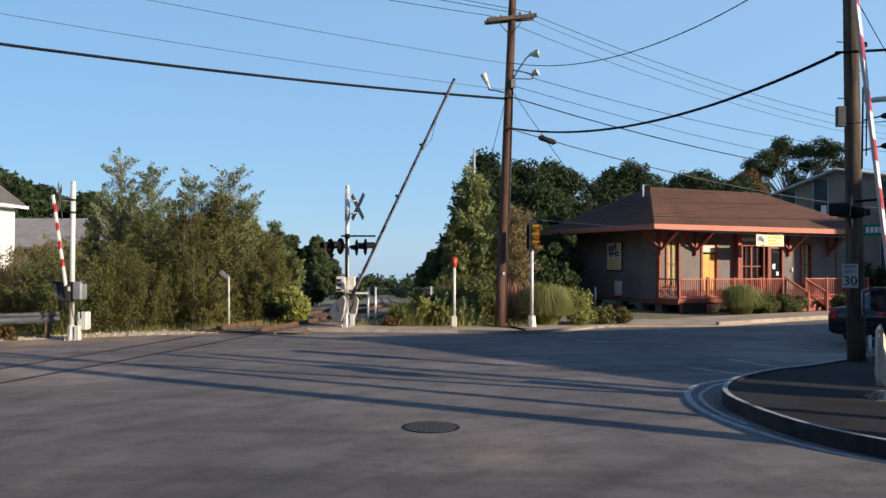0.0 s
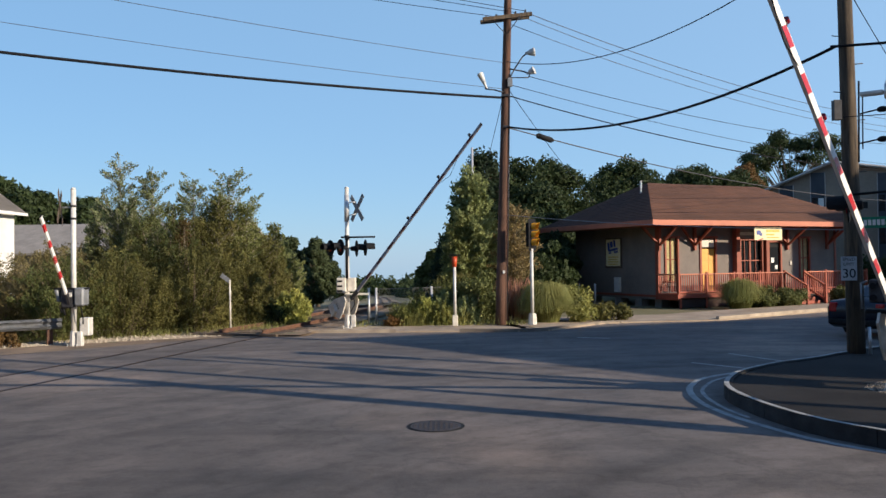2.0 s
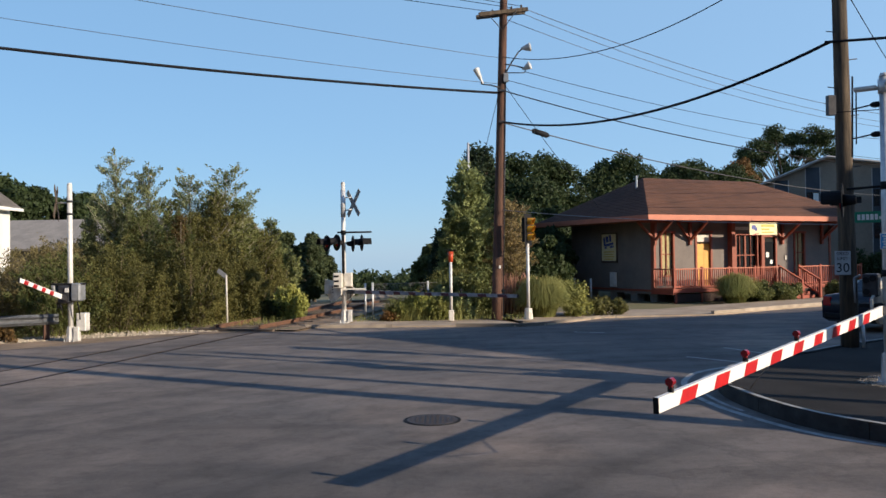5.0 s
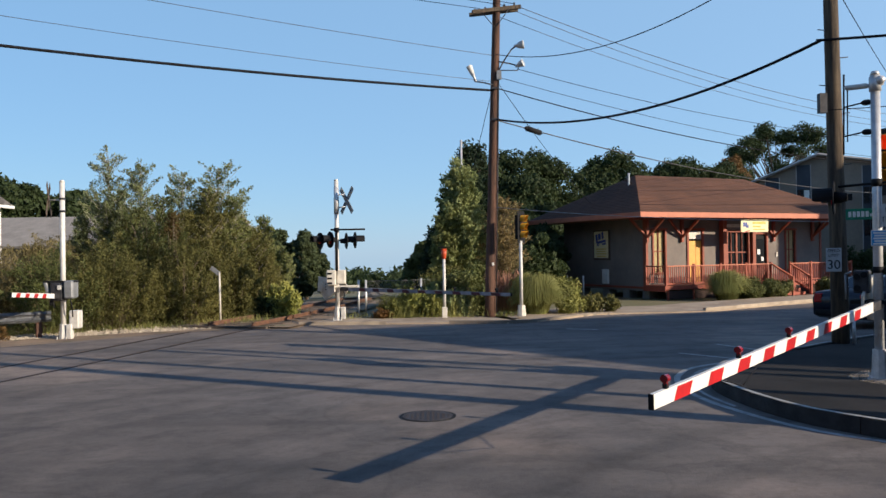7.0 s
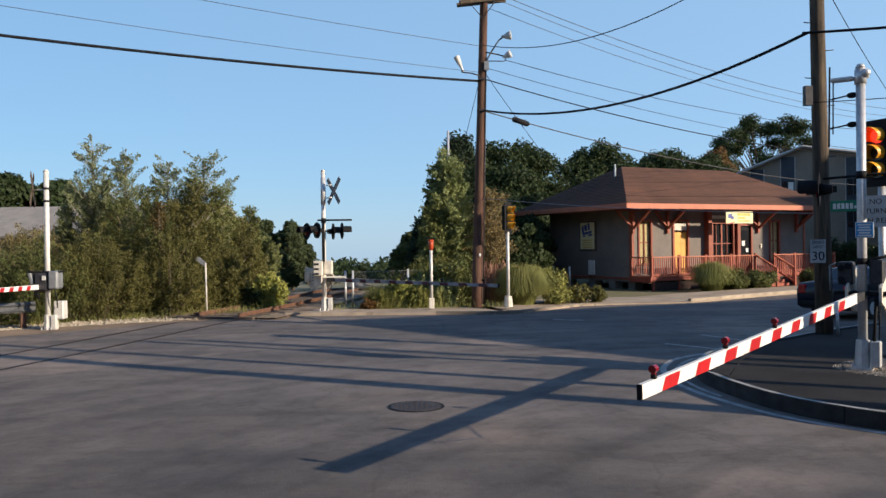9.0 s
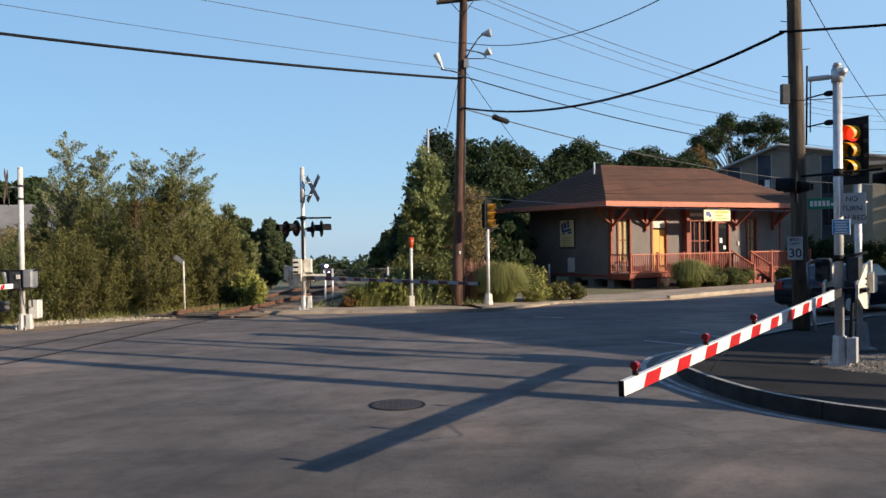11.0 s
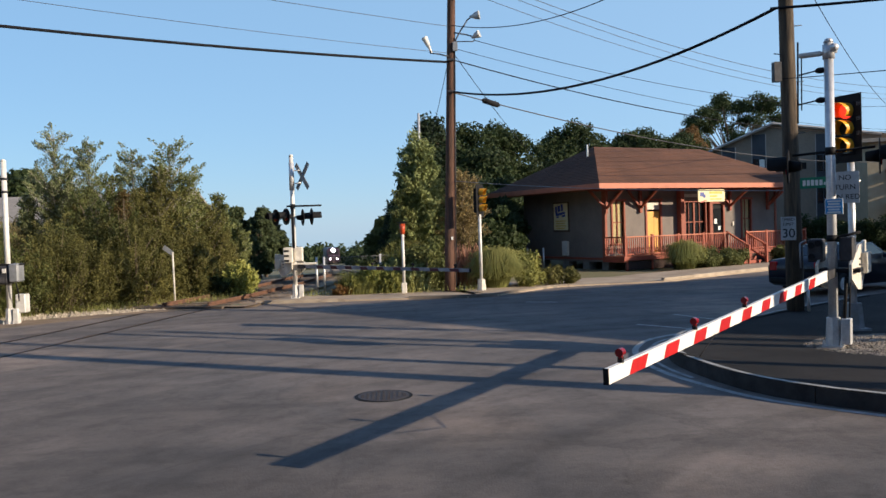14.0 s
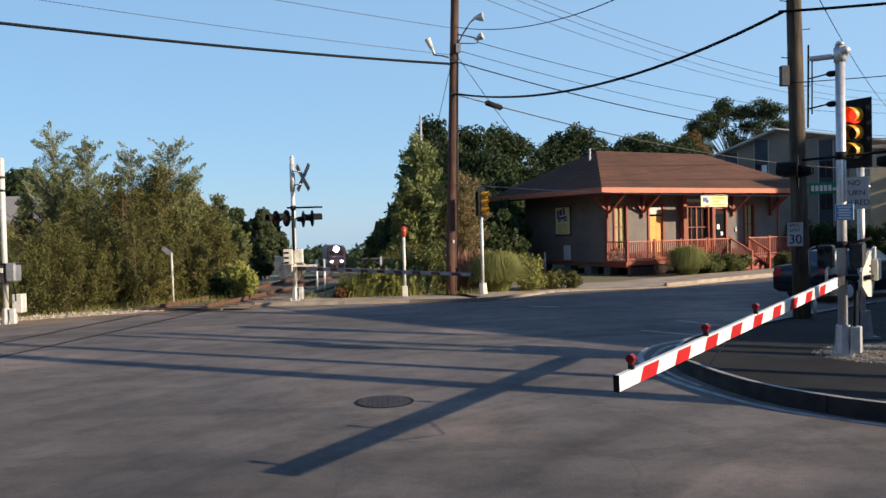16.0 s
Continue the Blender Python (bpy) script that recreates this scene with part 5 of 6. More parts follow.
    me.loops.foreach_set("vertex_index", faces.astype(np.int32).ravel())
    me.polygons.add(count)
    me.polygons.foreach_set("loop_start", np.arange(0, count * 4, 4, dtype=np.int32))
    me.update(calc_edges=True)
    me.materials.append(material)
    return me


def clumps(seed, n, h0, h1, rad, r0, r1, shape="round", gaps=1.0):
    """Clump centres for a crown between two heights."""
    rng = random.Random(seed)
    out = []
    for i in range(n):
        t = (i + rng.random()) / n
        z = h0 + (h1 - h0) * t
        if shape == "round":
            w = math.sqrt(max(0.05, 1 - (2 * t - 0.9) ** 2))
        elif shape == "cone":
            w = 1.05 - t * 0.72
        elif shape == "shrub":
            w = 1.0 - 0.42 * t ** 2.2
        else:
            w = 0.75 + 0.25 * math.sin(t * 5)
        a = rng.random() * 6.283
        d = rad * w * math.sqrt(rng.random()) * gaps
        r = r0 + (r1 - r0) * rng.random()
        tall = rng.uniform(0.8, 1.5) if shape in ("shrub", "column") else rng.uniform(0.7, 1.1)
        out.append((d * math.cos(a), d * math.sin(a), z, r, r, r * tall))
    return out


def plant(name, m, label, category, group, seed, h0, h1, rad, n, r0, r1, count, size, leaf, shape="round", trunk=0.0, bark=None, flat=0.0):
    t = thing(name, m, label, category, group)
    B = clumps(seed, n, h0, h1, rad, r0, r1, shape)
    ob = new("crown" if trunk else "foliage", leaves_mesh("leaves", B, count, size, leaf, seed, flat=flat))
    ob.parent = t
    rng = random.Random(seed + 9)
    bm = bmesh.new()
    if trunk:
        top = Vector((rng.uniform(-0.2, 0.2), rng.uniform(-0.2, 0.2), h0 + (h1 - h0) * 0.75))
        k = 5
        prev = Vector((0, 0, -0.2))
        for i in range(1, k + 1):
            nx = top * (i / k) + Vector((rng.uniform(-1, 1), rng.uniform(-1, 1), 0)) * trunk * 0.8
            rod(bm, prev, nx, trunk * (1 - 0.8 * (i - 1) / k), trunk * (1 - 0.8 * i / k), n=8, caps=False)
            prev = nx
        for b in B[::2]:
            z = max(0.4, min(b[2] * 0.75, top.z * 0.9))
            rod(bm, top * (z / top.z), b[:3], trunk * 0.3, trunk * 0.08, n=5, caps=False)
        part("trunk", bm, bark or BARK, t, smooth=True)
    else:
        for b in B:
            rod(bm, (b[0] * 0.3, b[1] * 0.3, -0.1), b[:3], 0.022, 0.008, n=5, caps=False)
        part("stem", bm, bark or BRANCH, t)
    return t


def blades(name, m, label, seed, count, rad, height, material, droop=0.5, width=0.02, oval=1.0):
    """A tuft of long arching blades."""
    rng = np.random.default_rng(seed)
    t = thing(name, m, label, "grass", "grass clumps")
    ang = rng.random(count) * 6.283
    rr = rad * 0.5 * np.sqrt(rng.random(count))
    base = np.stack([rr * np.cos(ang) * oval, rr * np.sin(ang), np.zeros(count)], 1)
    out = np.stack([np.cos(ang + rng.normal(0, 0.5, count)), np.sin(ang + rng.normal(0, 0.5, count)), np.zeros(count)], 1)
    h = height * (0.35 + 0.65 * rng.random(count)) * (1 - 0.45 * rr / rad)
    reach = rad * droop * (0.25 + 0.95 * rng.random(count))
    side = np.stack([-out[:, 1], out[:, 0], np.zeros(count)], 1) * width
    rows = []
    for k, (f, zz) in enumerate(((0, 0), (0.22, 0.7), (0.6, 1.0), (1.0, 0.6 if droop > 0.5 else 1.25))):
        p = base + out * (reach * f)[:, None] + np.array([0, 0, 1]) * (h * zz)[:, None]
        w = side * (1 - 0.3 * k)
        rows += [p - w, p + w]
    verts = np.stack(rows, 1).reshape(-1, 3)
    faces = []
    idx = np.arange(count)[:, None] * 8
    for k in range(3):
        faces.append(idx + np.array([[2 * k, 2 * k + 1, 2 * k + 3, 2 * k + 2]]))
    faces = np.concatenate(faces, 1).reshape(-1, 4)
    me = bpy.data.meshes.new(name)
    me.from_pydata(verts.tolist(), [], faces.tolist())
    me.materials.append(material)
    ob = new("tuft", me)
    ob.parent = t
    return t


def spray_leaves(branches, count, size, material, seed, slim=0.42):
    """Small leaves strung along branches (start, tip, spread), so that the crown ends in loose sprays."""
    rng = np.random.default_rng(seed)
    A = np.array([b[0] for b in branches], float)
    E = np.array([b[1] for b in branches], float)
    W = np.array([b[2] for b in branches], float)
    ln = np.linalg.norm(E - A, axis=1)
    idx = rng.choice(len(A), count, p=ln * W / (ln * W).sum())
    t = rng.random(count) ** 0.7
    d = (E - A) / ln[:, None]
    P = A[idx] + (E - A)[idx] * t[:, None]
    P += rng.normal(size=(count, 3)) * (W[idx] * (1.05 - 0.75 * t))[:, None]
    P[:, 2] += 0.12 * ln[idx] * np.sin(t * 3.1)
    a = d[idx] * 0.9 + rng.normal(size=(count, 3)) * 0.55
    a /= np.linalg.norm(a, axis=1, keepdims=True)
    b = np.cross(a, rng.normal(size=(count, 3)))
    b /= np.linalg.norm(b, axis=1, keepdims=True)
    s = size * (0.6 + 0.8 * rng.random(count))[:, None]
    verts = np.stack([P - a * s, P - b * s * slim, P + a * s, P + b * s * slim], 1).reshape(-1, 3)
    me = bpy.data.meshes.new("leaves")
    me.vertices.add(len(verts))
    me.vertices.foreach_set("co", verts.astype(np.float32).ravel())
    me.loops.add(count * 4)
    me.loops.foreach_set("vertex_index", np.arange(count * 4, dtype=np.int32))
    me.polygons.add(count)
    me.polygons.foreach_set("loop_start", np.arange(0, count * 4, 4, dtype=np.int32))
    me.update(calc_edges=True)
    me.materials.append(material)
    return me


def spray_plant(name, m, label, category, group, seed, height, rad, n, count, size, leaf, kind="shrub", bark=None, low=0.05, spread=0.13, trunk=0.06):
    """A shrub of arching stems, a slender young tree with rising side twigs, or a conifer with level drooping limbs."""
    rng = random.Random(seed)
    t = thing(name, m, label, category, group)
    br, wood = [], bmesh.new()
    for i in range(n):
        a = rng.random() * 6.283
        u = (i + rng.random()) / n
        if kind == "shrub":
            d = rad * rng.random() ** 0.5
            z = height * (low + (1 - low) * (1 - 0.55 * (d / rad) ** 2) * rng.uniform(0.04, 1.0) ** 0.72)
            e = Vector((d * math.cos(a), d * math.sin(a), z))
            lean = Vector((math.cos(a), math.sin(a), 0)) * rng.uniform(0.0, 0.3)
            st = Vector((e.x * 0.62, e.y * 0.62, max(0.02, z - rng.uniform(0.5, 1.0)))) - lean * 0.4
            base = Vector((e.x * 0.3, e.y * 0.3, -0.1))
            if i % 3 == 0:
                rod(wood, base, st, 0.02, 0.012, n=4, caps=False)
                rod(wood, st, e, 0.012, 0.004, n=3, caps=False)
        elif kind == "young":
            z0 = height * (low + (0.94 - low) * u)
            ln = rad * (1.0 - 0.62 * u * u) * rng.uniform(0.45, 1.1)
            st = Vector((0.0, 0.0, z0))
            e = st + Vector((ln * math.cos(a), ln * math.sin(a), ln * rng.uniform(0.4, 1.3)))
            rod(wood, st, e, 0.012, 0.004, n=3, caps=False)
        else:
            z0 = height * (low + (0.97 - low) * u)
            ln = rad * (1.05 - 0.95 * u) * rng.uniform(0.7, 1.2) + 0.1
            st = Vector((0.0, 0.0, z0))
            e = st + Vector((ln * math.cos(a), ln * math.sin(a), ln * rng.uniform(-0.3, 0.12)))
            rod(wood, st, e, 0.02, 0.006, n=3, caps=False)
        br.append((st, e, spread * rng.uniform(0.6, 1.4)))
    if kind != "shrub":
        k = 6
        for i in range(k):
            rod(wood, (0, 0, -0.2 + (height + 0.1) * i / k), (0, 0, -0.2 + (height + 0.1) * (i + 1) / k), trunk * (1 - 0.9 * i / k), trunk * (1 - 0.9 * (i + 1) / k), n=7, caps=False)
    ob = new("foliage" if kind == "shrub" else "crown", spray_leaves(br, count, size, leaf, seed))
    ob.parent = t
    part("stem" if kind == "shrub" else "trunk", wood, bark or BRANCH, t)
    return t


# thicket beside the railway
random.seed(5)
THICKET = [  # x, y, height, radius, leaf
    (-13.6, 24.3, 2.9, 1.5, LEAF_OLIVE), (-11.6, 24.6, 2.8, 1.5, LEAF_GREEN), (-13.2, 27.5, 3.2, 1.8, LEAF_OLIVE), (-10.2, 25.6, 3.2, 1.5, LEAF_OLIVE),
    (-9.6, 27.6, 4.4, 1.7, LEAF_GREEN), (-8.3, 26.9, 3.2, 1.3, LEAF_OLIVE), (-11.5, 29.5, 4.6, 1.9, LEAF_OLIVE), (-8.2, 29.4, 4.7, 1.6, LEAF_OLIVE),
    (-16.0, 26.5, 3.2, 1.7, LEAF_GREEN), (-18.5, 30.0, 3.4, 2.0, LEAF_OLIVE), (-7.0, 28.6, 2.6, 1.0, LEAF_OLIVE), (-7.7, 32.5, 4.0, 1.2, LEAF_GREEN),
    (-7.1, 35.0, 3.3, 1.0, LEAF_LIGHT), (-14.5, 31.5, 3.3, 1.9, LEAF_OLIVE), (-12.4, 26.0, 3.0, 1.3, LEAF_OLIVE), (-9.4, 26.3, 2.9, 1.2, LEAF_OLIVE),
    (-7.7, 28.0, 2.9, 1.0, LEAF_OLIVE), (-10.6, 28.2, 4.3, 1.5, LEAF_OLIVE), (-8.7, 28.4, 4.1, 1.3, LEAF_OLIVE), (-15.2, 24.3, 2.4, 1.4, LEAF_GREEN), (-6.7, 30.4, 3.2, 0.9, LEAF_OLIVE),
]
for i, (x, y, h, r, lf) in enumerate(THICKET):
    spray_plant("shrub", pose(x, y, fall(x, y)), "dense wild olive-green shrub beside the railway", "shrub", "wild shrubs", 100 + i, h, r * 1.2, 170, 24000, 0.036, LEAF_DUSTY if x < -11 and lf is LEAF_OLIVE else lf, spread=0.15)
for i, (x, y, h, r, lf) in enumerate([
        (-11.4, 28.6, 6.45, 1.45, LEAF_BIRCH), (-10.35, 28.8, 6.25, 1.15, LEAF_BIRCH), (-11.0, 28.3, 5.0, 1.0, LEAF_BIRCH), (-12.3, 28.4, 4.3, 0.6, LEAF_BIRCH), (-9.1, 29.6, 5.85, 1.35, LEAF_BIRCH), (-9.7, 29.2, 4.9, 0.9, LEAF_GREEN),
        (-7.9, 30.0, 6.15, 1.7, LEAF_LIGHT), (-8.4, 30.4, 5.4, 1.0, LEAF_LIGHT), (-7.2, 29.8, 4.9, 0.9, LEAF_LIGHT), (-8.0, 28.9, 5.0, 1.1, LEAF_OLIVE), (-6.5, 31.5, 4.3, 0.7, LEAF_LIGHT), (-6.8, 30.6, 3.7, 1.0, LEAF_OLIVE), (-6.1, 31.9, 2.9, 0.9, LEAF_LIGHT)]):
    spray_plant("young_tree", pose(x, y, 0), "slender young tree with light feathery leaves", "tree", "young trees", 140 + i, h - 0.45, r * 0.85, 100, 7500, 0.043, lf, "young", BIRCH, low=0.3, spread=0.1)
plant("shrub", pose(-8.6, 27.1, 0), "small bush with rusty brown leaves", "shrub", "", 160, 3.0, 3.7, 0.25, 6, 0.14, 0.24, 500, 0.05, LEAF_BROWN, "shrub")
spray_plant("shrub", pose(-5.35, 28.9, 0), "low yellow-green leafy bush beside the track", "shrub", "", 161, 1.45, 0.68, 80, 6000, 0.06, LEAF_GOLD, spread=0.12)
spray_plant("shrub", pose(-6.2, 28.6, 0), "low dark green bush under the young trees", "shrub", "", 162, 1.3, 0.8, 80, 6000, 0.05, LEAF_DARK, spread=0.12)
# planting round the utility pole
spray_plant("small_tree", pose(1.25, 32.4, 0), "leafy small tree with bright green leaves behind the pole", "tree", "", 170, 5.8, 1.2, 210, 28000, 0.07, LEAF_PALE, "young", BARK, low=0.08, spread=0.17, trunk=0.12)
spray_plant("small_tree", pose(0.75, 32.0, 0), "leafy small tree with bright green leaves behind the pole", "tree", "", 176, 3.7, 1.0, 120, 12000, 0.07, LEAF_LIGHT, "young", BARK, low=0.08, spread=0.16, trunk=0.08)
spray_plant("small_tree", pose(2.9, 31.8, 0), "thin shrubby tree with sparse olive leaves", "tree", "", 171, 4.3, 1.15, 120, 7000, 0.05, LEAF_STRAW, "young", BRANCH, low=0.25, spread=0.12, trunk=0.05)
plant("shrub", pose(1.1, 28.9, 0.1), "low leafy green shrub at the foot of the pole", "shrub", "", 172, 0.25, 1.3, 0.7, 14, 0.25, 0.42, 5000, 0.06, LEAF_GREEN, "shrub")
for i, (x, y, h, r, lf) in enumerate([(0.2, 29.2, 0.95, 0.6, LEAF_GREEN), (1.7, 28.6, 0.9, 0.55, LEAF_GREEN), (1.5, 29.6, 1.7, 0.8, LEAF_GREEN), (0.9, 30.4, 1.6, 0.7, LEAF_OLIVE)]):
    plant("shrub", pose(x, y, 0.05), "low leafy shrub among the weeds by the pole", "shrub", "shrubs by the pole", 420 + i, 0.12, h, r, 18, 0.16, 0.34, 4500, 0.05, lf, "shrub")
plant("shrub", pose(5.0, 28.9, 0.05), "bright yellow-green leafy bush beside the grass", "shrub", "", 173, 0.2, 0.95, 0.65, 14, 0.2, 0.36, 5000, 0.05, LEAF_YELLOW, "shrub")
plant("shrub", pose(6.1, 29.3, 0.05), "low straggling green ground shrub", "shrub", "", 174, 0.12, 0.4, 0.85, 14, 0.16, 0.26, 3500, 0.045, LEAF_OLIVE, "shrub")
blades("grass_clump", pose(3.75, 28.6, 0.05), "large arching clump of ornamental grass beside the pole", 180, 5000, 0.86, 1.62, BLADE, droop=0.95, width=0.012)
rw = random.Random(4)
for i in range(22):
    x = rw.uniform(-1.45, 0.9)
    y = 27.7 + rw.uniform(0, 1.6) + 0.15 * x
    blades("grass_clump", pose(x, y, 0.03), "tall upright green weeds and grass", 181 + i, 330, 0.75, rw.uniform(0.4, 0.85), BLADE_GREEN if i % 3 else BLADE, droop=rw.uniform(0.3, 0.5), width=0.01)
for i, (x, y, h, r, lf) in enumerate([(-1.2, 27.7, 0.7, 0.4, LEAF_YELLOW), (-0.5, 27.9, 1.15, 0.45, LEAF_GOLD), (-0.8, 28.6, 1.35, 0.5, LEAF_LIGHT), (0.05, 27.7, 0.95, 0.4, LEAF_YELLOW), (0.0, 28.4, 1.45, 0.5, LEAF_PALE), (0.9, 27.9, 1.15, 0.45, LEAF_PALE), (1.3, 28.3, 1.6, 0.5, LEAF_GREEN), (-1.6, 27.6, 0.4, 0.4, LEAF_BROWN)]):
    spray_plant("shrub", pose(x, y, 0.03), "tall leafy yellow-green weeds by the pole", "shrub", "weeds by the pole", 440 + i, h, r, 60, 2600, 0.05, lf, spread=0.08)
for i in range(5):
    blades("grass_clump", pose(0.0 + 0.3 * i, 30.0, 0.03), "tall upright green weeds and grass", 215 + i, 260, 0.7, 1.55, BLADE_GREEN, droop=0.3, width=0.014)
blades("grass_clump", pose(2.75, 29.3, 0.1), "pinkish feathery plumes of ornamental grass", 190, 260, 1.0, 1.75, PLUME, droop=0.62, width=0.02)
# planting at the station
blades("grass_clump", ST @ pose(1.9, -3.1, 0), "large round clump of ornamental grass before the station", 195, 5000, 0.84, 1.45, BLADE, droop=0.9, width=0.013)
for i, (x, y, h, r) in enumerate([(3.5, -2.8, 0.42, 0.9), (4.5, -2.9, 0.5, 1.0), (5.5, -2.8, 0.48, 1.0), (4.0, -2.3, 0.55, 0.9), (5.0, -2.3, 0.55, 0.9), (9.2, -2.4, 0.5, 0.7), (10.6, -2.4, 0.45, 0.7)]):
    plant("shrub", ST @ pose(x, y, 0.05), "low green shrub before the station deck", "shrub", "station shrubs", 200 + i, 0.12, h, r * 0.8, 14, 0.18, 0.32, 4500, 0.05, LEAF_GREEN, "shrub")


# background trees
def big_tree(x, y, h, r, leaf, seed, label, z=None, count=17000, size=0.2, name="tree", shape="round", low=0.25):
    z = fall(x, y) if z is None else z
    return plant(name, pose(x, y, z), label, "tree", "background trees", seed, h * low, h * 0.9, r * 0.92, 64, r * 0.12, r * 0.36, count, size, leaf, shape, trunk=h * 0.028)


for i, (x, y, h, r, lf) in enumerate([
        (5.6, 60, 10.3, 3.6, LEAF_DARK), (8.3, 62, 10.4, 3.4, LEAF_DARK), (6.9, 58, 7.6, 3.6, LEAF_DARK), (10.6, 64, 7.2, 3.6, LEAF_DARK),
        (13.2, 66, 10.0, 3.5, LEAF_DARK), (15.2, 66, 10.9, 3.9, LEAF_DARK), (17.6, 68, 9.2, 3.6, LEAF_DARK), (12.2, 63, 7.5, 3.4, LEAF_DARK),
        (20.4, 70, 10.7, 3.3, LEAF_DARK), (22.3, 71, 11.0, 3.6, LEAF_DARK), (24.8, 72, 10.1, 3.4, LEAF_DARK), (18.6, 66, 7.5, 3.4, LEAF_DARK), (27.0, 76, 10.9, 3.4, LEAF_DARK), (23.8, 67, 7.0, 3.2, LEAF_DARK),
        (30.2, 82, 12.4, 3.2, LEAF_BROWN), (33.0, 88, 12.6, 3.2, LEAF_DARK),
        (4.5, 46, 4.6, 2.6, LEAF_DARK), (7.0, 49, 5.4, 2.6, LEAF_DARK), (2.6, 44, 6.0, 2.2, LEAF_DARK), (5.3, 38.2, 3.2, 1.1, LEAF_DARK), (5.6, 41.5, 3.8, 1.5, LEAF_DARK), (4.3, 37.2, 2.6, 1.0, LEAF_DARK), (62, 92, 13.5, 4.5, LEAF_DARK), (69, 95, 13.5, 4.5, LEAF_DARK)]):
    big_tree(x, y, h, r, lf, 300 + i, "dark full-crowned tree behind the station", z=0.0, size=0.13, count=19000, low=0.2)
# one tall airy tree with open limbs
t = thing("tree", pose(39.2, 91, 0), "tall open-crowned tree with bare limbs showing through", "tree", "background trees")
rt = random.Random(12)
AIRY = []
for i in range(46):
    a = rt.random() * 6.283
    e = rt.random()
    d = 6.0 * math.sqrt(rt.random())
    top = 17.0 - 0.085 * d * d
    z = 8.6 + (top - 9.1) * (1 - (1 - e) ** 1.8)
    AIRY.append((d * math.cos(a), d * math.sin(a) * 0.8, z, rt.uniform(0.9, 1.5), rt.uniform(0.9, 1.4), rt.uniform(0.6, 1.0)))
ob = new("crown", leaves_mesh("leaves", AIRY, 17000, 0.15, LEAF_DARK, 377, shell=0.2))
ob.parent = t
bm = bmesh.new()
rod(bm, (0, 0, -0.2), (-0.5, 0, 6.5), 0.42, 0.3, n=8)
for q in AIRY:
    mid = Vector((q[0] * 0.45 - 0.3, q[1] * 0.45, 6.3 + (q[2] - 6.3) * 0.6))
    rod(bm, (-0.5, 0, 6.3), mid, 0.1, 0.06, n=5, caps=False)
    rod(bm, mid, q[:3], 0.06, 0.02, n=5, caps=False)
part("trunk", bm, BARK, t, smooth=True)
for i, (x, y, top, r) in enumerate([(1.75, 39, 7.6, 1.5), (0.85, 42.5, 5.6, 1.3), (2.5, 41, 7.9, 1.9), (0.1, 46, 3.4, 1.0), (0.3, 41, 3.6, 1.2)]):
    z = fall(x, y)
    spray_plant("conifer", pose(x, y, z), "dark evergreen tree with drooping limbs on the railway bank", "tree", "background trees", 330 + i, top - z, r, 190, 17000, 0.1, LEAF_FIR, "conifer", BARK, low=0.06, spread=0.2, trunk=0.16)
for i, (x, y, h, r, lf) in enumerate([(-0.5, 54, 3.6, 1.3, LEAF_GREEN), (-1.2, 70, 3.8, 1.5, LEAF_GREEN), (-2.6, 95, 3.4, 1.6, LEAF_DARK)]):
    big_tree(x, y, h - fall(x, y) * 0.4, r, lf, 336 + i, "small tree on the railway bank", size=0.13, low=0.12)
for i, (x, y, h, r, lf) in enumerate([(-8.8, 46, 4.3, 1.2, LEAF_MID), (-8.5, 52, 4.4, 1.2, LEAF_MID), (-9.4, 60, 5.2, 1.6, LEAF_MID), (-11.4, 72, 5.6, 2.0, LEAF_MID)]):
    big_tree(x, y, h, r, lf, 340 + i, "dark green tree beside the railway", size=0.09, low=0.1, count=26000)
for i, (x, y, h, r) in enumerate([(-39, 70, 9.8, 4.5), (-46, 72, 9.8, 4.5), (-36.5, 73, 9.2, 3.6), (-34, 76, 8.8, 4.0), (-31.5, 75, 7.6, 3.4), (-28.5, 78, 6.6, 3.4), (-52, 70, 9.0, 4.5)]):
    big_tree(x, y, h, r, LEAF_DARK, 350 + i, "dark distant tree behind the shrubs", z=0.0, size=0.24)


def far_woods():
    rng = random.Random(3)
    B = []
    for i in range(220):
        x = rng.uniform(-150, 130)
        y = rng.uniform(290, 340) + abs(x) * 0.2
        B.append((x, y, fall(x, y) + rng.uniform(1.0, 5.0), rng.uniform(3, 6), 4, rng.uniform(3, 5.5)))
    me = leaves_mesh("far_woods", B, 26000, 0.9, LEAF_DARK, 77)
    tagged(new("far_woods", me), "distant dark green woods along the horizon", "woods", kind="stuff")
    B = []
    for i in range(40):
        x = rng.uniform(-9, 3) - 0.06 * i
        y = rng.uniform(150, 260)
        s = -1 if i % 2 else 1
        cx = -14.5 - (y - 185) * 0.117 + s * rng.uniform(6, 11)
        B.append((cx, y, fall(cx, y) + rng.uniform(0.6, 2.6), 2.4, 2.4, rng.uniform(1.6, 3.0)))
    me = leaves_mesh("trackside_woods", B, 12000, 0.4, LEAF_DARK, 78)
    tagged(new("trackside_woods", me), "dark woods lining the railway", "woods", kind="stuff")


far_woods()


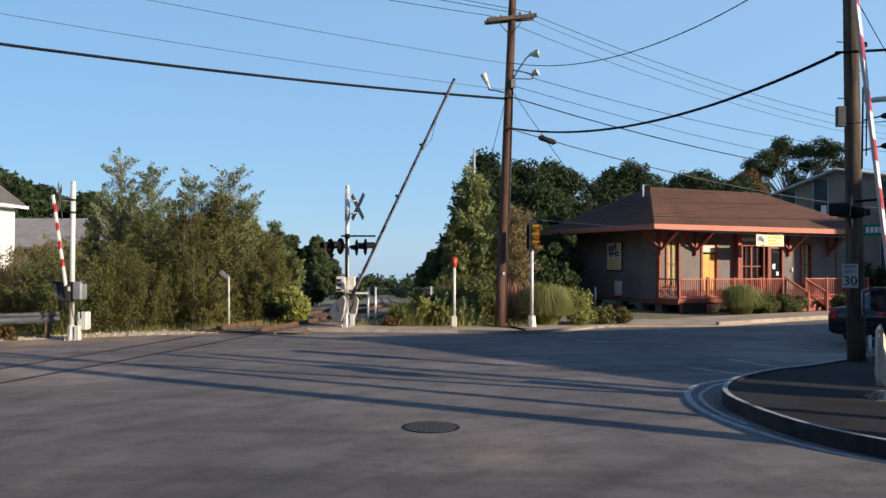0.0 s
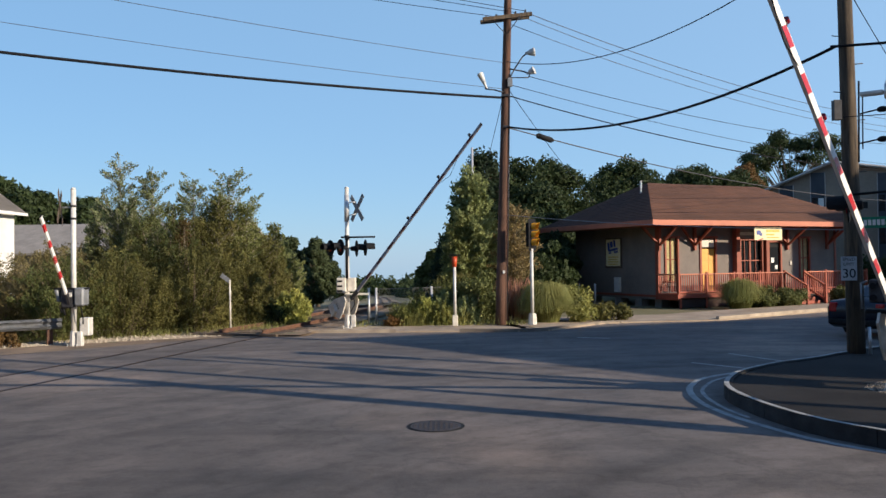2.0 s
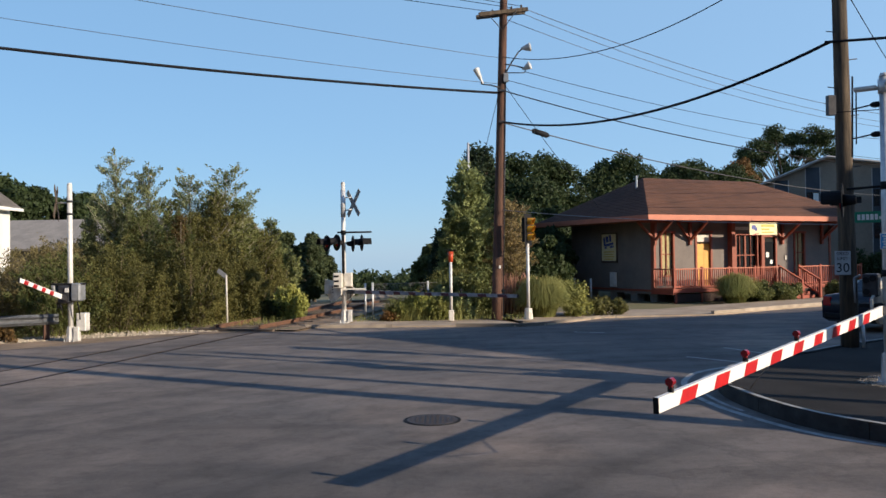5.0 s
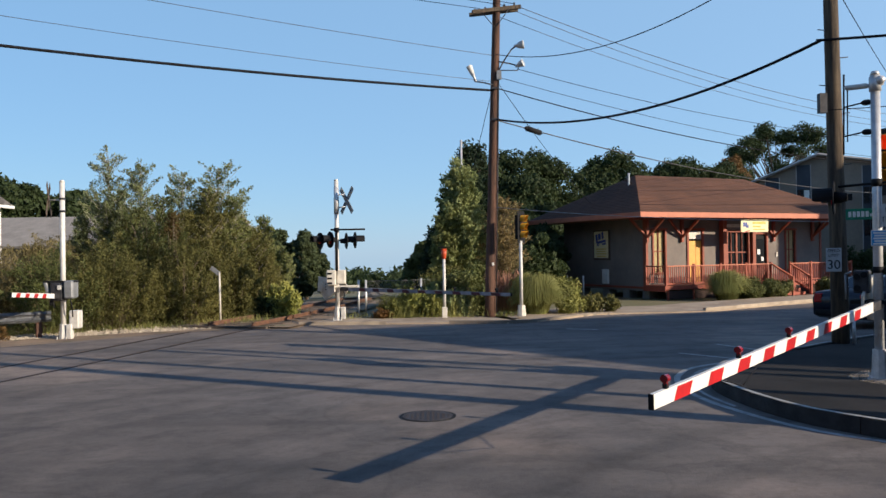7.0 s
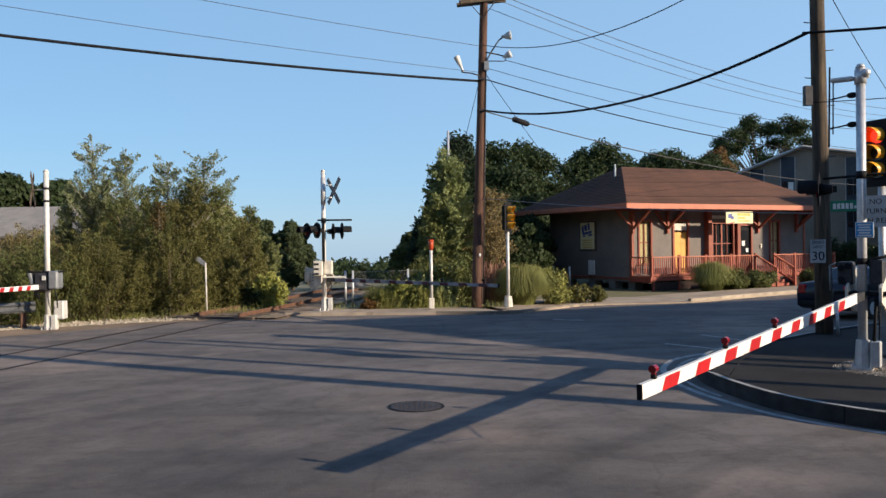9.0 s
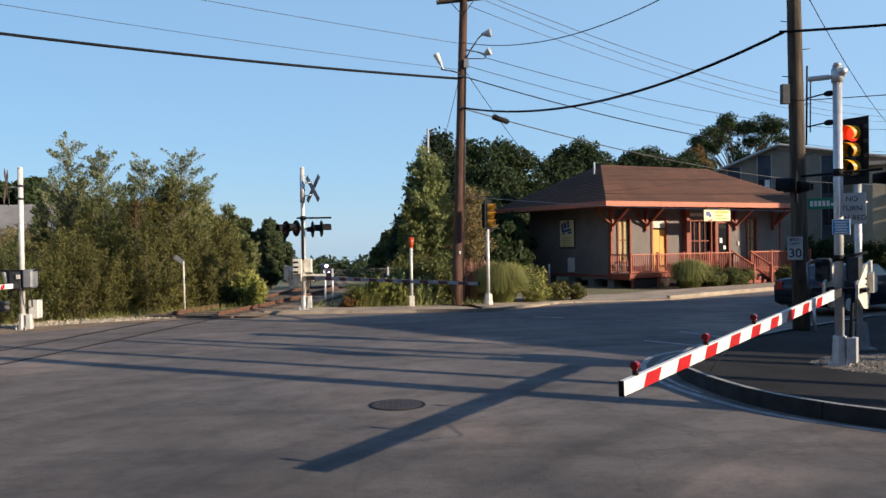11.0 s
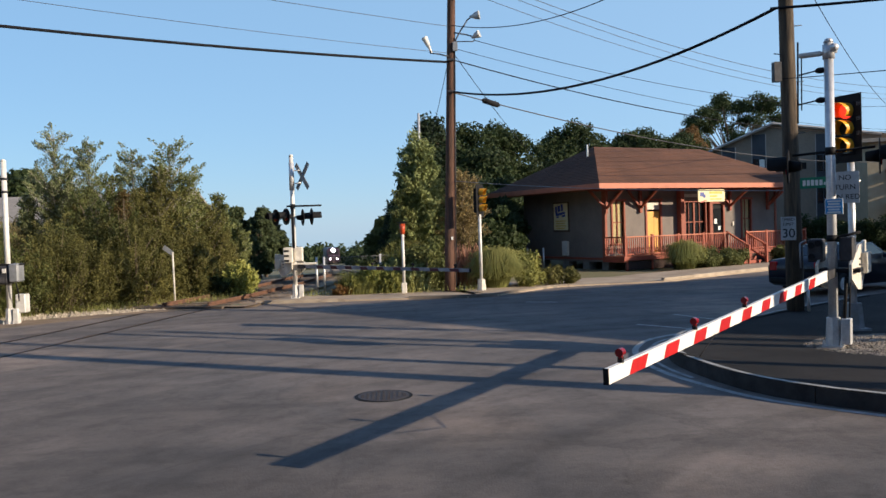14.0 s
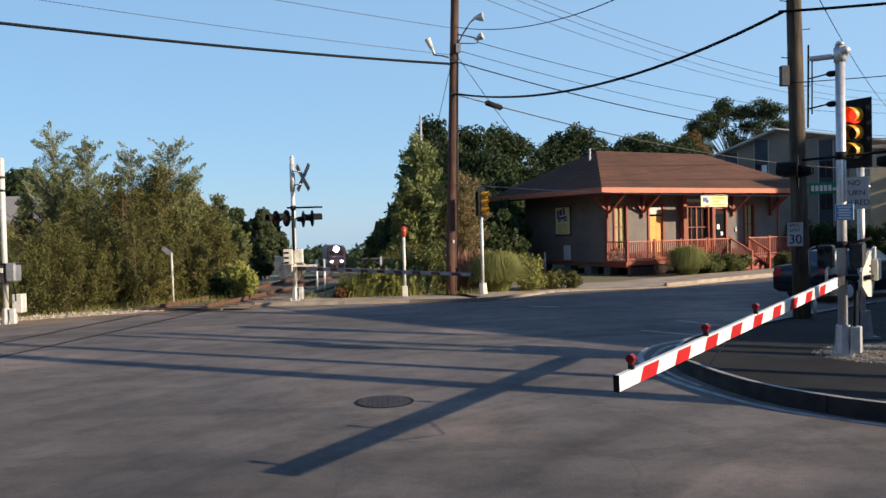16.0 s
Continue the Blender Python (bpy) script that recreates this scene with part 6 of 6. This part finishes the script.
# ---- other buildings ----
def white_house():
    h = thing("house", pose(-20.66, 28.75, 0), "white clapboard house with a grey shingle roof", "house")
    E, W, D, R = 5.06, 9.0, 10.0, 3.4
    bm = bmesh.new()
    prof = [(-W, 0, -0.1), (0, 0, -0.1), (0, 0, E), (-W / 2, 0, E + R), (-W, 0, E)]
    lo = [bm.verts.new(q) for q in prof]
    hi = [bm.verts.new((x, D, z)) for x, y, z in prof]
    bm.faces.new(lo)
    bm.faces.new(hi[::-1])
    for i in range(5):
        j = (i + 1) % 5
        bm.faces.new((lo[i], hi[i], hi[j], lo[j]))
    part("wall", bm, HOUSEWHITE, h)
    for k in range(50):
        z = 0.2 + k * 0.15
        if z < E - 0.1:
            boxes(h, "clapboard", HOUSEWHITE, ((0.012, D / 2, z), (0.024, D, 0.135)), bevel=0)
    for s in (-1, 1):
        bm = bmesh.new()
        x0 = -W / 2 + s * (W / 2 + 0.4)
        z0 = E - 0.4 * R / (W / 2)
        poly(bm, [(x0, -0.45, z0 + 0.1), (x0, D + 0.4, z0 + 0.1), (-W / 2, D + 0.4, E + R + 0.1), (-W / 2, -0.45, E + R + 0.1)])
        bmesh.ops.solidify(bm, geom=bm.faces, thickness=0.14)
        part("roof", bm, ROOFGREY, h, "grey shingle roof slope")
        bm = bmesh.new()
        a, e = Vector((x0, -0.47, z0 - 0.02)), Vector((-W / 2, -0.47, E + R - 0.02))
        d = e - a
        box(bm, (0, 0, 0), (0.05, 0.2, d.length), Matrix.Translation((a + e) / 2) @ d.to_track_quat("Z", "Y").to_matrix().to_4x4() @ pose(0, 0, 0, 0, 0, 90))
        part("rake_board", bm, WHITE, h)
    boxes(h, "gutter", WHITE, ((0.42, D / 2, E - 0.3), (0.14, D + 0.8, 0.14)))
    w = boxes(h, "window", GLASS_DARK, ((-2.0, -0.03, 2.6), (0.9, 0.04, 1.4)), bevel=0)
    boxes(w, "frame", WHITE, ((-2.5, -0.05, 2.6), (0.1, 0.08, 1.6)), ((-1.5, -0.05, 2.6), (0.1, 0.08, 1.6)), ((-2.0, -0.05, 3.35), (1.1, 0.08, 0.1)), ((-2.0, -0.05, 1.85), (1.1, 0.08, 0.1)))


def closing_blocks():
    """Plain unseen blocks added behind and beside the camera to dim the sky's fill."""
    for x, y, w, d, hgt, turn in ((0, -30, 90, 12, 17, 0), (-48, -6, 12, 44, 15, 0), (52, -22, 14, 24, 9, 0)):
        b = thing("unseen_building", pose(x, y, 0, 0, 0, turn), "plain unseen block added to hold back sky light", "building", "roadside buildings")
        boxes(b, "wall", SIDING_TAN, ((0, 0, hgt / 2 - 0.05), (w, d, hgt)), bevel=0)
        boxes(b, "roof", ROOFGREY, ((0, 0, hgt + 0.1), (w + 0.6, d + 0.6, 0.3)), bevel=0)


def grey_hall():
    h = thing("long_building", pose(-27, 58, 0, 0, 0, -4), "long low building with a grey roof behind shrubs", "building")
    boxes(h, "wall", SIDING_TAN, ((0, 0, 1.6), (26, 10, 3.2)), bevel=0)
    bm = bmesh.new()
    for s in (-1, 1):
        poly(bm, [(-13.5, s * 5.6, 3.1), (13.5, s * 5.6, 3.1), (13.5, 0, 5.25), (-13.5, 0, 5.25)])
    bmesh.ops.remove_doubles(bm, verts=bm.verts, dist=0.01)
    bmesh.ops.solidify(bm, geom=bm.faces, thickness=0.15)
    part("roof", bm, ROOFGREY, h)
    for k in range(6):
        boxes(h, "window", GLASS_DARK, ((-10 + 4 * k, -5.02, 1.8), (1.4, 0.06, 1.2)), bevel=0)


def apartments():
    a = thing("apartment_building", pose(25.95, 66.5, 0, 0, 0, -30), "three-storey tan apartment building with grey panels", "apartment building")
    W, D, H = 13.0, 22.0, 8.6
    bm = bmesh.new()
    prof = [(0, 0, 0), (W, 0, 0), (W, 0, 8.25), (5.35, 0, 9.65), (0, 0, 7.55)]
    lo = [bm.verts.new(p) for p in prof]
    hi = [bm.verts.new((x, D, z)) for x, y, z in prof]
    bm.faces.new(lo)
    bm.faces.new(hi[::-1])
    for i in range(5):
        j = (i + 1) % 5
        bm.faces.new((lo[i], hi[i], hi[j], lo[j]))
    part("wall", bm, APT_TAN, a)
    bm = bmesh.new()
    for p, q in ((prof[4], prof[3]), (prof[3], prof[2])):
        v = [Vector(p), Vector(q)]
        d = (v[1] - v[0]).normalized()
        s = 0.5
        p0, p1 = (v[0] - d * s if p is prof[4] else v[0]), (v[1] + d * s if q is prof[2] else v[1])
        poly(bm, [p0 + Vector((0, -0.5, 0.08)), p1 + Vector((0, -0.5, 0.08)), p1 + Vector((0, D + 0.5, 0.08)), p0 + Vector((0, D + 0.5, 0.08))])
    bmesh.ops.solidify(bm, geom=bm.faces, thickness=0.22)
    part("roof", bm, ROOFGREY, a)
    for p, q in ((prof[4], prof[3]), (prof[3], prof[2])):
        v0, v1 = Vector(p) + Vector((0, -0.54, 0)), Vector(q) + Vector((0, -0.54, 0))
        bm = bmesh.new()
        rod(bm, v0, v1, 0.11, n=4)
        part("roof_edge", bm, ROOF_EDGE, a)
    for x, top in ((1.92, 8.0), (4.25, 8.9), (8.95, 8.6)):
        boxes(a, "panel_strip", SIDING_GREY, ((x, -0.04, top / 2), (1.0, 0.08, top)), bevel=0)
        for s in (-0.53, 0.53):
            boxes(a, "strip_trim", ROOF_EDGE, ((x + s, -0.05, top / 2), (0.06, 0.1, top)), bevel=0)
        for k in range(3):
            z = 1.3 + 2.5 * k
            w = boxes(a, "window", GLASS_DARK, ((x, -0.1, z), (0.86, 0.05, 1.3)), bevel=0)
            boxes(w, "frame", SIDING_GREY, ((x, -0.12, z + 0.02), (0.05, 0.04, 1.3)), ((x, -0.12, z + 0.68), (0.95, 0.05, 0.06)), ((x, -0.12, z - 0.66), (0.95, 0.05, 0.06)), bevel=0)
    boxes(a, "blind", SIGNWHITE, ((4.48, -0.135, 6.5), (0.38, 0.02, 0.75)), bevel=0)
    # balconies on the long side
    for j in range(5):
        for k in range(3):
            y, z = 2.5 + 4 * j, 0.4 + 2.6 * k
            b = boxes(a, "balcony", RUST, ((W + 0.7, y, z), (1.4, 2.8, 0.18)), bevel=0)
            boxes(b, "balcony_rail", RUST, ((W + 1.38, y, z + 0.95), (0.06, 2.8, 0.07)), *[((W + 1.38, y - 1.3 + 0.2 * q, z + 0.5), (0.04, 0.04, 0.9)) for q in range(14)], bevel=0)
            boxes(a, "balcony_door", GLASS_DARK, ((W + 0.04, y, z + 1.15), (0.08, 1.7, 2.0)), bevel=0)


def second_block():
    a = thing("apartment_building", pose(32.5, 54, 0, 0, 0, -20), "pale tan apartment block with dark balconies", "apartment building")
    boxes(a, "wall", mat("pale_tan_siding", (0.42, 0.35, 0.25), (0.35, 0.29, 0.2), scale=1, rough=0.9), ((6, 8, 3.55), (12, 16, 7.1)), bevel=0)
    boxes(a, "roof", ROOFGREY, ((6, 8, 7.2), (13, 17, 0.25)), bevel=0.02)
    for j in range(4):
        for k in range(3):
            x, z = 1.1 + 2.8 * j, 0.5 + 2.3 * k
            b = boxes(a, "balcony", RUST, ((x + 0.9, -0.7, z), (1.8, 1.4, 0.18)), bevel=0)
            boxes(b, "balcony_rail", BLACK, ((x + 0.9, -1.38, z + 0.9), (1.8, 0.06, 0.07)), *[((x + 0.1 + 0.2 * q, -1.38, z + 0.45), (0.04, 0.04, 0.9)) for q in range(9)], bevel=0)
            boxes(a, "balcony_door", GLASS_DARK, ((x + 0.9, -0.02, z + 1.1), (1.3, 0.06, 1.9)), bevel=0)


def shading_block():
    """The tall building off to the side whose shadow lies over the street."""
    h = thing("unseen_building", Matrix(), "plain tall brick building beside the street", "building")
    bm = bmesh.new()
    G = [(4.6, 14.7), (-3.0, 23.6), (21.5, 33.0), (30, 22)]
    hh = 9.0
    prism(bm, [(x - SHIFT.x * hh, y - SHIFT.y * hh) for x, y in G], -0.02, hh)
    part("wall", bm, SIDING_TAN, h)
    # second unseen block, added so its shadow covers the station's right end
    h = thing("unseen_building", Matrix(), "unseen block added to shade the right end of the station", "building")
    bm = bmesh.new()
    prism(bm, [(39.7, 29.7), (52, 24), (56, 32), (46, 34.5)], -0.02, 12.2)
    part("wall", bm, SIDING_TAN, h)


white_house()
closing_blocks()
grey_hall()
apartments()
second_block()
shading_block()
# dark hedge in front of the apartments
rh = random.Random(8)
for i in range(9):
    plant("shrub", pose(24.1 + 1.15 * i, 47.5 + rh.uniform(-0.8, 0.8), 0), "dark clipped hedge shrub before the apartment buildings", "shrub", "hedge shrubs", 400 + i, 0.3, rh.uniform(1.3, 2.1), 0.95, 26, 0.3, 0.5, 4500, 0.08, LEAF_DARK, "shrub")


# ---- vehicles ----
def car():
    c = thing("car", pose(11.5, 22.1, 0, 0, 0, 29), "dark blue saloon car stopped in the street", "car")
    prof = [(-0.05, 0.35), (-0.08, 0.8), (0.0, 1.0), (0.85, 1.06), (1.35, 1.38), (1.75, 1.44), (2.5, 1.42), (3.2, 1.02), (4.2, 0.86), (4.55, 0.68), (4.57, 0.32), (4.2, 0.24), (0.2, 0.24)]
    bm = bmesh.new()
    rows = []
    for y, k in ((-0.86, 0.93), (-0.84, 0.99), (-0.5, 1.0), (0.5, 1.0), (0.84, 0.99), (0.86, 0.93)):
        rows.append([bm.verts.new((x, y * (1 - 0.13 * max(0, (z - 0.9) / 0.55)), 0.24 + (z - 0.24) * (k if z > 0.9 else 1))) for x, z in prof])
    for r, s in zip(rows, rows[1:]):
        for i in range(len(prof)):
            j = (i + 1) % len(prof)
            bm.faces.new((r[i], r[j], s[j], s[i]))
    bm.faces.new(rows[0][::-1])
    bm.faces.new(rows[-1])
    part("body", bm, CARPAINT, c, bevel=0.02, smooth=True)
    bm = bmesh.new()
    for s in (-1, 1):
        y = s * 0.80
        poly(bm, [(1.0, y * 1.02, 1.06), (3.0, y * 1.02, 1.04), (2.48, y * 0.96, 1.36), (1.42, y * 0.96, 1.36)])
    part("side_window", bm, GLASS_DARK, c)
    bm = bmesh.new()
    poly(bm, [(0.86, -0.66, 1.085), (0.86, 0.66, 1.085), (1.32, 0.6, 1.375), (1.32, -0.6, 1.375)])
    part("rear_window", bm, GLASS_DARK, c)
    for s in (-1, 1):
        boxes(c, "tail_lamp", TAIL, ((-0.02, s * 0.7, 0.82), (0.14, 0.24, 0.26)), bevel=0.02, label="red tail lamp")
        boxes(c, "mirror", CARPAINT, ((2.85, s * 0.95, 1.02), (0.12, 0.18, 0.12)), bevel=0.03)
    boxes(c, "bumper", BLACK, ((-0.1, 0, 0.42), (0.12, 1.5, 0.16)), bevel=0.03)
    boxes(c, "plate", SIGNWHITE, ((-0.1, 0, 0.68), (0.02, 0.36, 0.16)))
    for x in (0.85, 3.7):
        for s in (-1, 1):
            w = new("wheel")
            w.parent = c
            bm = bmesh.new()
            rod(bm, (x, s * 0.68, 0.31), (x, s * 0.88, 0.31), 0.31, n=24)
            part("tyre", bm, RUBBER, w, bevel=0.03)
            bm = bmesh.new()
            rod(bm, (x, s * 0.86, 0.31), (x, s * 0.892, 0.31), 0.2, 0.17, n=16)
            for q in range(5):
                a = q * 1.2566
                box(bm, (x + 0.1 * math.cos(a), s * 0.89, 0.31 + 0.1 * math.sin(a)), (0.05, 0.02, 0.05))
            part("rim", bm, ALU, w)


car()


def locomotive():
    t = thing("locomotive", pose(-9.65, 130, fall(-9.65, 130)), "dark maroon locomotive with bright headlights", "locomotive")
    boxes(t, "body", LOCO, ((0, 9, 2.45), (2.9, 17, 2.9)), bevel=0.1)
    boxes(t, "nose", LOCO, ((0, 0.3, 1.75), (2.7, 1.2, 1.5)), bevel=0.2)
    boxes(t, "windscreen", GLASS_DARK, ((-0.65, 0.46, 3.05), (0.9, 0.06, 0.6)), ((0.65, 0.46, 3.05), (0.9, 0.06, 0.6)))
    boxes(t, "underframe", BLACK, ((0, 9, 0.75), (2.4, 16.5, 0.7)))
    boxes(t, "roof", LOCO, ((0, 9, 3.95), (2.3, 16.6, 0.3)), bevel=0.1)
    bm = bmesh.new()
    rod(bm, (0, 0.42, 3.62), (0, 0.38, 3.62), 0.45, n=20)
    part("headlight", bm, HEADLIGHT, t, "bright white headlight")
    for s in (-1, 1):
        bm = bmesh.new()
        rod(bm, (s * 0.78, -0.3, 1.72), (s * 0.78, -0.36, 1.72), 0.23, n=16)
        part("ditch_light", bm, DITCH, t, "small bright ditch light")
    boxes(t, "coupler", STEEL, ((0, -0.55, 0.9), (0.3, 0.6, 0.3)))
    for y in (2, 4.2, 6.4, 11.6, 13.8, 16):
        bm = bmesh.new()
        for s in (-1, 1):
            rod(bm, (s * 0.7, y, 0.7), (s * 0.82, y, 0.7), 0.48, n=20)
        rod(bm, (-0.7, y, 0.7), (0.7, y, 0.7), 0.08, n=10)
        part("wheelset", bm, STEEL, t)
    return t


loco = locomotive()


# ---- small things along the verge ----
def guard_rail():
    g = thing("guard_rail", pose(-10.75, 22.75, 0, 0, 0, 214), "galvanised steel guard rail beside the road", "guard rail")
    bm = bmesh.new()
    z = [(0.0, 0.45), (0.06, 0.52), (0.0, 0.58), (0.0, 0.62), (0.06, 0.68), (0.0, 0.75)]
    for (y0, z0), (y1, z1) in zip(z, z[1:]):
        poly(bm, [(0, y0, z0), (7, y0, z0), (7, y1, z1), (0, y1, z1)])
    bmesh.ops.solidify(bm, geom=bm.faces, thickness=0.012)
    part("beam", bm, DULLZINC, g)
    for x in (0.3, 2.3, 4.3, 6.3):
        boxes(g, "post", POLEWOOD, ((x, -0.12, 0.3), (0.15, 0.18, 0.9)))


def marker_post():
    g = thing("marker_post", pose(-6.75, 25.8, 0), "thin pale post with a tilted plate", "marker post")
    rods(g, "post", CREAM, ((0, 0, 0), (-0.02, 0, 1.72), 0.03))
    boxes(g, "plate", DULLZINC, ((-0.16, 0, 1.78), (0.34, 0.02, 0.14)), m=pose(-0.16, 0, 1.78, 0, 38, 0) @ Matrix.Translation((0.16, 0, -1.78)))


def fence():
    g = thing("wire_fence", pose(-2.55, 28.4, 0, 0, 0, 30) @ Matrix.Diagonal((1.15, 1, 0.76, 1)), "grey chain-link fence beside the railway", "fence")
    for x in (0, 0.25, 2.2, 4.4):
        rods(g, "post", ALU, ((x, 0, 0), (x, 0, 1.75), 0.035))
    for z in (0.2, 0.95, 1.68):
        rods(g, "rail", FENCEWIRE, ((0.25, 0, z), (4.4, 0, z), 0.016))
    bm = bmesh.new()
    for k in range(-16, 42):
        x0 = 0.25 + k * 0.1
        for s in (1, -1):
            a, b = (x0, 0.2), (x0 + 1.48, 1.68)
            pts = []
            for x, z in (a, b):
                pts.append((x, z))
            if a[0] < 0.25:
                a = (0.25, 0.2 + (0.25 - a[0]))
            if b[0] > 4.4:
                b = (4.4, 1.68 - (b[0] - 4.4))
            if b[0] - a[0] < 0.05:
                continue
            f = (lambda z: z) if s == 1 else (lambda z: 1.88 - z)
            rod(bm, (a[0], 0, f(a[1])), (b[0], 0, f(b[1])), 0.0025, n=3, caps=False)
    part("mesh", bm, FENCEWIRE, g)


def bollards():
    for y in (4.6, 3.2):
        b = thing("bollard", ST @ pose(-1.3, y, 0), "thin grey metal bollard beside the station wall", "bollard", "bollards")
        rods(b, "post", ALU, ((0, 0, 0), (0, 0, 1.05), 0.05))


def stones():
    rng = random.Random(11)
    verts, faces = [], []
    def stone(x, y, z, r):
        k = len(verts)
        for dx, dy, dz in ((1, 0, 0), (0, 1, 0), (-1, 0, 0), (0, -1, 0), (0, 0, 1), (0, 0, -1)):
            f = rng.uniform(0.6, 1.2) * r
            verts.append((x + dx * f, y + dy * f, z + dz * f * 0.7))
        for a, b, c in ((0, 1, 4), (1, 2, 4), (2, 3, 4), (3, 0, 4), (1, 0, 5), (2, 1, 5), (3, 2, 5), (0, 3, 5)):
            faces.append((k + a, k + b, k + c))
    for i in range(12000):
        a, d = rng.random() * 6.283, math.sqrt(rng.random())
        x, y = 9.1 + 2.4 * d * math.cos(a), 11.85 + 1.4 * d * math.sin(a) - 0.25 * d * math.cos(a)
        stone(x, y, 0.17 + 0.1 * (1 - d), rng.uniform(0.012, 0.034))
    me = bpy.data.meshes.new("gravel_patch")
    me.from_pydata(verts, [], faces)
    me.materials.append(GRAVEL)
    tagged(new("gravel_patch", me), "bed of brown gravel round the gate mast", "gravel", kind="stuff")
    verts.clear()
    faces.clear()
    for i in range(5200):
        t = rng.random()
        x = -12.0 + 7.2 * t
        y = 21.6 + 4.2 * t ** 0.8 + rng.random() ** 1.5 * 2.2
        stone(x, y, 0.0, rng.uniform(0.015, 0.06) if rng.random() > 0.03 else rng.uniform(0.06, 0.12))
    me = bpy.data.meshes.new("verge_stones")
    me.from_pydata(verts, [], faces)
    me.materials.append(STONEPALE)
    tagged(new("verge_stones", me), "pale stones and rubble along the road edge", "stones", kind="stuff")


def weeds():
    rng = np.random.default_rng(21)
    n = 3600
    t = rng.random(n)
    left = rng.random(n) < 0.7
    x = np.where(left, -13.5 + 8.5 * t, -3.2 + 6.5 * t)
    y = np.where(left, 21.2 + 4.6 * t ** 0.8 + 0.5 + 1.6 * rng.random(n) ** 0.6, 27.1 + 1.1 * rng.random(n) ** 0.8)
    h = (0.06 + 0.3 * rng.random(n) ** 2) * np.where(left, 1.0, 1.1)
    a = rng.random(n) * 6.283
    w = 0.012
    lean = rng.normal(0, 0.08, (n, 2))
    dx, dy = np.cos(a) * w, np.sin(a) * w
    z0 = np.full(n, 0.0)
    v = np.stack([np.stack([x - dx, y - dy, z0], 1), np.stack([x + dx, y + dy, z0], 1), np.stack([x + lean[:, 0], y + lean[:, 1], h], 1)], 1).reshape(-1, 3)
    me = bpy.data.meshes.new("verge_weeds")
    me.from_pydata(v.tolist(), [], np.arange(3 * n).reshape(-1, 3).tolist())
    me.materials.append(BLADE)
    tagged(new("verge_weeds", me), "dry short weeds along the road verge", "weeds", kind="stuff")


weeds()
plant("shrub", pose(-12.0, 21.9, 0), "low rusty red weeds at the road edge", "shrub", "", 175, 0.1, 0.4, 0.4, 10, 0.1, 0.2, 1400, 0.035, LEAF_BROWN, "shrub")
guard_rail()
marker_post()
fence()
bollards()
stones()


# ---- moving things ----
def arm_rows(x, y, z, heading, rows):
    return [(t, pose(x, y, z, 0, -a, heading)) for t, a in rows]


def motions():
    walk(near_arm, arm_rows(0.024, -0.232, 1.1, -94, NEAR_ANGLES))
    walk(far_arm, arm_rows(0.2, -0.2, 1.0, -53, FAR_ANGLES))
    walk(left_arm, arm_rows(-0.05, -0.15, 1.18, 274, LEFT_ANGLES))
    line = smooth_line(TRACK, 1.2)
    rows = []
    for t in (0, 4, 8, 11.5, 12.5, 14, 15, 16):
        y = 130 + 28 * (16 - t)
        i = min(range(len(line)), key=lambda k: abs(line[k].y - y))
        p = line[i]
        x = p.x if y < 325 else -34 - (y - 330) * 0.15
        rows.append((t, pose(x, y, fall(x, y) + 0.25, 0, 0, 8.0)))
    walk(loco, rows)


NEAR_ANGLES = [(0, 65), (0.5, 58.5), (1, 51.5), (1.5, 44), (2, 36), (2.5, 29.3), (3, 22.5), (3.5, 15.0), (4, 7.9), (4.2, 5), (4.8, -1.6), (5.4, -3.4), (6.3, -3.5), (7, -2.75), (9, -2.75), (16, -2.45)]
FAR_ANGLES = [(0, 48.3), (0.5, 45.5), (1, 42), (1.5, 38.6), (2, 35), (2.5, 30.3), (3, 24), (3.5, 17), (4, 10), (4.6, 3), (5.2, 0.5), (6.3, 0.5), (16, 0.2)]
LEFT_ANGLES = [(0, 69), (0.5, 66), (1, 62.5), (1.5, 57), (2, 51.5), (2.5, 47), (2.8, 44), (3.3, 36.3), (3.6, 31.5), (4, 25), (4.2, 22.5), (4.8, 14), (5.6, 7.5), (6.3, 5.5), (7, 3.5), (8, 1.2), (16, 1)]
motions()
